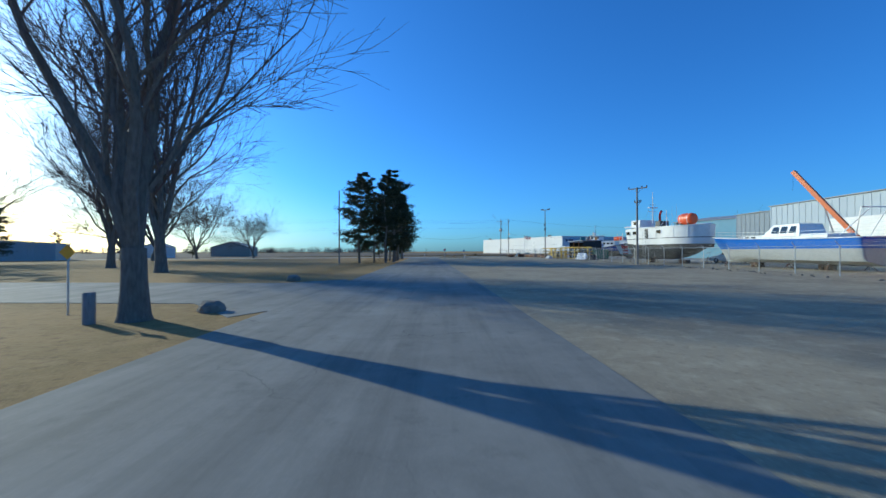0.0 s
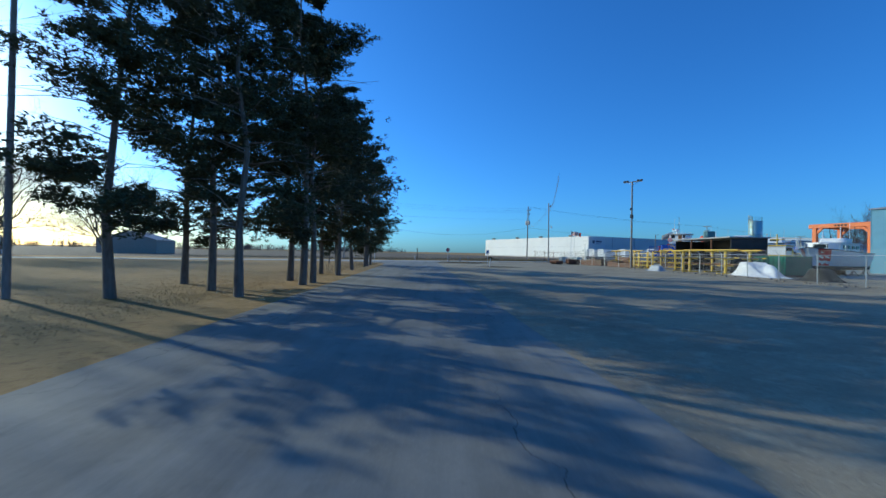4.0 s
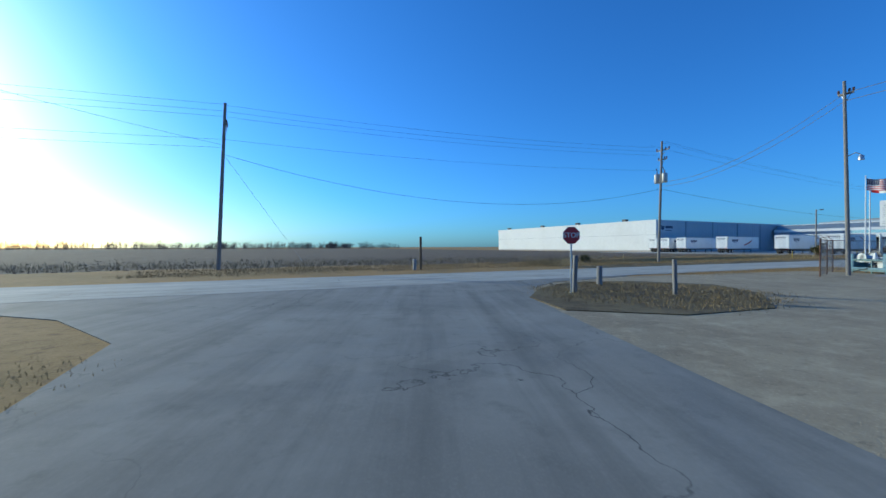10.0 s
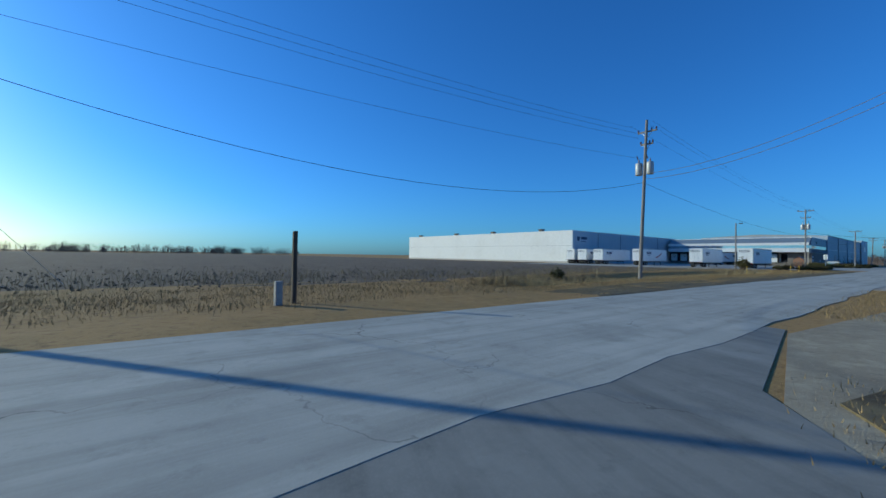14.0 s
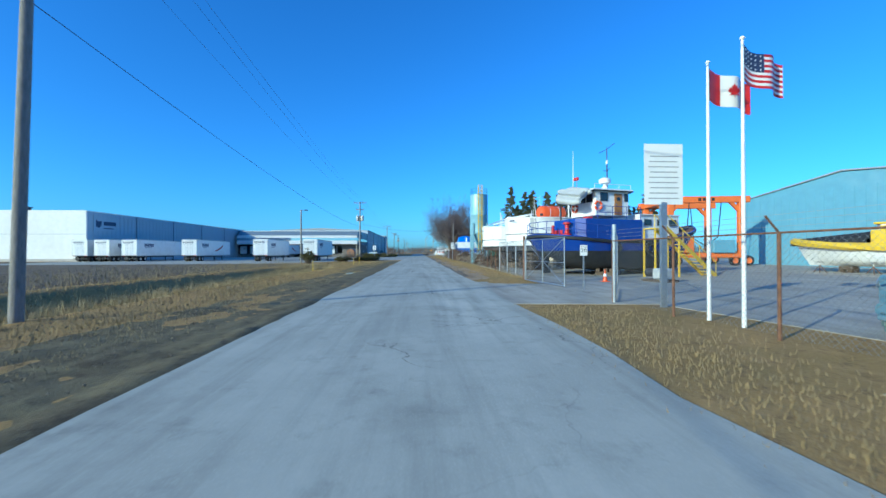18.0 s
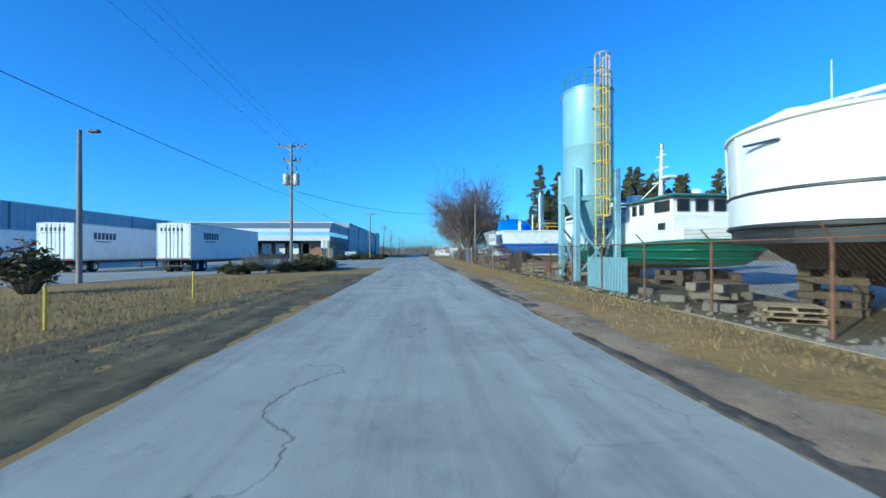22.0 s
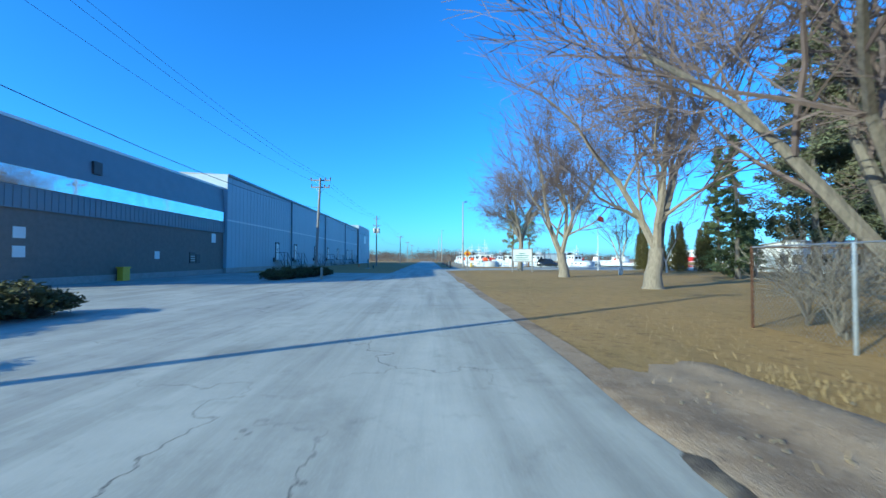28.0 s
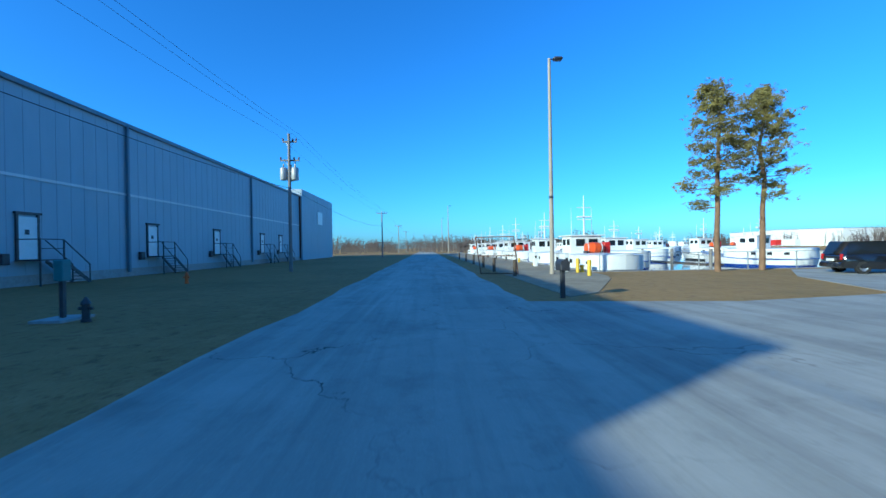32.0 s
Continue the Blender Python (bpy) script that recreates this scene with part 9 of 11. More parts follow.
def travel_lift():
    t = thing("travel_lift", at(40.0, -34.0, 0, -8), "orange rubber-tyred boat lift standing in the yard", "boat lift")
    hx, hy, H = 3.4, 4.0, 7.4
    for x in (-hx, hx):
        for y in (-hy, hy):
            leg = bx("leg", t, "lift_orange", x - 0.3, y - 0.35, 0.9, x + 0.3, y + 0.35, H, 0.04)
            for s in (-0.75, 0.75):
                wheel(t, pose(x, y + s, 0.6, 0, 0, 90), 0.6, 0.4, "lift_orange")
        bx("side_beam", t, "lift_orange", x - 0.28, -hy - 0.4, 0.95, x + 0.28, hy + 0.4, 1.5, 0.04)
        bx("top_beam", t, "lift_orange", x - 0.32, -hy - 0.9, H, x + 0.32, hy + 0.9, H + 0.75, 0.05)
        for y in (-hy, hy):
            s = 1 if y < 0 else -1
            part("knee", Mesh().bar((x, y, H - 1.2), (x, y + s * 1.2, H + 0.1), 0.35), M["lift_orange"], t)
    bx("cross_beam", t, "lift_orange", -hx, hy - 0.35, H + 0.05, hx, hy + 0.35, H + 0.7, 0.04)
    for x in (-hx - 0.335, hx + 0.325):
        for k in range(4):
            bx("writing_bar", t, "black", x, -0.9 + k * 0.5, H + 0.2, x + 0.01, -0.55 + k * 0.5, H + 0.55, 0.002)
    bx("engine_box", t, "teal", -hx - 0.6, -3.0, 1.5, -hx + 0.6, -0.6, 3.0, 0.06, "teal engine housing")
    bx("cab", t, "lift_orange", -hx - 0.7, 1.6, 1.5, -hx + 0.5, 2.9, 3.3, 0.06)
    for y in (-1.8, 1.8):
        part("sling", Mesh().tube([(-hx, y, H), (-hx * 0.8, y, 3.4), (0, y, 2.4), (hx * 0.8, y, 3.4), (hx, y, H)], 0.06, 5), M["black"], t, "black lifting sling")


travel_lift()


def yard_stairs():
    a, b = Vector((16.6, -15.6, 3.2)), Vector((17.7, -19.8, 0))
    t = thing("steel_stairs", ROAD, "yellow steel boarding stairs beside the blue tug", "stairs")
    d = Vector((b.x - a.x, b.y - a.y, 0)).normalized()
    n = Vector((-d.y, d.x, 0)) * 0.45
    for s in (-1, 1):
        part("stringer", Mesh().bar(a + n * s, b + n * s, 0.07, 0.22), M["yellow"], t)
        tb("handrail", t, "yellow", [a + n * s + Vector((0, 0, 0.95)), b + n * s + Vector((0, 0, 0.95))], 0.03, 6)
        for f in (0.0, 0.33, 0.66, 1.0):
            p = a.lerp(b, f) + n * s
            tb("rail_post", t, "yellow", [p, p + Vector((0, 0, 0.95))], 0.025, 5)
        for f in (0.0, 0.25):
            p = a.lerp(b, f) + n * s - d * (0.9 if f == 0 else 0)
            part("post", Mesh().bar((p.x, p.y, 0), (p.x, p.y, p.z), 0.09), M["yellow"], t)
    for k in range(14):
        p = a.lerp(b, (k + 0.5) / 14)
        part("tread", Mesh().add([p + n + d * 0.13, p - n + d * 0.13, p - n - d * 0.13, p + n - d * 0.13] + [q - Vector((0, 0, 0.04)) for q in (p + n + d * 0.13, p - n + d * 0.13, p - n - d * 0.13, p + n - d * 0.13)],
             [(0, 3, 2, 1), (4, 5, 6, 7), (0, 1, 5, 4), (1, 2, 6, 5), (2, 3, 7, 6), (3, 0, 4, 7)]), M["yellow"], t)
    p = a - d * 0.5
    top = [p + n + d * 0.5, p - n + d * 0.5, p - n - d * 0.5, p + n - d * 0.5]
    part("landing", Mesh().add(top + [q - Vector((0, 0, 0.06)) for q in top], [(0, 3, 2, 1), (4, 5, 6, 7), (0, 1, 5, 4), (1, 2, 6, 5), (2, 3, 7, 6), (3, 0, 4, 7)]), M["yellow"], t)


yard_stairs()


# ---- heaps, pallets, racks ----
def pallet_data():
    deck = Mesh().box(-0.6, -0.045, 0, 0.6, 0.045, 0.02, cut=0.004).data("slat", M["pallet"])
    bearer = Mesh().box(-0.045, -0.5, 0, 0.045, 0.5, 0.09, cut=0.006).data("bearer", M["pallet"])
    return deck, bearer


PALLET = pallet_data()


def pallet(m, label="weathered wooden pallet lying in the yard"):
    t = thing("pallet", m, label, "pallet", "wooden pallets")
    for x in (-0.55, 0, 0.55):
        link("bearer", PALLET[1], t).location = (x, 0, 0.02)
    for k in range(7):
        link("slat", PALLET[0], t).location = (0, -0.45 + k * 0.15, 0.11)
    for k in (-0.45, 0, 0.45):
        link("slat", PALLET[0], t).location = (0, k, 0)
    return t


def pallet_stack(u, v, n, turn, seed):
    rnd = random.Random(seed)
    for k in range(n):
        pallet(at(u + rnd.uniform(-0.06, 0.06), v + rnd.uniform(-0.06, 0.06), 0.005 + k * 0.132, turn + rnd.uniform(-6, 6)))


for k, (u, v, n, w) in enumerate(((86.6, -10.6, 4, 10), (77.6, -8.3, 6, 25), (79.4, -8.6, 8, 80), (75.2, -8.5, 5, 5), (73.6, -8.7, 5, 40), (33.5, -10.0, 4, 15), (42.5, -8.6, 3, 60), (65.2, -8.6, 3, 12), (82.5, -8.4, 5, 20), (91.0, -11.6, 4, 0))):
    pallet_stack(u, v, n, w, k)


def timber_heap(m, rows, seed):
    """Old square timbers stacked loosely, row on row, no two quite in line."""
    rnd = random.Random(seed)
    t = thing("timber_pile", m, "loosely stacked weathered grey timbers behind the fence", "timber pile", "timber piles")
    kinds = [Mesh().box(-l / 2, -0.14, 0, l / 2, 0.14, h, cut=0.02).data("timber", M["grey_wood"]) for l, h in ((1.2, 0.2), (1.7, 0.24), (2.1, 0.18), (0.8, 0.24))]
    z = 0.0
    for r in range(rows):
        turn = 90 * (r % 2) if rnd.random() < 0.6 else 0
        for k in range(rnd.choice((2, 3, 4))):
            a = rnd.uniform(-0.75, 0.75)
            link("timber", rnd.choice(kinds), t).matrix_basis = pose(a if turn else rnd.uniform(-0.3, 0.3), rnd.uniform(-0.3, 0.3) if turn else a, z + 0.01 * k, rnd.uniform(-2, 2), rnd.uniform(-3, 3), turn + rnd.uniform(-11, 11))
        z += 0.235
    return t


rt = random.Random(17)
for k in range(10):
    timber_heap(at(rt.uniform(75, 86), -8.7 - abs(rt.gauss(0, 1.5)), 0, rt.uniform(0, 180)), rt.choice((1, 2, 2, 3, 3, 4)), k + 40)
for k, (u, v) in enumerate(((88.2, -9.3), (86.6, -9.0), (62.5, -8.7), (64.6, -9.2), (45.0, -8.9), (57.5, -9.0), (60.0, -9.4))):
    timber_heap(at(u, v, 0, 30 * k), (6, 4)[k] if k < 2 else 2 + k % 3, k + 90)


def beam_pile(m, length, rows, per, label, seed):
    """Rusty I-beams in layers."""
    rnd = random.Random(seed)
    t = thing("steel_pile", m, label, "steel pile", "rusty steel piles")
    mb = Mesh()
    for z0, z1, w in ((0, 0.025, 0.1), (0.025, 0.175, 0.012), (0.175, 0.2, 0.1)):
        mb.box(-length / 2, -w, z0, length / 2, w, z1)
    d = mb.data("beam", M["rust"])
    for r in range(rows):
        for k in range(per):
            link("beam", d, t).matrix_basis = pose(rnd.uniform(-0.2, 0.2), (k - per / 2) * 0.26, 0.01 + r * 0.205, 0, 0, rnd.uniform(-1.5, 1.5))


for k, (x, y, z, l, r, p) in enumerate(((25.2, 112.6, 78, 6.0, 5, 6), (26.8, 110.0, 80, 6.0, 4, 7), (29.2, 106.5, 84, 6.0, 5, 6), (30.4, 113.0, 84, 6.0, 7, 5), (34.0, 105.0, 85, 6.0, 4, 6))):
    beam_pile(pose(x, y, 0, 0, 0, z), l, r, p, "rusty steel beams stacked along the fence", k)


def sheet_fence(a, b, h, n):
    """Rusty steel sheets standing along the wire fence."""
    a, b = Vector(a), Vector(b)
    t = thing("sheet_fence", pose(a.x, a.y, 0, 0, 0, math.degrees(math.atan2(b.y - a.y, b.x - a.x))), "rusty red-brown steel sheets along the fence foot", "fence")
    L = (b - a).length
    rnd = random.Random(3)
    for k in range(n):
        bx("panel", t, "rust", L * k / n + 0.02, rnd.uniform(-0.03, 0.03), 0.02, L * (k + 1) / n - 0.02, 0.05 + rnd.uniform(-0.02, 0.02), h + rnd.uniform(-0.1, 0.1), 0.008)


sheet_fence((24.4, 108.5), (22.0, 118.0), 0.85, 7)
sheet_fence((26.0, 101.8), (24.9, 107.3), 0.7, 4)
sheet_fence(tuple((at(57.0, -8.8)).translation[:2]), tuple((at(69.0, -9.0)).translation[:2]), 1.0, 8)


def pipe_rack(x, y, turn, label, pipes=9, length=7.0):
    """A yellow cantilever rack with yellow pipes and beams on its arms."""
    t = thing("pipe_rack", pose(x, y, 0, 0, 0, turn), label, "storage rack", "yellow pipe racks")
    for px in (-length * 0.35, length * 0.35):
        bx("upright", t, "yellow", px - 0.1, -0.1, 0.05, px + 0.1, 0.1, 2.5, 0.015)
        bx("foot", t, "yellow", px - 0.1, -1.0, 0.0, px + 0.1, 1.0, 0.12, 0.015)
        for z in (0.8, 1.5, 2.3):
            bx("arm", t, "yellow", px - 0.06, -0.9, z, px + 0.06, 0.9, z + 0.12, 0.012)
    rnd = random.Random(int(x + y))
    for k in range(pipes):
        z = (0.98, 1.68, 2.48)[k % 3]
        yy = -0.75 + 0.3 * (k // 3) + (0.2 if k % 2 else 0)
        o = rnd.uniform(-0.4, 0.4)
        tb("pipe", t, ("yellow", "yellow", "rust", "steel_dark")[k % 4], [(-length / 2 + o, yy, z), (length / 2 + o, yy, z)], 0.07, 8)


for k, (x, y, w) in enumerate(((27.6, 88.4, 97), (28.6, 96.6, 90), (30.6, 89.0, 97), (28.2, 108.5, 98))):
    pipe_rack(x, y, w, "yellow steel rack loaded with pipes and beams")
for k, (x, y) in enumerate(((27.4, 98.9), (27.8, 101.0), (27.6, 103.0), (27.9, 105.0), (27.5, 94.0))):
    s = thing("steel_trestle", pose(x, y, 0, 0, 0, 10 * k), "yellow steel trestle with cross arms", "trestle", "yellow trestles")
    bx("upright", s, "yellow", -0.09, -0.09, 0, 0.09, 0.09, 2.3, 0.015)
    for z in (0.35, 0.9, 1.45, 2.0):
        bx("arm", s, "yellow", -0.06, -0.8, z, 0.06, 0.8, z + 0.12, 0.012)
    bx("foot", s, "yellow", -0.5, -0.1, 0, 0.5, 0.1, 0.1, 0.01)

# The black sheet-steel store and its green bin.
b = thing("steel_store", pose(33.0, 94.6, 0, 0, 0, 88), "black open-fronted steel store with a tarred roof", "shed")
bx("wall", b, "black_hull", -5.5, -2.0, 0, 5.5, -1.9, 3.9, 0.02)
for x in (-5.5, 5.4):
    bx("side_wall", b, "black_hull", x, -1.9, 0, x + 0.1, 2.0, 3.8, 0.02)
bx("roof", b, "roof_grey", -5.7, -2.2, 3.9, 5.7, 2.3, 4.05, 0.02)
for x in (-2, 2):
    bx("post", b, "rust", x - 0.08, 1.8, 0, x + 0.08, 1.96, 3.88, 0.01)
bx("roof_vent", b, "silo_green", 1.0, -0.5, 4.05, 1.9, 0.5, 5.0, 0.05)


def dumpster(m, mat, label, L=4.5, W=2.0, H=1.6):
    t = thing("dumpster", m, label, "dumpster")
    mb = Mesh()
    x0, x1 = -L / 2, L / 2
    for s in (-1, 1):
        mb.box(x0, s * W / 2 - 0.03, 0.15, x1, s * W / 2 + 0.03, H, cut=0.01)
    mb.box(x0, -W / 2, 0.15, x1, W / 2, 0.22)
    mb.box(x0, -W / 2, 0.15, x0 + 0.06, W / 2, H)
    mb.box(x1 - 0.06, -W / 2, 0.15, x1, W / 2, H)
    part("body", mb, M[mat], t)
    rib = Mesh().box(-0.05, 0, 0.15, 0.05, 0.09, H - 0.05, cut=0.012).data("rib", M[mat])
    for k in range(7):
        for s in (-1, 1):
            ob = link("rib", rib, t)
            ob.matrix_basis = pose(x0 + 0.3 + k * (L - 0.6) / 6, s * (W / 2 + 0.03) + (0 if s > 0 else -0.09), 0)
    for s in (-1, 1):
        tb("rim", t, mat, [(x0, s * W / 2, H), (x1, s * W / 2, H)], 0.06, 6)
    for x in (x0 + 0.5, x1 - 0.5):
        bx("skid", t, "steel_dark", x - 0.1, -W / 2, 0, x + 0.1, W / 2, 0.15, 0.02)


dumpster(pose(33.0, 85.2, 0, 0, 0, 80), "green_hull", "dark green steel dumpster standing in the yard", 5.0, 2.2, 1.9)
dumpster(at(-6.6, -14.0, 0, 60), "rust", "rusty open steel scrap bin", 2.4, 1.4, 0.85)


def tarp_heap(m, sx, sy, h, mat, label, seed, name="tarpaulin", kind=""):
    """A creased sheet thrown over a heap."""
    rnd = random.Random(seed)
    n = 18
    vs, fs = [], []
    bumps = [(rnd.uniform(-0.6, 0.6), rnd.uniform(-0.6, 0.6), rnd.uniform(0.25, 0.5), rnd.uniform(0.4, 1)) for _ in range(7)]
    for i in range(n + 1):
        for j in range(n + 1):
            x, y = 2 * i / n - 1, 2 * j / n - 1
            r = max(abs(x), abs(y))
            z = sum(a * math.exp(-((x - p) ** 2 + (y - q) ** 2) / (s * s)) for p, q, s, a in bumps)
            z = min(z, 1.25) * (1 - r ** 5) + rnd.uniform(-0.05, 0.05) * (1 - r ** 5)
            vs.append((x * sx * (1 + 0.1 * math.sin(5 * y)), y * sy * (1 + 0.1 * math.cos(4 * x)), max(0, z) * h))
    for i in range(n):
        for j in range(n):
            a = i * (n + 1) + j
            fs.append((a, a + n + 1, a + n + 2, a + 1))
    return single(name, Mesh().add(vs, fs), M[mat], m, label, "tarpaulin" if name == "tarpaulin" else "heap", "", kind)


tarp_heap(pose(28.4, 82.6, 0, 0, 0, 80), 3.2, 1.3, 1.05, "white", "crumpled white tarpaulin over a heap by the fence", 5)
tarp_heap(pose(28.0, 76.4, 0, 0, 0, 80), 2.0, 1.2, 0.8, "black", "black plastic over scrap by the fence", 8)
tarp_heap(at(69.4, -8.85, 0, 3), 3.4, 1.2, 1.4, "net_dark", "dark netting over a long heap behind the fence", 12)
tarp_heap(pose(24.0, 92.0, 0, 0, 0, 80), 1.6, 0.9, 0.5, "inflatable", "grey sheeting over a low heap", 9)


def rubble(name, spots, label, seed, big=0.3, mat="stone"):
    """Broken stone in one heap: too many pieces to count."""
    rnd = random.Random(seed)
    mb = Mesh()
    for x, y, z in spots:
        s = big * rnd.uniform(0.35, 1.0)
        m = Matrix.Translation((x, y, z + s * 0.22)) @ Matrix.Rotation(rnd.uniform(0, 6), 4, (rnd.random(), rnd.random(), rnd.random() + 0.1))
        k = s / 2
        mb.box(-k, -k * rnd.uniform(0.5, 0.9), -k * 0.6, k, k * 0.8, k * rnd.uniform(0.4, 0.8), m=m, cut=k * 0.35)
    return single(name, mb, M[mat], IDENT, label, "rubble", "", "stuff")


rr = random.Random(21)
rubble("rubble_bank", [tuple(ROAD @ Vector((rr.uniform(24, 96), -7.1 - abs(rr.gauss(0, 0.7)), 0))) for _ in range(420)], "broken stone and concrete along the fence foot", 5, 0.2)
rubble("lane_rubble", [(24.2 + rr.uniform(-0.9, 1.2), y, 0) for y in [rr.uniform(18, 100) for _ in range(200)]], "broken stone along the yard fence", 6, 0.22)
rubble("scrap_bits", [tuple(ROAD @ Vector((rr.uniform(55, 96), -9.5 + rr.uniform(-1.6, 1.2), 0))) for _ in range(160)], "rusty scrap pieces among the timber", 7, 0.5, "rust")
for k, (u, v, s) in enumerate(((48.8, -8.6, 0.42), (46.3, -8.2, 0.38), (60.2, -8.1, 0.3), (58.5, -8.2, 0.34), (44.0, -8.0, 0.4), (56.6, -8.0, 0.33), (31.5, -8.3, 0.5), (63.6, -8.0, 0.3), (67.2, -8.1, 0.34))):
    single("concrete_block", Mesh().box(-s, -s * 0.4, 0, s, s * 0.4, s * 0.62, cut=0.04), M["stone"], at(u, v, 0, k * 37 % 50), "worn concrete block lying by the fence", "block", "concrete blocks")


rubble("soil_clods", [tuple(ROAD @ Vector((u, v, ground_height(u, v) + 0.02))) for u, v in [(rr.uniform(-16, 64), rr.uniform(4.2, 10.2)) for _ in range(1400)]], "clods of dry soil on the verge", 11, 0.055, "soil")
rubble("soil_clods", [tuple(ROAD @ Vector((u, v, 0.0))) for u, v in [(rr.uniform(-60, 50), 15.6 + abs(rr.gauss(0, 14))) for _ in range(3000)]], "clods of turned soil at the field's edge", 12, 0.15, "soil")
rubble("verge_stones", [tuple(ROAD @ Vector((u, v, 0.05))) for u, v in [(rr.uniform(13, 124), -3.2 - abs(rr.gauss(0, 1.2))) for _ in range(700)]], "small stones on the sandy verge", 13, 0.06, "soil")
rubble("island_stones", [(rr.uniform(0.2, 5.8), rr.uniform(109.4, 115.4), 0.06) for _ in range(300)] + [(rr.gauss(6.2, 1.2), rr.gauss(94.8, 1.2), 0.06) for _ in range(120)], "small stones on the island and soil patch", 14, 0.07, "soil")


def boulder(m, s, seed):
    rnd = random.Random(seed)
    bm = bmesh.new()
    bmesh.ops.create_icosphere(bm, subdivisions=2, radius=s)
    for v in bm.verts:
        v.co *= 1 + rnd.uniform(-0.13, 0.13)
        v.co.z = max(v.co.z * 0.75, -s * 0.3) + s * 0.3
    me = bpy.data.meshes.new("boulder")
    bm.to_mesh(me)
    bm.free()
    me.materials.append(M["stone"])
    ob = new("boulder", me)
    ob.matrix_basis = m
    tagged(ob, "rounded grey field boulder beside the drive", "boulder", "boulders")


for k, (u, v, s) in enumerate(((-8.71, 23.36, 0.4), (-6.63, 11.44, 0.36))):
    boulder(pose(u, v, -0.05, 0, 0, k * 40), s, k)


def winch(m, label):
    """Old deck machinery on an open frame: drum, flanges, gear case, handwheel, funnels."""
    t = thing("winch", m, label, "winch", "stored winches")
    for y in (-0.42, 0.42):
        bx("skid", t, "old_teal", -1.1, y - 0.05, 0.12, 1.1, y + 0.05, 0.24, 0.015)
        bx("top_rail", t, "old_teal", -1.1, y - 0.04, 0.78, 1.1, y + 0.04, 0.88, 0.012)
        for x in (-1.02, -0.2, 1.02):
            bx("upright", t, "old_teal", x - 0.04, y - 0.035, 0.0, x + 0.04, y + 0.035, 0.78, 0.01)
    for x in (-1.0, 0, 1.0):
        bx("cross_member", t, "old_teal", x - 0.04, -0.38, 0.13, x + 0.04, 0.38, 0.22, 0.01)
    part("drum", Mesh().lathe([(0.16, -0.36), (0.16, 0.36)], 16, pose(0.5, 0, 0.95, 90, 0, 0)), M["steel"], t, "rope-worn steel drum", smooth=True)
    for y in (-0.34, 0.34):
        part("flange", Mesh().lathe([(0.05, -0.02), (0.3, -0.02), (0.3, 0.02), (0.05, 0.02)], 18, pose(0.5, y, 0.95, 90, 0, 0)), M["steel"], t)
    bx("gear_case", t, "steel", -0.75, -0.25, 0.24, -0.3, 0.25, 0.72, 0.06)
    bx("motor", t, "steel_dark", -0.25, -0.2, 0.24, 0.2, 0.2, 0.55, 0.08)
    bx("bed_plate", t, "old_blue", -1.15, -0.5, 0.24, 1.15, 0.5, 0.36, 0.02, label="blue-grey bed plate")
    bx("housing", t, "old_blue", -1.15, -0.48, 0.36, -0.85, 0.48, 1.25, 0.05, label="blue-grey side housing")
    bx("housing", t, "old_blue", 0.92, -0.48, 0.36, 1.15, 0.48, 1.2, 0.05, label="blue-grey side housing")
    tb("guard_tube", t, "old_blue", [(-1.1, -0.5, 0.45), (1.1, -0.5, 0.45)], 0.14, 12, "round blue-grey guard tube")
    part("gear_wheel", Mesh().lathe([(0.06, -0.04), (0.36, -0.04), (0.42, -0.02), (0.42, 0.02), (0.36, 0.04), (0.06, 0.04)], 22, pose(0.5, -0.46, 1.0, 90, 0, 0)), M["steel_dark"], t, "dark gear wheel")
    for k in range(3):
        tb("shaft", t, "steel", [(-0.85, -0.3 + 0.3 * k, 0.95 - 0.12 * k), (0.92, -0.3 + 0.3 * k, 0.95 - 0.12 * k)], 0.05, 8)
    bx("panel", t, "old_teal", -1.1, -0.47, 0.3, -0.65, -0.44, 0.78, 0.006)
    for x, y, r in ((-0.6, -0.1, 0.16), (-0.1, 0.12, 0.13)):
        part("funnel", Mesh().lathe([(r, 0.88), (r * 0.9, 0.98), (r * 0.35, 1.25), (0.03, 1.3)], 10, pose(x, y, 0)), M["white"], t, "pale plastic cone", smooth=True)
    w = part("handwheel", Mesh().lathe([(0.17, -0.015), (0.2, -0.015), (0.2, 0.015), (0.17, 0.015), (0.17, -0.015)], 20, pose(0.95, -0.5, 1.0, 90, 0, 0)), M["steel"], t)
    for k in range(3):
        tb("spoke", w, "steel", [(0.95 - 0.18 * math.cos(k * 1.05), -0.5, 1.0 - 0.18 * math.sin(k * 1.05)), (0.95 + 0.18 * math.cos(k * 1.05), -0.5, 1.0 + 0.18 * math.sin(k * 1.05))], 0.012, 4)
    tb("brake_lever", t, "steel", [(0.9, 0.3, 0.8), (1.02, 0.32, 1.3)], 0.02, 5)
    tb("hose", t, "black", [(-0.3, 0.3, 0.6), (0.0, 0.5, 0.3), (0.5, 0.45, 0.2), (0.9, 0.5, 0.05)], 0.03, 6)


for u, v, w in ((-3.7, -8.5, 62), (-1.9, -10.3, 70)):
    winch(at(u, v, 0, w), "old grey-teal deck winch on an open frame, stored by the fence")
dumpster(at(-9.8, -13.8, 0, 70), "rust", "long rusty steel trough by the fence", 3.2, 1.1, 0.6)
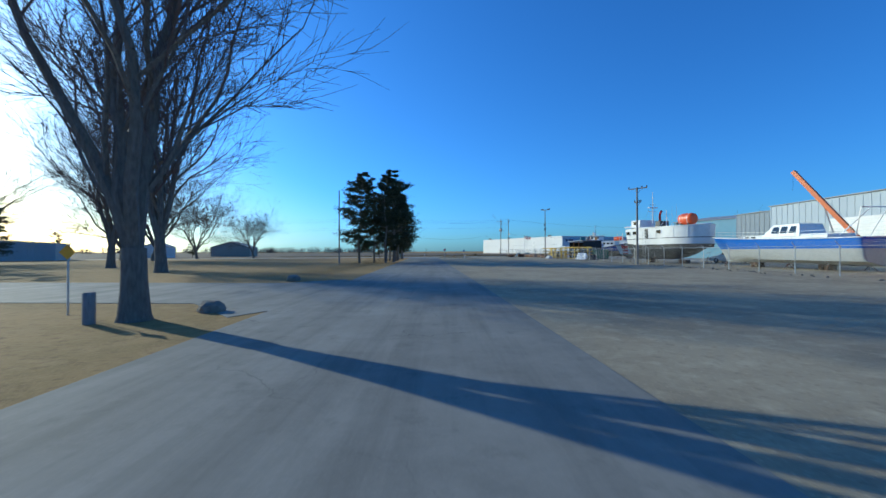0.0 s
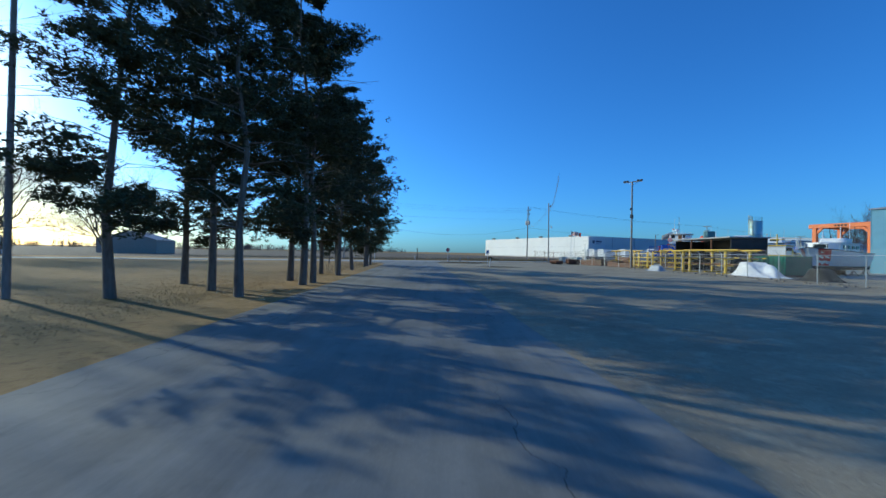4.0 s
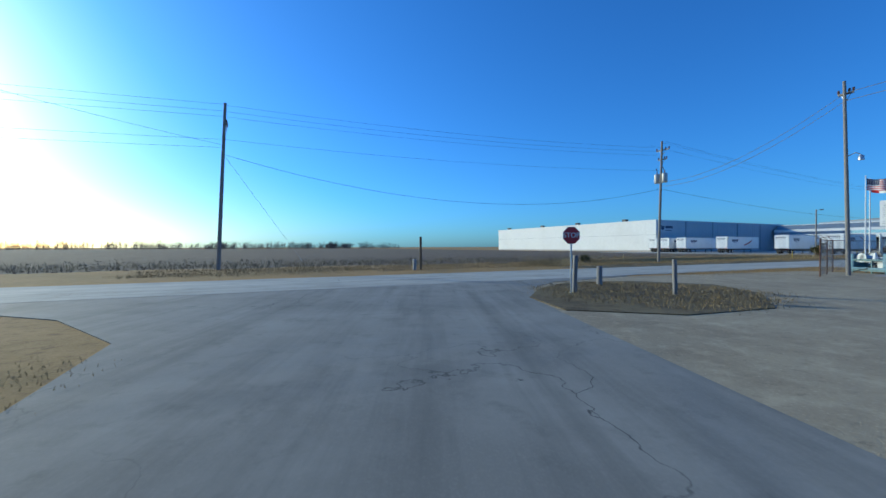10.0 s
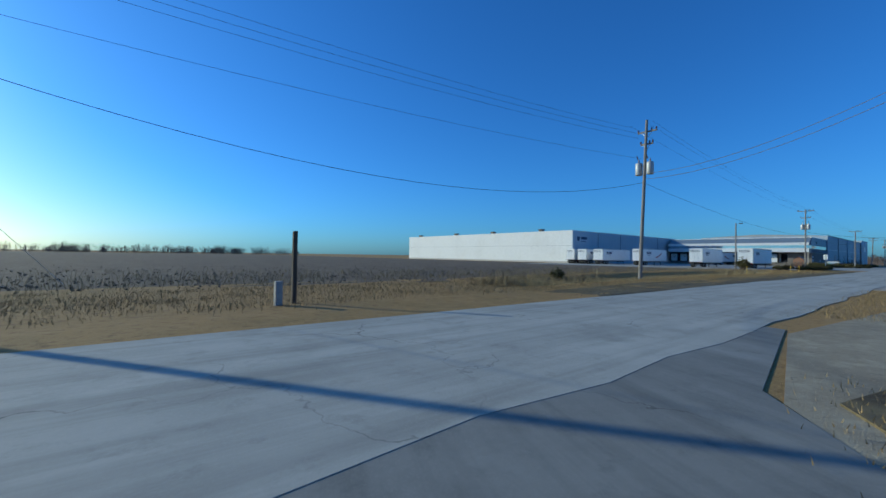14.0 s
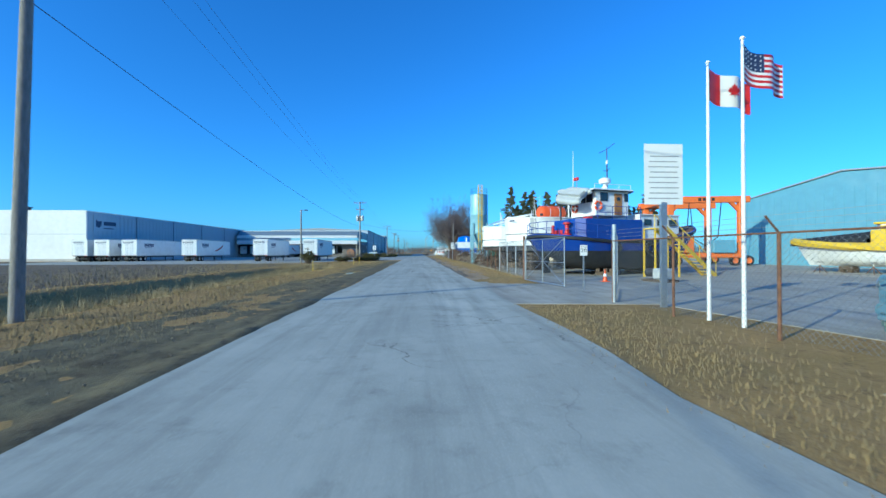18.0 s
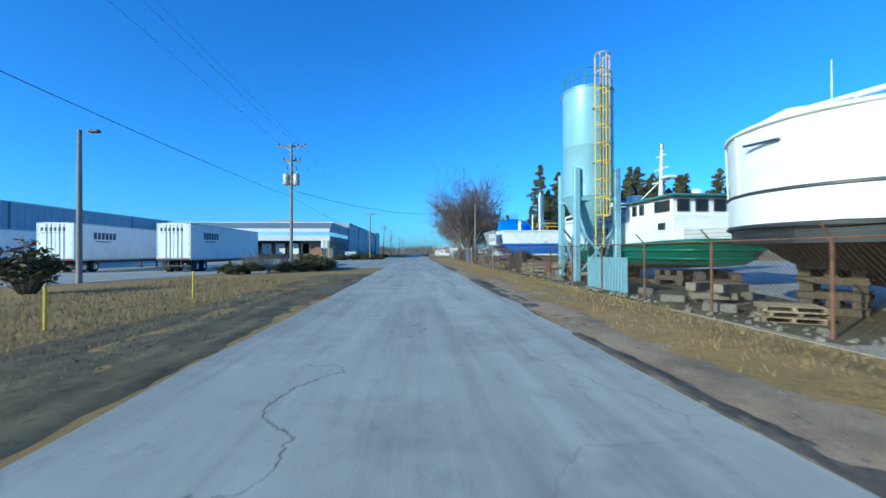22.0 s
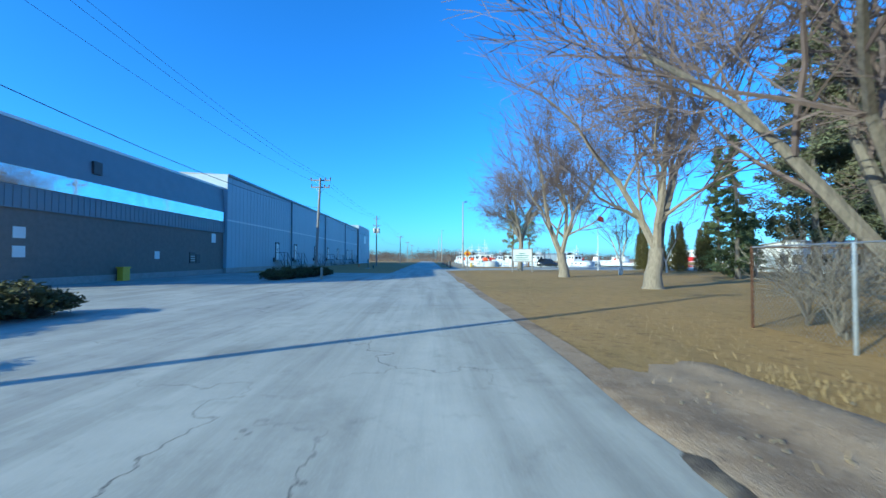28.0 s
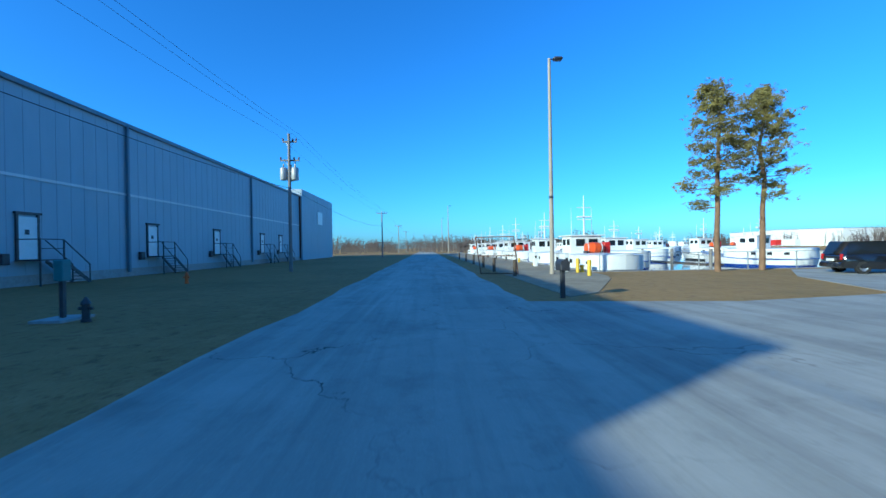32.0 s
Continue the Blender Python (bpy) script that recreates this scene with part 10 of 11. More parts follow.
# white cabinet and pump set beside the tug
s = thing("pump_set", at(12.8, -13.2, 0, 20), "grey pump set on a pallet beside the tug", "pump")
bx("base", s, "dark_wood", -0.8, -0.5, 0, 0.8, 0.5, 0.14)
bx("casing", s, "inflatable", -0.7, -0.4, 0.14, 0.2, 0.4, 0.75, 0.08)
part("motor", Mesh().tube([(0.2, 0, 0.5), (0.8, 0, 0.5)], 0.24, 12), M["steel_dark"], s, smooth=True)


def small_crane():
    t = thing("boom_crane", pose(45.4, 45.4, 0, 0, 0, 0), "orange hydraulic boom crane parked in the yard", "crane")
    for x, y in ((-0.9, -1.4), (0.9, -1.4), (-0.9, 1.4), (0.9, 1.4)):
        wheel(t, pose(x, y, 0.55, 0, 0, 90), 0.55, 0.4, "lift_orange")
    bx("chassis", t, "lift_orange", -0.8, -2.0, 0.6, 0.8, 2.0, 1.3, 0.06)
    bx("cab", t, "lift_orange", -0.8, -0.9, 1.3, 0.8, 0.8, 3.0, 0.1)
    bx("cab_window", t, "dark_glass", -0.82, -0.4, 2.0, 0.82, 0.5, 2.7, 0.02)
    part("boom", Mesh().bar((0, -1.2, 3.0), (-1.8, 4.9, 11.5), 0.4, 0.45), M["lift_orange"], t)
    tb("ram", t, "steel", [(0, 0.9, 1.5), (-0.85, 1.9, 7.0)], 0.09, 8)
    tb("hoist_line", t, "cable", [(-1.8, 4.9, 11.4), (-1.8, 4.95, 9.2)], 0.015, 4)


small_crane()


# ---- lorries and cars ----
def semi_trailer(m, label, mark="lettering", curve=True):
    """A dry van trailer; its doors face the local -x side."""
    t = thing("semi_trailer", m, label, "trailer", "parked trailers")
    L, w, z0, z1 = 16.1, 1.3, 1.15, 4.15
    part("body", Mesh().box(0, -w, z0, L, w, z1, cut=0.03), M["white"], t, "white panelled box body")
    rail = Mesh()
    for s in (-1, 1):
        bx("side_rail", t, "steel", 0, s * w - 0.03, z0 - 0.14, L, s * w + 0.03, z0, 0.01)
        bx("top_rail", t, "steel", 0, s * w - 0.025, z1 - 0.1, L, s * w + 0.025, z1 + 0.02, 0.01)
    for s in (-1, 1):
        d = bx("rear_door", t, "white", -0.045, 0.02 if s > 0 else -w + 0.05, z0 + 0.05, 0.0, w - 0.05 if s > 0 else -0.02, z1 - 0.1, 0.01)
        for o in (0.3, 0.62):
            tb("lock_bar", d, "steel", [(-0.07, s * o, z0 + 0.02), (-0.07, s * o, z1 - 0.12)], 0.018, 5)
        for z in (1.5, 2.3, 3.1, 3.8):
            bx("hinge", d, "steel", -0.06, s * (w - 0.12) - 0.05, z, -0.03, s * (w - 0.12) + 0.05, z + 0.1, 0.005)
    for s in (-1, 1):
        bx("door_post", t, "steel", -0.05, s * w - 0.05, z0 - 0.1, 0.02, s * w + 0.05, z1, 0.012)
        bx("tail_lamp", t, "lamp_red", -0.07, s * (w - 0.3) - 0.16, z0 - 0.1, -0.05, s * (w - 0.3) + 0.16, z0 - 0.02, 0.006)
        bx("corner_lamp", t, "lamp_red", -0.06, s * (w - 0.25) - 0.05, z1 - 0.06, -0.04, s * (w - 0.25) + 0.05, z1 - 0.02, 0.006)
    bx("door_sill", t, "steel_dark", -0.06, -w, z0 - 0.12, 0, w, z0, 0.01)
    bx("underride_bar", t, "steel_dark", 0.1, -w + 0.1, 0.5, 0.2, w - 0.1, 0.62, 0.01)
    for s in (-0.5, 0.5):
        bx("guard_leg", t, "steel_dark", 0.1, s - 0.05, 0.6, 0.2, s + 0.05, z0 - 0.1, 0.01)
        bx("chassis_rail", t, "steel_dark", 0.2, s - 0.06, z0 - 0.4, L - 2.5, s + 0.06, z0 - 0.005, 0.01)
    for x in (1.3, 2.6):
        for s in (-1, 1):
            wheel(t, pose(x, s * (w - 0.3), 0.5, 0, 0, 0), 0.5, 0.5)
        tb("axle", t, "steel_dark", [(x, -1, 0.5), (x, 1, 0.5)], 0.08, 6)
    for s in (-0.8, 0.8):
        leg = bx("landing_leg", t, "steel_dark", L - 3.2, s - 0.07, 0.1, L - 3.05, s + 0.07, z0 - 0.05, 0.01)
        bx("pad", leg, "steel_dark", L - 3.3, s - 0.15, 0, L - 2.95, s + 0.15, 0.1, 0.01)
    bx("mud_flap", t, "black", 0.6, -w + 0.05, 0.25, 0.62, -w + 0.65, 0.95, 0.004)
    bx("mud_flap", t, "black", 0.6, w - 0.65, 0.25, 0.62, w - 0.05, 0.95, 0.004)
    for k in range(6):
        bx("writing_bar", t, mark, -0.056, 0.88 - k * 0.32, 3.45, -0.046, 1.06 - k * 0.32, 3.75, 0.002)
        bx("writing_bar", t, mark, -0.056, 0.84 - k * 0.3, 3.28, -0.046, 1.02 - k * 0.3, 3.33, 0.002)
    for s in (-1, 1):
        y = s * (w + 0.005)
        for k in range(6):
            bx("writing_bar", t, mark, 2.3 + k * 0.5, y - 0.006, 2.85, 2.68 + k * 0.5, y + 0.006, 3.45, 0.002)
        for k in range(4):
            bx("writing_bar", t, mark, 2.6 + k * 0.5, y - 0.006, 2.6, 3.0 + k * 0.5, y + 0.006, 2.7, 0.002)
        if not curve:
            continue
        pts = [(8.2 + 0.4 * k, 1.9 + 1.0 * (k / 10) ** 1.7) for k in range(11)]
        out = pts + [(x, z + 0.25 + 0.02 * i) for i, (x, z) in reversed(list(enumerate(pts)))]
        mb = Mesh()
        n = len(out)
        mb.add([(x, y - 0.006, z) for x, z in out] + [(x, y + 0.006, z) for x, z in out],
               [(i, i + 1, n - 2 - i, n - 1 - i) for i in range(10)] + [(n + n - 1 - i, n + n - 2 - i, n + i + 1, n + i) for i in range(10)])
        part("swoosh", mb, M["swoosh"], t, "dark red painted curve")
    return t


plain = semi_trailer(at(68.6, 20.6, 0, 2), "white dry van trailer with dark lettering bars parked in the lot", curve=False)
copy_thing(plain, at(68.2, 29.6, 0, 4))
first = semi_trailer(at(70.4, 43.6, 0, 4), "white dry van trailer with a painted red curve")
copy_thing(plain, at(70.6, 54.6, 0, 2))
for u, v, w in ((70.4, 59.4, 1), (70.0, 63.0, 0.4)):
    copy_thing(first, at(u, v, 0, w))


def tractor(m):
    t = thing("truck_tractor", m, "white highway tractor unit coupled to a trailer", "truck")
    for y in (-0.45, 0.45):
        bx("frame_rail", t, "steel_dark", -6.6, y - 0.05, 0.75, -0.6, y + 0.05, 1.0, 0.01)
    part("hood", Mesh().add([(0, -0.85, 0.6), (0, 0.85, 0.6), (-2.2, 1.05, 0.6), (-2.2, -1.05, 0.6), (-0.15, -0.75, 1.45), (-0.15, 0.75, 1.45), (-2.2, 1.0, 1.85), (-2.2, -1.0, 1.85)],
                            [(0, 3, 2, 1), (4, 5, 6, 7), (0, 1, 5, 4), (1, 2, 6, 5), (2, 3, 7, 6), (3, 0, 4, 7)]), M["car_white"], t)
    bx("cab", t, "car_white", -4.9, -1.15, 0.7, -2.2, 1.15, 2.75, 0.08)
    part("roof_fairing", Mesh().add([(-2.4, -1.0, 2.75), (-2.4, 1.0, 2.75), (-4.9, 1.1, 2.75), (-4.9, -1.1, 2.75), (-3.6, -0.95, 3.75), (-3.6, 0.95, 3.75), (-4.9, 1.05, 3.9), (-4.9, -1.05, 3.9)],
                                    [(0, 3, 2, 1), (4, 5, 6, 7), (0, 1, 5, 4), (1, 2, 6, 5), (2, 3, 7, 6), (3, 0, 4, 7)]), M["car_white"], t)
    bx("windscreen", t, "dark_glass", -2.22, -1.0, 1.95, -2.17, 1.0, 2.6, 0.01)
    for y in (-1.17, 1.14):
        bx("side_window", t, "dark_glass", -3.3, y, 1.9, -2.5, y + 0.03, 2.5, 0.006)
    bx("bumper", t, "chrome", -0.1, -1.1, 0.3, 0.12, 1.1, 0.65, 0.04)
    bx("grille", t, "chrome", -0.06, -0.5, 0.7, 0.02, 0.5, 1.4, 0.02)
    for y in (-0.78, 0.62):
        bx("headlamp", t, "chrome", -0.06, y, 0.75, 0.03, y + 0.18, 1.0, 0.02)
    for y in (-1.4, 1.3):
        bx("mirror", t, "black", -2.3, y, 1.9, -2.2, y + 0.14, 2.5, 0.02)
    for x in (-1.1, -5.0, -6.2):
        for y in (-0.95, 0.95):
            wheel(t, pose(x, y, 0.5), 0.5, 0.36 if x > -2 else 0.55, "chrome")
    for y in (-0.9, 0.9):
        tb("stack", t, "chrome", [(-5.05, y, 1.0), (-5.05, y, 3.7)], 0.07, 8)


tractor(at(120.4, 43.6, 0, 177.5))
copy_thing(first, at(139.9, 42.75, 0, 177.5))


def car(name, m, L, w, belt, roof, mat, label, van=True):
    """A car body lofted along x (front at +x) with panes, lamps and wheels."""
    t = thing(name, m, label, "car")
    st = [(0.0, 0.45, belt * 0.92, 0.86), (0.12, 0.3, belt, 0.97), (L * 0.3, 0.25, belt, 1.0), (L * 0.62, 0.25, belt, 1.0), (L * 0.7, 0.25, belt * 0.97, 1.0), (L * 0.9, 0.28, belt * 0.82, 0.95), (L * 0.98, 0.35, belt * 0.7, 0.85), (L, 0.4, belt * 0.6, 0.75)]
    vs, fs = [], []
    for x, z0, z1, f in st:
        y = w / 2 * f
        for p in ((-y * 0.95, z0), (-y, z0 + 0.12), (-y, z1 - 0.12), (-y * 0.93, z1), (y * 0.93, z1), (y, z1 - 0.12), (y, z0 + 0.12), (y * 0.95, z0)):
            vs.append((x, *p))
    for i in range(len(st) - 1):
        for k in range(8):
            q = (k + 1) % 8
            fs.append((i * 8 + k, i * 8 + q, i * 8 + 8 + q, i * 8 + 8 + k))
    fs += [tuple(range(7, -1, -1)), tuple((len(st) - 1) * 8 + k for k in range(8))]
    part("body", Mesh().add(vs, fs), M[mat], t, smooth=True)
    a0, a1 = (0.1, 0.35) if van else (L * 0.3, L * 0.33)
    b0, b1 = L * 0.72, L * 0.55
    yb, yt = w / 2 * 0.93, w / 2 * 0.76
    c = [(a0, -yb, belt), (b0, -yb, belt), (b0, yb, belt), (a0, yb, belt), (a1, -yt, roof), (b1, -yt, roof), (b1, yt, roof), (a1, yt, roof)]
    part("roof", Mesh().add(c, [(3, 2, 1, 0), (4, 5, 6, 7), (0, 1, 5, 4), (1, 2, 6, 5), (2, 3, 7, 6), (3, 0, 4, 7)]), M[mat], t, smooth=False)

    def glass(nm, q, out):
        q = [Vector(p) for p in q]
        n = (q[1] - q[0]).cross(q[3] - q[0]).normalized() * out
        mid = sum(q, Vector()) / 4
        o = [mid + (p - mid) * 0.9 + n for p in q]
        part(nm, Mesh().add(o + [p - n * 1.6 for p in o], [(0, 1, 2, 3), (7, 6, 5, 4), (0, 4, 5, 1), (1, 5, 6, 2), (2, 6, 7, 3), (3, 7, 4, 0)]), M["dark_glass"], t)
    lerp = lambda p, q, f: tuple(Vector(p).lerp(Vector(q), f))
    glass("windscreen", [c[1], c[2], c[6], c[5]], 0.012)
    glass("rear_window", [c[3], c[0], c[4], c[7]], 0.012)
    n = 3
    for k in range(n):
        f0, f1 = k / n, (k + 1) / n
        glass("side_window", [lerp(c[0], c[1], f0), lerp(c[0], c[1], f1), lerp(c[4], c[5], f1), lerp(c[4], c[5], f0)], 0.012)
        glass("side_window", [lerp(c[2], c[3], f0), lerp(c[2], c[3], f1), lerp(c[6], c[7], f1), lerp(c[6], c[7], f0)], 0.012)
    for x in (L * 0.18, L * 0.8):
        for y in (-w / 2 + 0.12, w / 2 - 0.12):
            wheel(t, pose(x, y, 0.34), 0.34, 0.22)
    for s in (-1, 1):
        bx("tail_lamp", t, "lamp_red", -0.03, s * w * 0.38 - 0.08, belt * 0.72, 0.06, s * w * 0.38 + 0.08, belt * 1.02, 0.02)
        bx("headlamp", t, "chrome", L - 0.2, s * w * 0.33 - 0.16, 0.58, L - 0.02, s * w * 0.33 + 0.16, 0.72, 0.02)
        bx("mirror", t, mat, L * 0.66, s * (w / 2 + 0.1) - 0.1, belt, L * 0.69, s * (w / 2 + 0.1) + 0.1, belt + 0.16, 0.02)
    bx("rear_bumper", t, mat, -0.08, -w * 0.45, 0.32, 0.1, w * 0.45, 0.6, 0.04)
    bx("front_bumper", t, mat, L - 0.1, -w * 0.42, 0.28, L + 0.06, w * 0.42, 0.52, 0.04)
    bx("number_plate", t, "sign_white", -0.1, -0.25, 0.66, -0.03, 0.25, 0.8, 0.004)
    return t


car("minivan", at(197.2, -21.7, 0, -105), 4.7, 1.9, 1.02, 1.7, "car_black", "black minivan parked at the harbour edge")
pk = car("pickup_truck", pose(40.6, 52.6, 0, 0, 0, 118), 5.4, 1.95, 1.1, 1.8, "car_white", "white pickup truck parked among the boats", van=False)
bx("tonneau", pk, "black", 0.15, -0.85, 1.1, 1.55, 0.85, 1.13, 0.01)
# white box trailer far back in the yard
s = thing("cargo_trailer", at(96.0, -30.5, 0, -85), "white ribbed cargo container trailer at the back of the yard", "trailer")
bx("body", s, "white", 0, -1.25, 0.9, 12.0, 1.25, 4.3, 0.05)
rib = Mesh().box(-0.05, -1.3, 0.95, 0.05, 1.3, 4.25, cut=0.02).data("rib", M["white"])
for k in range(16):
    link("rib", rib, s).location = (0.4 + k * 0.75, 0, 0)
for x in (1.5, 2.7, 9.5):
    for y in (-0.95, 0.95):
        wheel(s, pose(x, y, 0.5), 0.5, 0.4)
# sawhorse tables and frames among the timber
for k, (u, v) in enumerate(((91.5, -12.0), (88.0, -12.4))):
    s = thing("work_bench", at(u, v, 0, 8 * k), "rusty steel bench with pale trestle legs", "bench", "yard benches")
    bx("top", s, "rust", -1.6, -0.5, 0.95, 1.6, 0.5, 1.05, 0.01)
    for x in (-1.3, 1.3):
        for y in (-0.4, 0.4):
            part("leg", Mesh().bar((x, y * 1.2, 0), (x, y * 0.7, 0.95), 0.07), M["white"], s)
    for x in (-1.2, -0.4, 0.4, 1.2):
        tb("rail_post", s, "white", [(x, 0.4, 1.05), (x, 0.4, 1.75)], 0.022, 6)
    tb("rail", s, "steel", [(-1.2, 0.4, 1.75), (1.2, 0.4, 1.75)], 0.03, 6)
s = thing("roller_bed", at(84.6, -11.2, 0, -12), "rusty roller bed with grey ribbed sheets", "roller bed")
for k in range(9):
    tb("roller", s, "steel", [(-2.2 + k * 0.55, -0.8, 0.8), (-2.2 + k * 0.55, 0.8, 0.8)], 0.13, 8)
for y in (-0.85, 0.85):
    bx("side_rail", s, "rust", -2.6, y - 0.06, 0.1, 2.6, y + 0.06, 0.75, 0.01)

# kerb block and wire posts by the scrub at the lorry park
single("kerb_block", Mesh().box(-0.55, -0.16, -0.03, 0.55, 0.16, 0.2, cut=0.05), M["concrete"], at(65.4, 12.5, 0, -62), "pale broken kerb block lying by the scrub", "block")


# ---- the harbour ----
def afloat(m, L, half, label, house=0.55, stripe=None, bottom="black_hull", raft_on=True, tall=3.0):
    """A white harbour fishing boat: closed after deck, pilot house, mast and gear."""
    t = thing("harbour_boat", m, label, "boat", "boats in the harbour")
    h = Hull(L, half, keel=0.3, sheer=(1.75, 1.7, 2.5), power=(0.1, 0.08, 0.45), round_stern=0.2, entry=0.55, back=0.3, rake=1.0, rise=0.2)
    part("hull_bottom", h.band(0.3, 1.0, 2), M[bottom], t, smooth=True)
    part("topside", h.band(1.0, lambda s: h.top(s), 3), M["white"], t, "white painted hull", smooth=True)
    part("rubbing_strake", h.line(lambda s: h.top(s) - 0.05, 0.05, 0.02), M[stripe or "steel_dark"], t, smooth=True)
    hh = Hull(L * 0.72, half * 0.92, keel=0.3, sheer=(2.75, 2.75, 2.75), power=(0.02, 0.02, 0.02), round_stern=0.2, entry=0.9, back=0.0, rake=0.0, rise=0.0)
    part("house_side", hh.band(1.7, 2.75, 2), M["white"], t, "white after house", smooth=True)
    part("house_roof", hh.lid(2.74, -0.04, 0.12), M["white"], t, smooth=True)
    part("deck", h.lid(lambda s: h.top(s) - 0.04), M["inflatable"], t)
    x0, x1 = L * house, L * (house + 0.2)
    part("pilot_house", Mesh().prism([(x0, -half * 0.6), (x1 - 0.3, -half * 0.6), (x1, -half * 0.35), (x1, half * 0.35), (x1 - 0.3, half * 0.6), (x0, half * 0.6)], 2.6, 4.25), M["white"], t, "white pilot house")
    part("pilot_roof", Mesh().box(x0 - 0.2, -half * 0.68, 4.25, x1 + 0.2, half * 0.68, 4.34, cut=0.02), M["white"], t)
    for s in (-1, 1):
        for k in range(2):
            x = x0 + 0.25 + k * (x1 - x0) * 0.4
            y = s * half * 0.6
            bx("window", t, "dark_glass", x, y - 0.025, 3.5, x + 0.6, y + 0.025, 4.0, 0.005)
        for k in range(3):
            x = L * (0.12 + 0.13 * k)
            p = hh.at(x / (L * 0.72), 2.2, s)
            bx("window", t, "dark_glass", x, p.y - 0.03, 2.1, x + 0.5, p.y + 0.03, 2.4, 0.005)
    for k in range(2):
        bx("window", t, "dark_glass", x0 - 0.02, -half * 0.45 + k * half * 0.5, 3.4, x0 + 0.02, -half * 0.1 + k * half * 0.5, 4.0, 0.005)
    mast = tb("mast", t, "white", [(x0 + 0.4, 0, 4.3), (x0 + 0.4, 0, 4.3 + tall)], [0.08, 0.035], 7)
    for f in (0.4, 0.7):
        tb("spreader", mast, "white", [(x0 + 0.4, -0.6, 4.3 + tall * f), (x0 + 0.4, 0.6, 4.3 + tall * f)], 0.03, 5)
    bx("radar", mast, "white", x0 + 0.25, -0.6, 4.3 + tall * 0.45, x0 + 0.55, 0.6, 4.42 + tall * 0.45, 0.03)
    for y in (-0.9, 0.9):
        antenna(t, x0 + 0.9, y, 4.3, tall * 0.7)
    if raft_on:
        raft(t, pose(L * 0.38, 0.3, 2.85, 0, 0, 90), 0.42, 1.3)
    railing(t, [h.at(s, h.top(s), -1, -0.08) for s in (0.72, 0.84, 0.945)] + [h.at(s, h.top(s), 1, -0.08) for s in (0.945, 0.84, 0.72)], 0.6, "steel", 1, 0.02, 1.5)
    return t


LOW = WATER_Z - 0.75
one = afloat(at(203.4, -13.5, LOW, 2), 11.5, 2.2, "white fishing boat with an orange raft moored at the quay", tall=3.4)
bx("red_gear", one, "red", 4.5, -1.2, 2.8, 5.2, -0.7, 3.7, 0.05)
two = afloat(at(216.2, -13.2, LOW, -2), 10.0, 1.9, "white fishing boat moored along the quay wall", stripe="blue_hull", raft_on=False)
three = afloat(at(218.0, -22.5, LOW, 4), 12.5, 2.1, "white motor yacht lying off the quay", house=0.4, stripe="bright_blue", bottom="blue_hull", raft_on=False, tall=2.0)
for k, (u, v, w, src) in enumerate(((225.5, -13.4, 3, one), (239.0, -13.2, -3, two), (252.0, -13.4, 0, one), (266.0, -13.5, 2, two), (281.0, -13.6, 0, one),
                                    (229.5, -18.4, 6, two), (245.0, -18.6, 2, three), (262.0, -19.0, -4, two), (231.0, -34.5, 8, three), (248.0, -38.0, 2, three),
                                    (213.5, -40.5, 20, three), (232.0, -47.0, 8, one), (254.0, -50.0, 0, three), (273.0, -30.0, 5, two), (288.0, -22.0, 0, three), (272.0, -62.0, 120, one), (295.0, -46.0, 30, three),
                                    (300.0, -80.0, 140, two), (318.0, -60.0, 15, three), (330.0, -36.0, 5, one), (325.0, -104.0, 100, three))):
    copy_thing(src, at(u + 3.2, v, LOW, w))
dark = afloat(at(270.0, -66.0, LOW, 205), 16.0, 2.6, "white tour boat with a dark hull across the basin", house=0.5, stripe="red", tall=2.5)

# bollards, jetty and clutter on the quay
for u in (201.5, 207.0, 213.0, 219.0, 226.0, 233.0, 241.0, 250.0, 260.0):
    b = Mesh().lathe([(0.16, 0), (0.16, 0.06), (0.1, 0.1), (0.1, 0.32), (0.17, 0.38), (0.14, 0.45)], 12)
    single("mooring_bollard", b, M["yellow" if int(u) % 3 == 0 else "steel_dark"], at(u, -9.7, 0.01), "stubby painted mooring bollard on the quay", "bollard", "mooring bollards", smooth=True)
for k, u in enumerate((202.5, 204.4, 210.0, 217.5)):
    s = thing("power_pedestal", at(u, -9.0, 0.01), "white shore power pedestal on the quay", "pedestal", "power pedestals")
    bx("cabinet", s, "white", -0.18, -0.15, 0, 0.18, 0.15, 1.15, 0.03)
    bx("lid", s, "inflatable", -0.2, -0.17, 1.15, 0.2, 0.17, 1.2, 0.02)
    bx("socket", s, "black", -0.19, -0.08, 0.7, -0.178, 0.08, 0.9, 0.004)
s = thing("leaning_gate", at(200.6, -5.4, 0, 62), "rusty wire gate leaning beside the quay", "gate")
for a, b in (((0, 0, 0), (0, 0.9, 2.3)), ((2.4, 0, 0), (2.4, 0.9, 2.3)), ((0, 0.9, 2.3), (2.4, 0.9, 2.3)), ((0, 0, 0.05), (2.4, 0, 0.05)), ((0, 0.45, 1.15), (2.4, 0.45, 1.15))):
    tb("frame_bar", s, "rust", [a, b], 0.035, 6)
mb = Mesh()
for k in range(24):
    mb.bar((k * 0.1, 0, 0), (k * 0.1, 0.9, 2.3), 0.008)
tagged(part("wire_infill", mb, M["rust_wire"], s), kind="stuff")
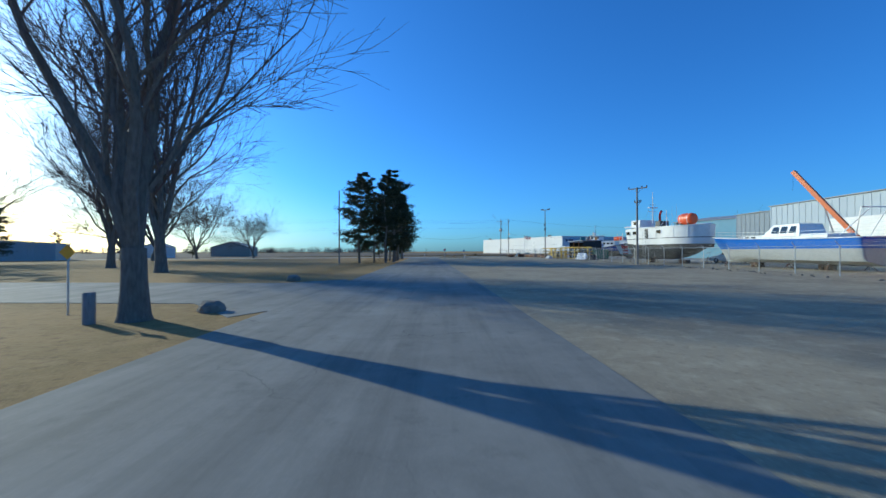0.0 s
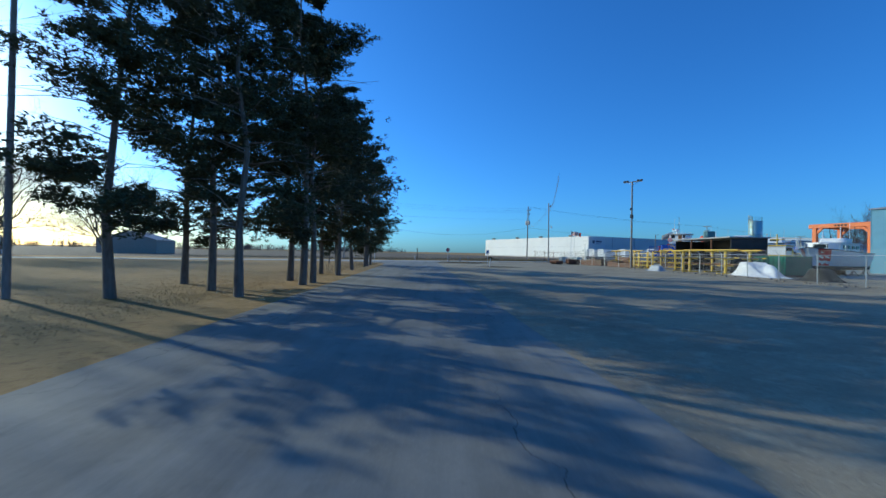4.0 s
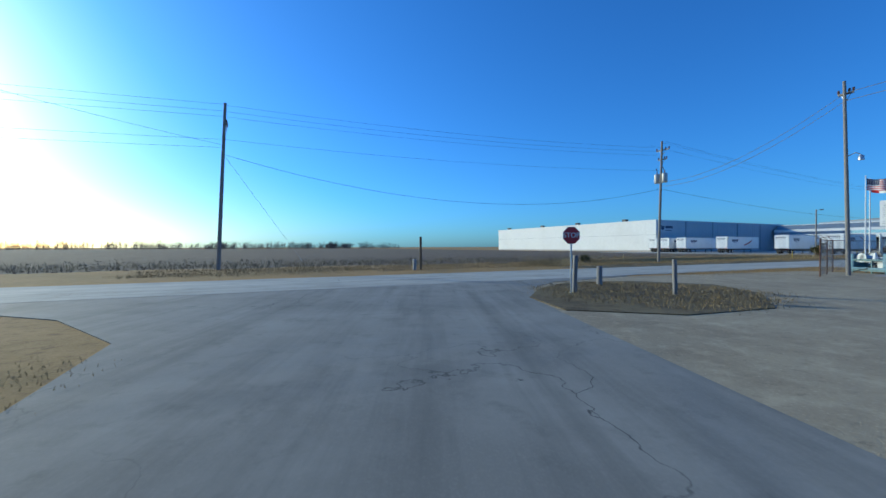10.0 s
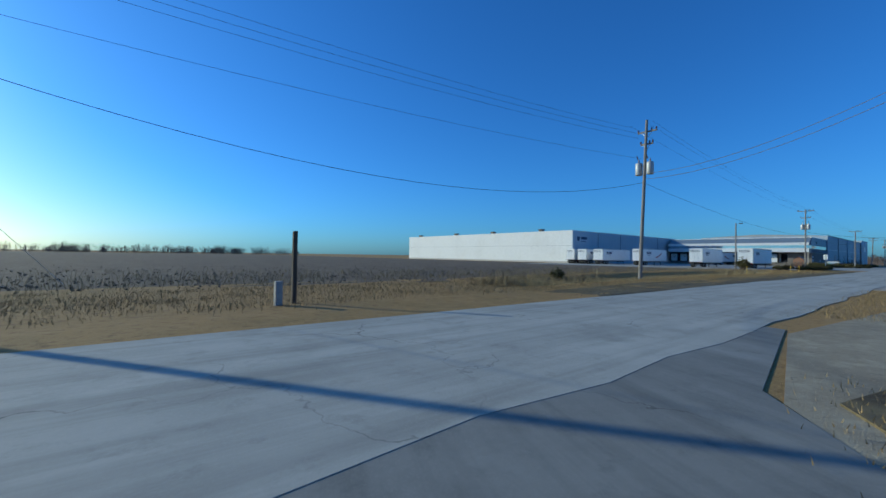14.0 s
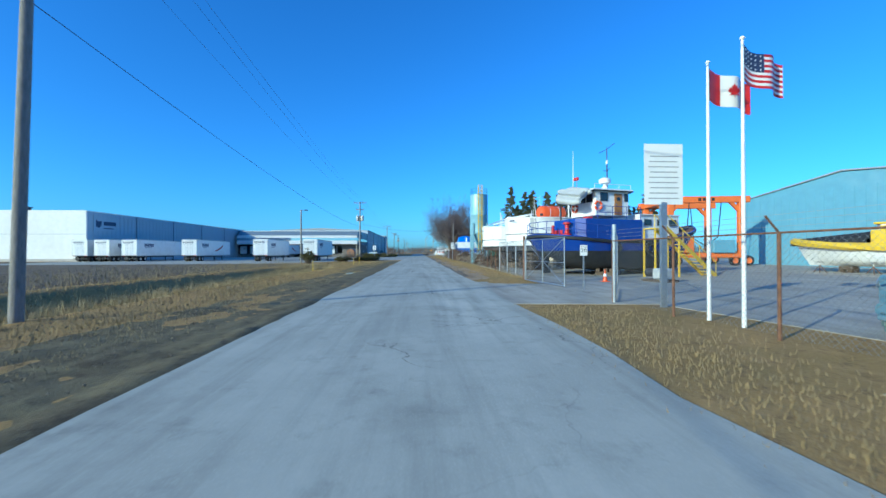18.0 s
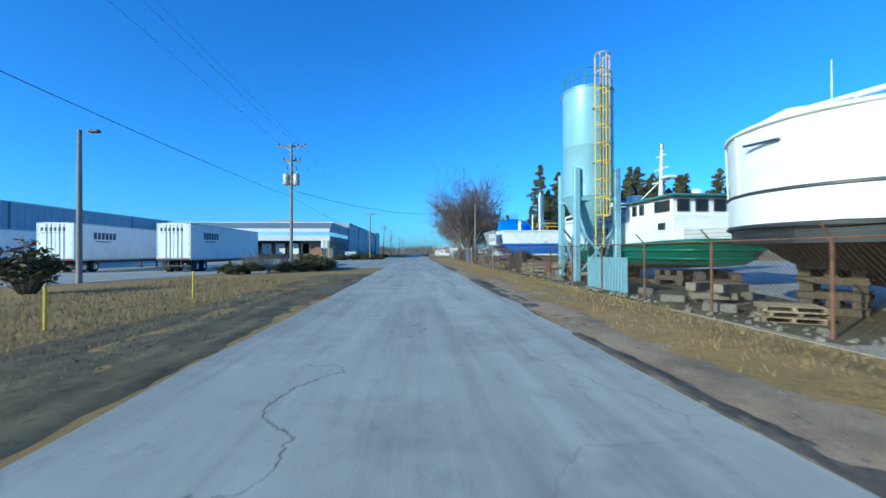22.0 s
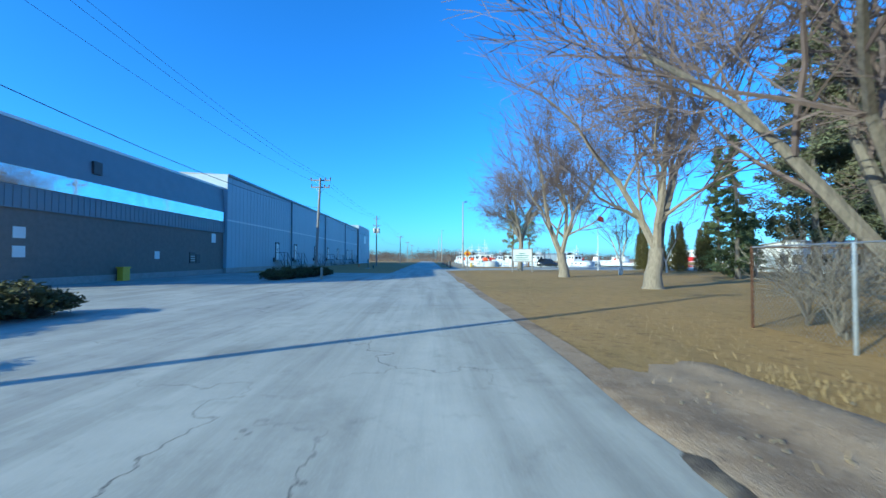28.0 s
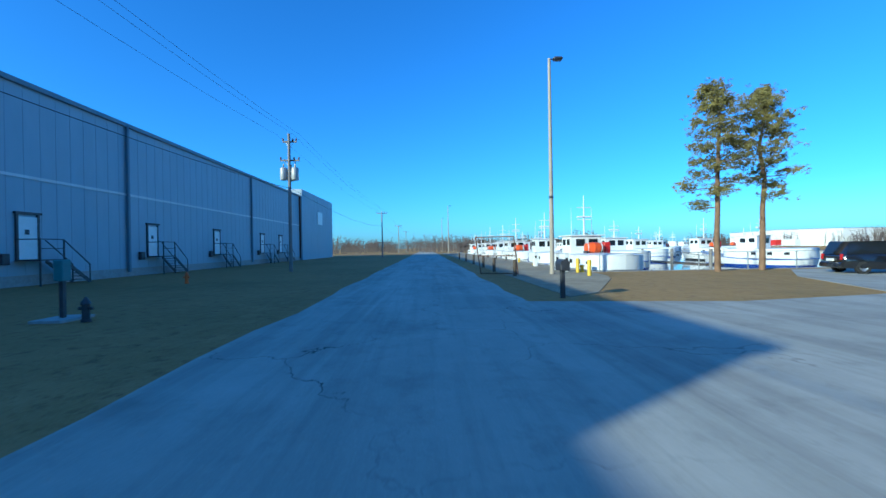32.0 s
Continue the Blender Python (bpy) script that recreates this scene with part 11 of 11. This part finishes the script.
fence([(201.4, -10.8), (201.2, -30), (201.5, -46)], 1.15, "low wire fence along the harbour edge", "steel", "wire", 3.2, barbed=False, frame=ROAD)
single("jetty", Mesh().box(0, -0.9, -0.15, 44, 0.9, 0.0, cut=0.02), M["dark_wood"], at(214, -27.5, -0.3), "grey plank floating jetty", "jetty")
for k in range(8):
    single("jetty_pile", Mesh().tube([(0, 0, -2.5), (0, 0, 1.2)], 0.15, 10), M["wood_pole"], at(213 + k * 6, -26.4, 0), "round timber mooring pile beside the jetty", "pile", "jetty piles")


def shipping_box(m, mat, label, L=6.0):
    t = thing("shipping_container", m, label, "container", "containers across the harbour")
    bx("body", t, mat, 0, 0, 0.1, L, 2.4, 2.6, 0.02)
    rib = Mesh().box(-0.05, -0.04, 0.15, 0.05, 2.44, 2.55, cut=0.01).data("rib", M[mat])
    for k in range(12):
        link("rib", rib, t).location = (0.3 + k * (L - 0.6) / 11, 0, 0)


for k, (u, mat, nm) in enumerate(((338, "white", "white"), (347, "red", "red"), (356, "bright_blue", "blue"), (365, "white", "white"))):
    shipping_box(at(u, -155.0, 0.3, 0), mat, nm + " ribbed shipping container on the far bank")
for k, (u, v, w, mat, nm) in enumerate(((423, -112, 90, "white_wall", "white"), (424, -84, 90, "grey_blue", "grey"), (424, -62, 90, "white_wall", "white"), (426, -40, 90, "tan", "tan"))):
    plain_hall("shore_house", at(u, v, 0, w), 14, 9, 4.0, M[mat], nm + " gabled house on the far shore", 2.2, None, "house")

# windows and roof units of the low white house behind the lawn
w = thing("house_glazing", at(176, -47, 0, 180), "dark windows in white frames along the low house", "windows")
for k in range(4):
    window(w, 5.2 + k * 1.9, -0.1, 1.0, 6.5 + k * 1.9, -0.05, 2.3, "white")
for k in range(4):
    window(w, 13.05, 1.0 + k * 2.0, 1.0, 13.1, 2.3 + k * 2.0, 2.3, "white")
for x in (4.0, 8.5):
    single("roof_unit", Mesh().box(-1.0, -0.8, 0, 1.0, 0.8, 1.1, cut=0.06), M["steel_dark"], at(176, -47, 0, 180) @ pose(x, 3.0, 3.75), "dark ventilation unit on the flat roof", "roof unit", "roof units")
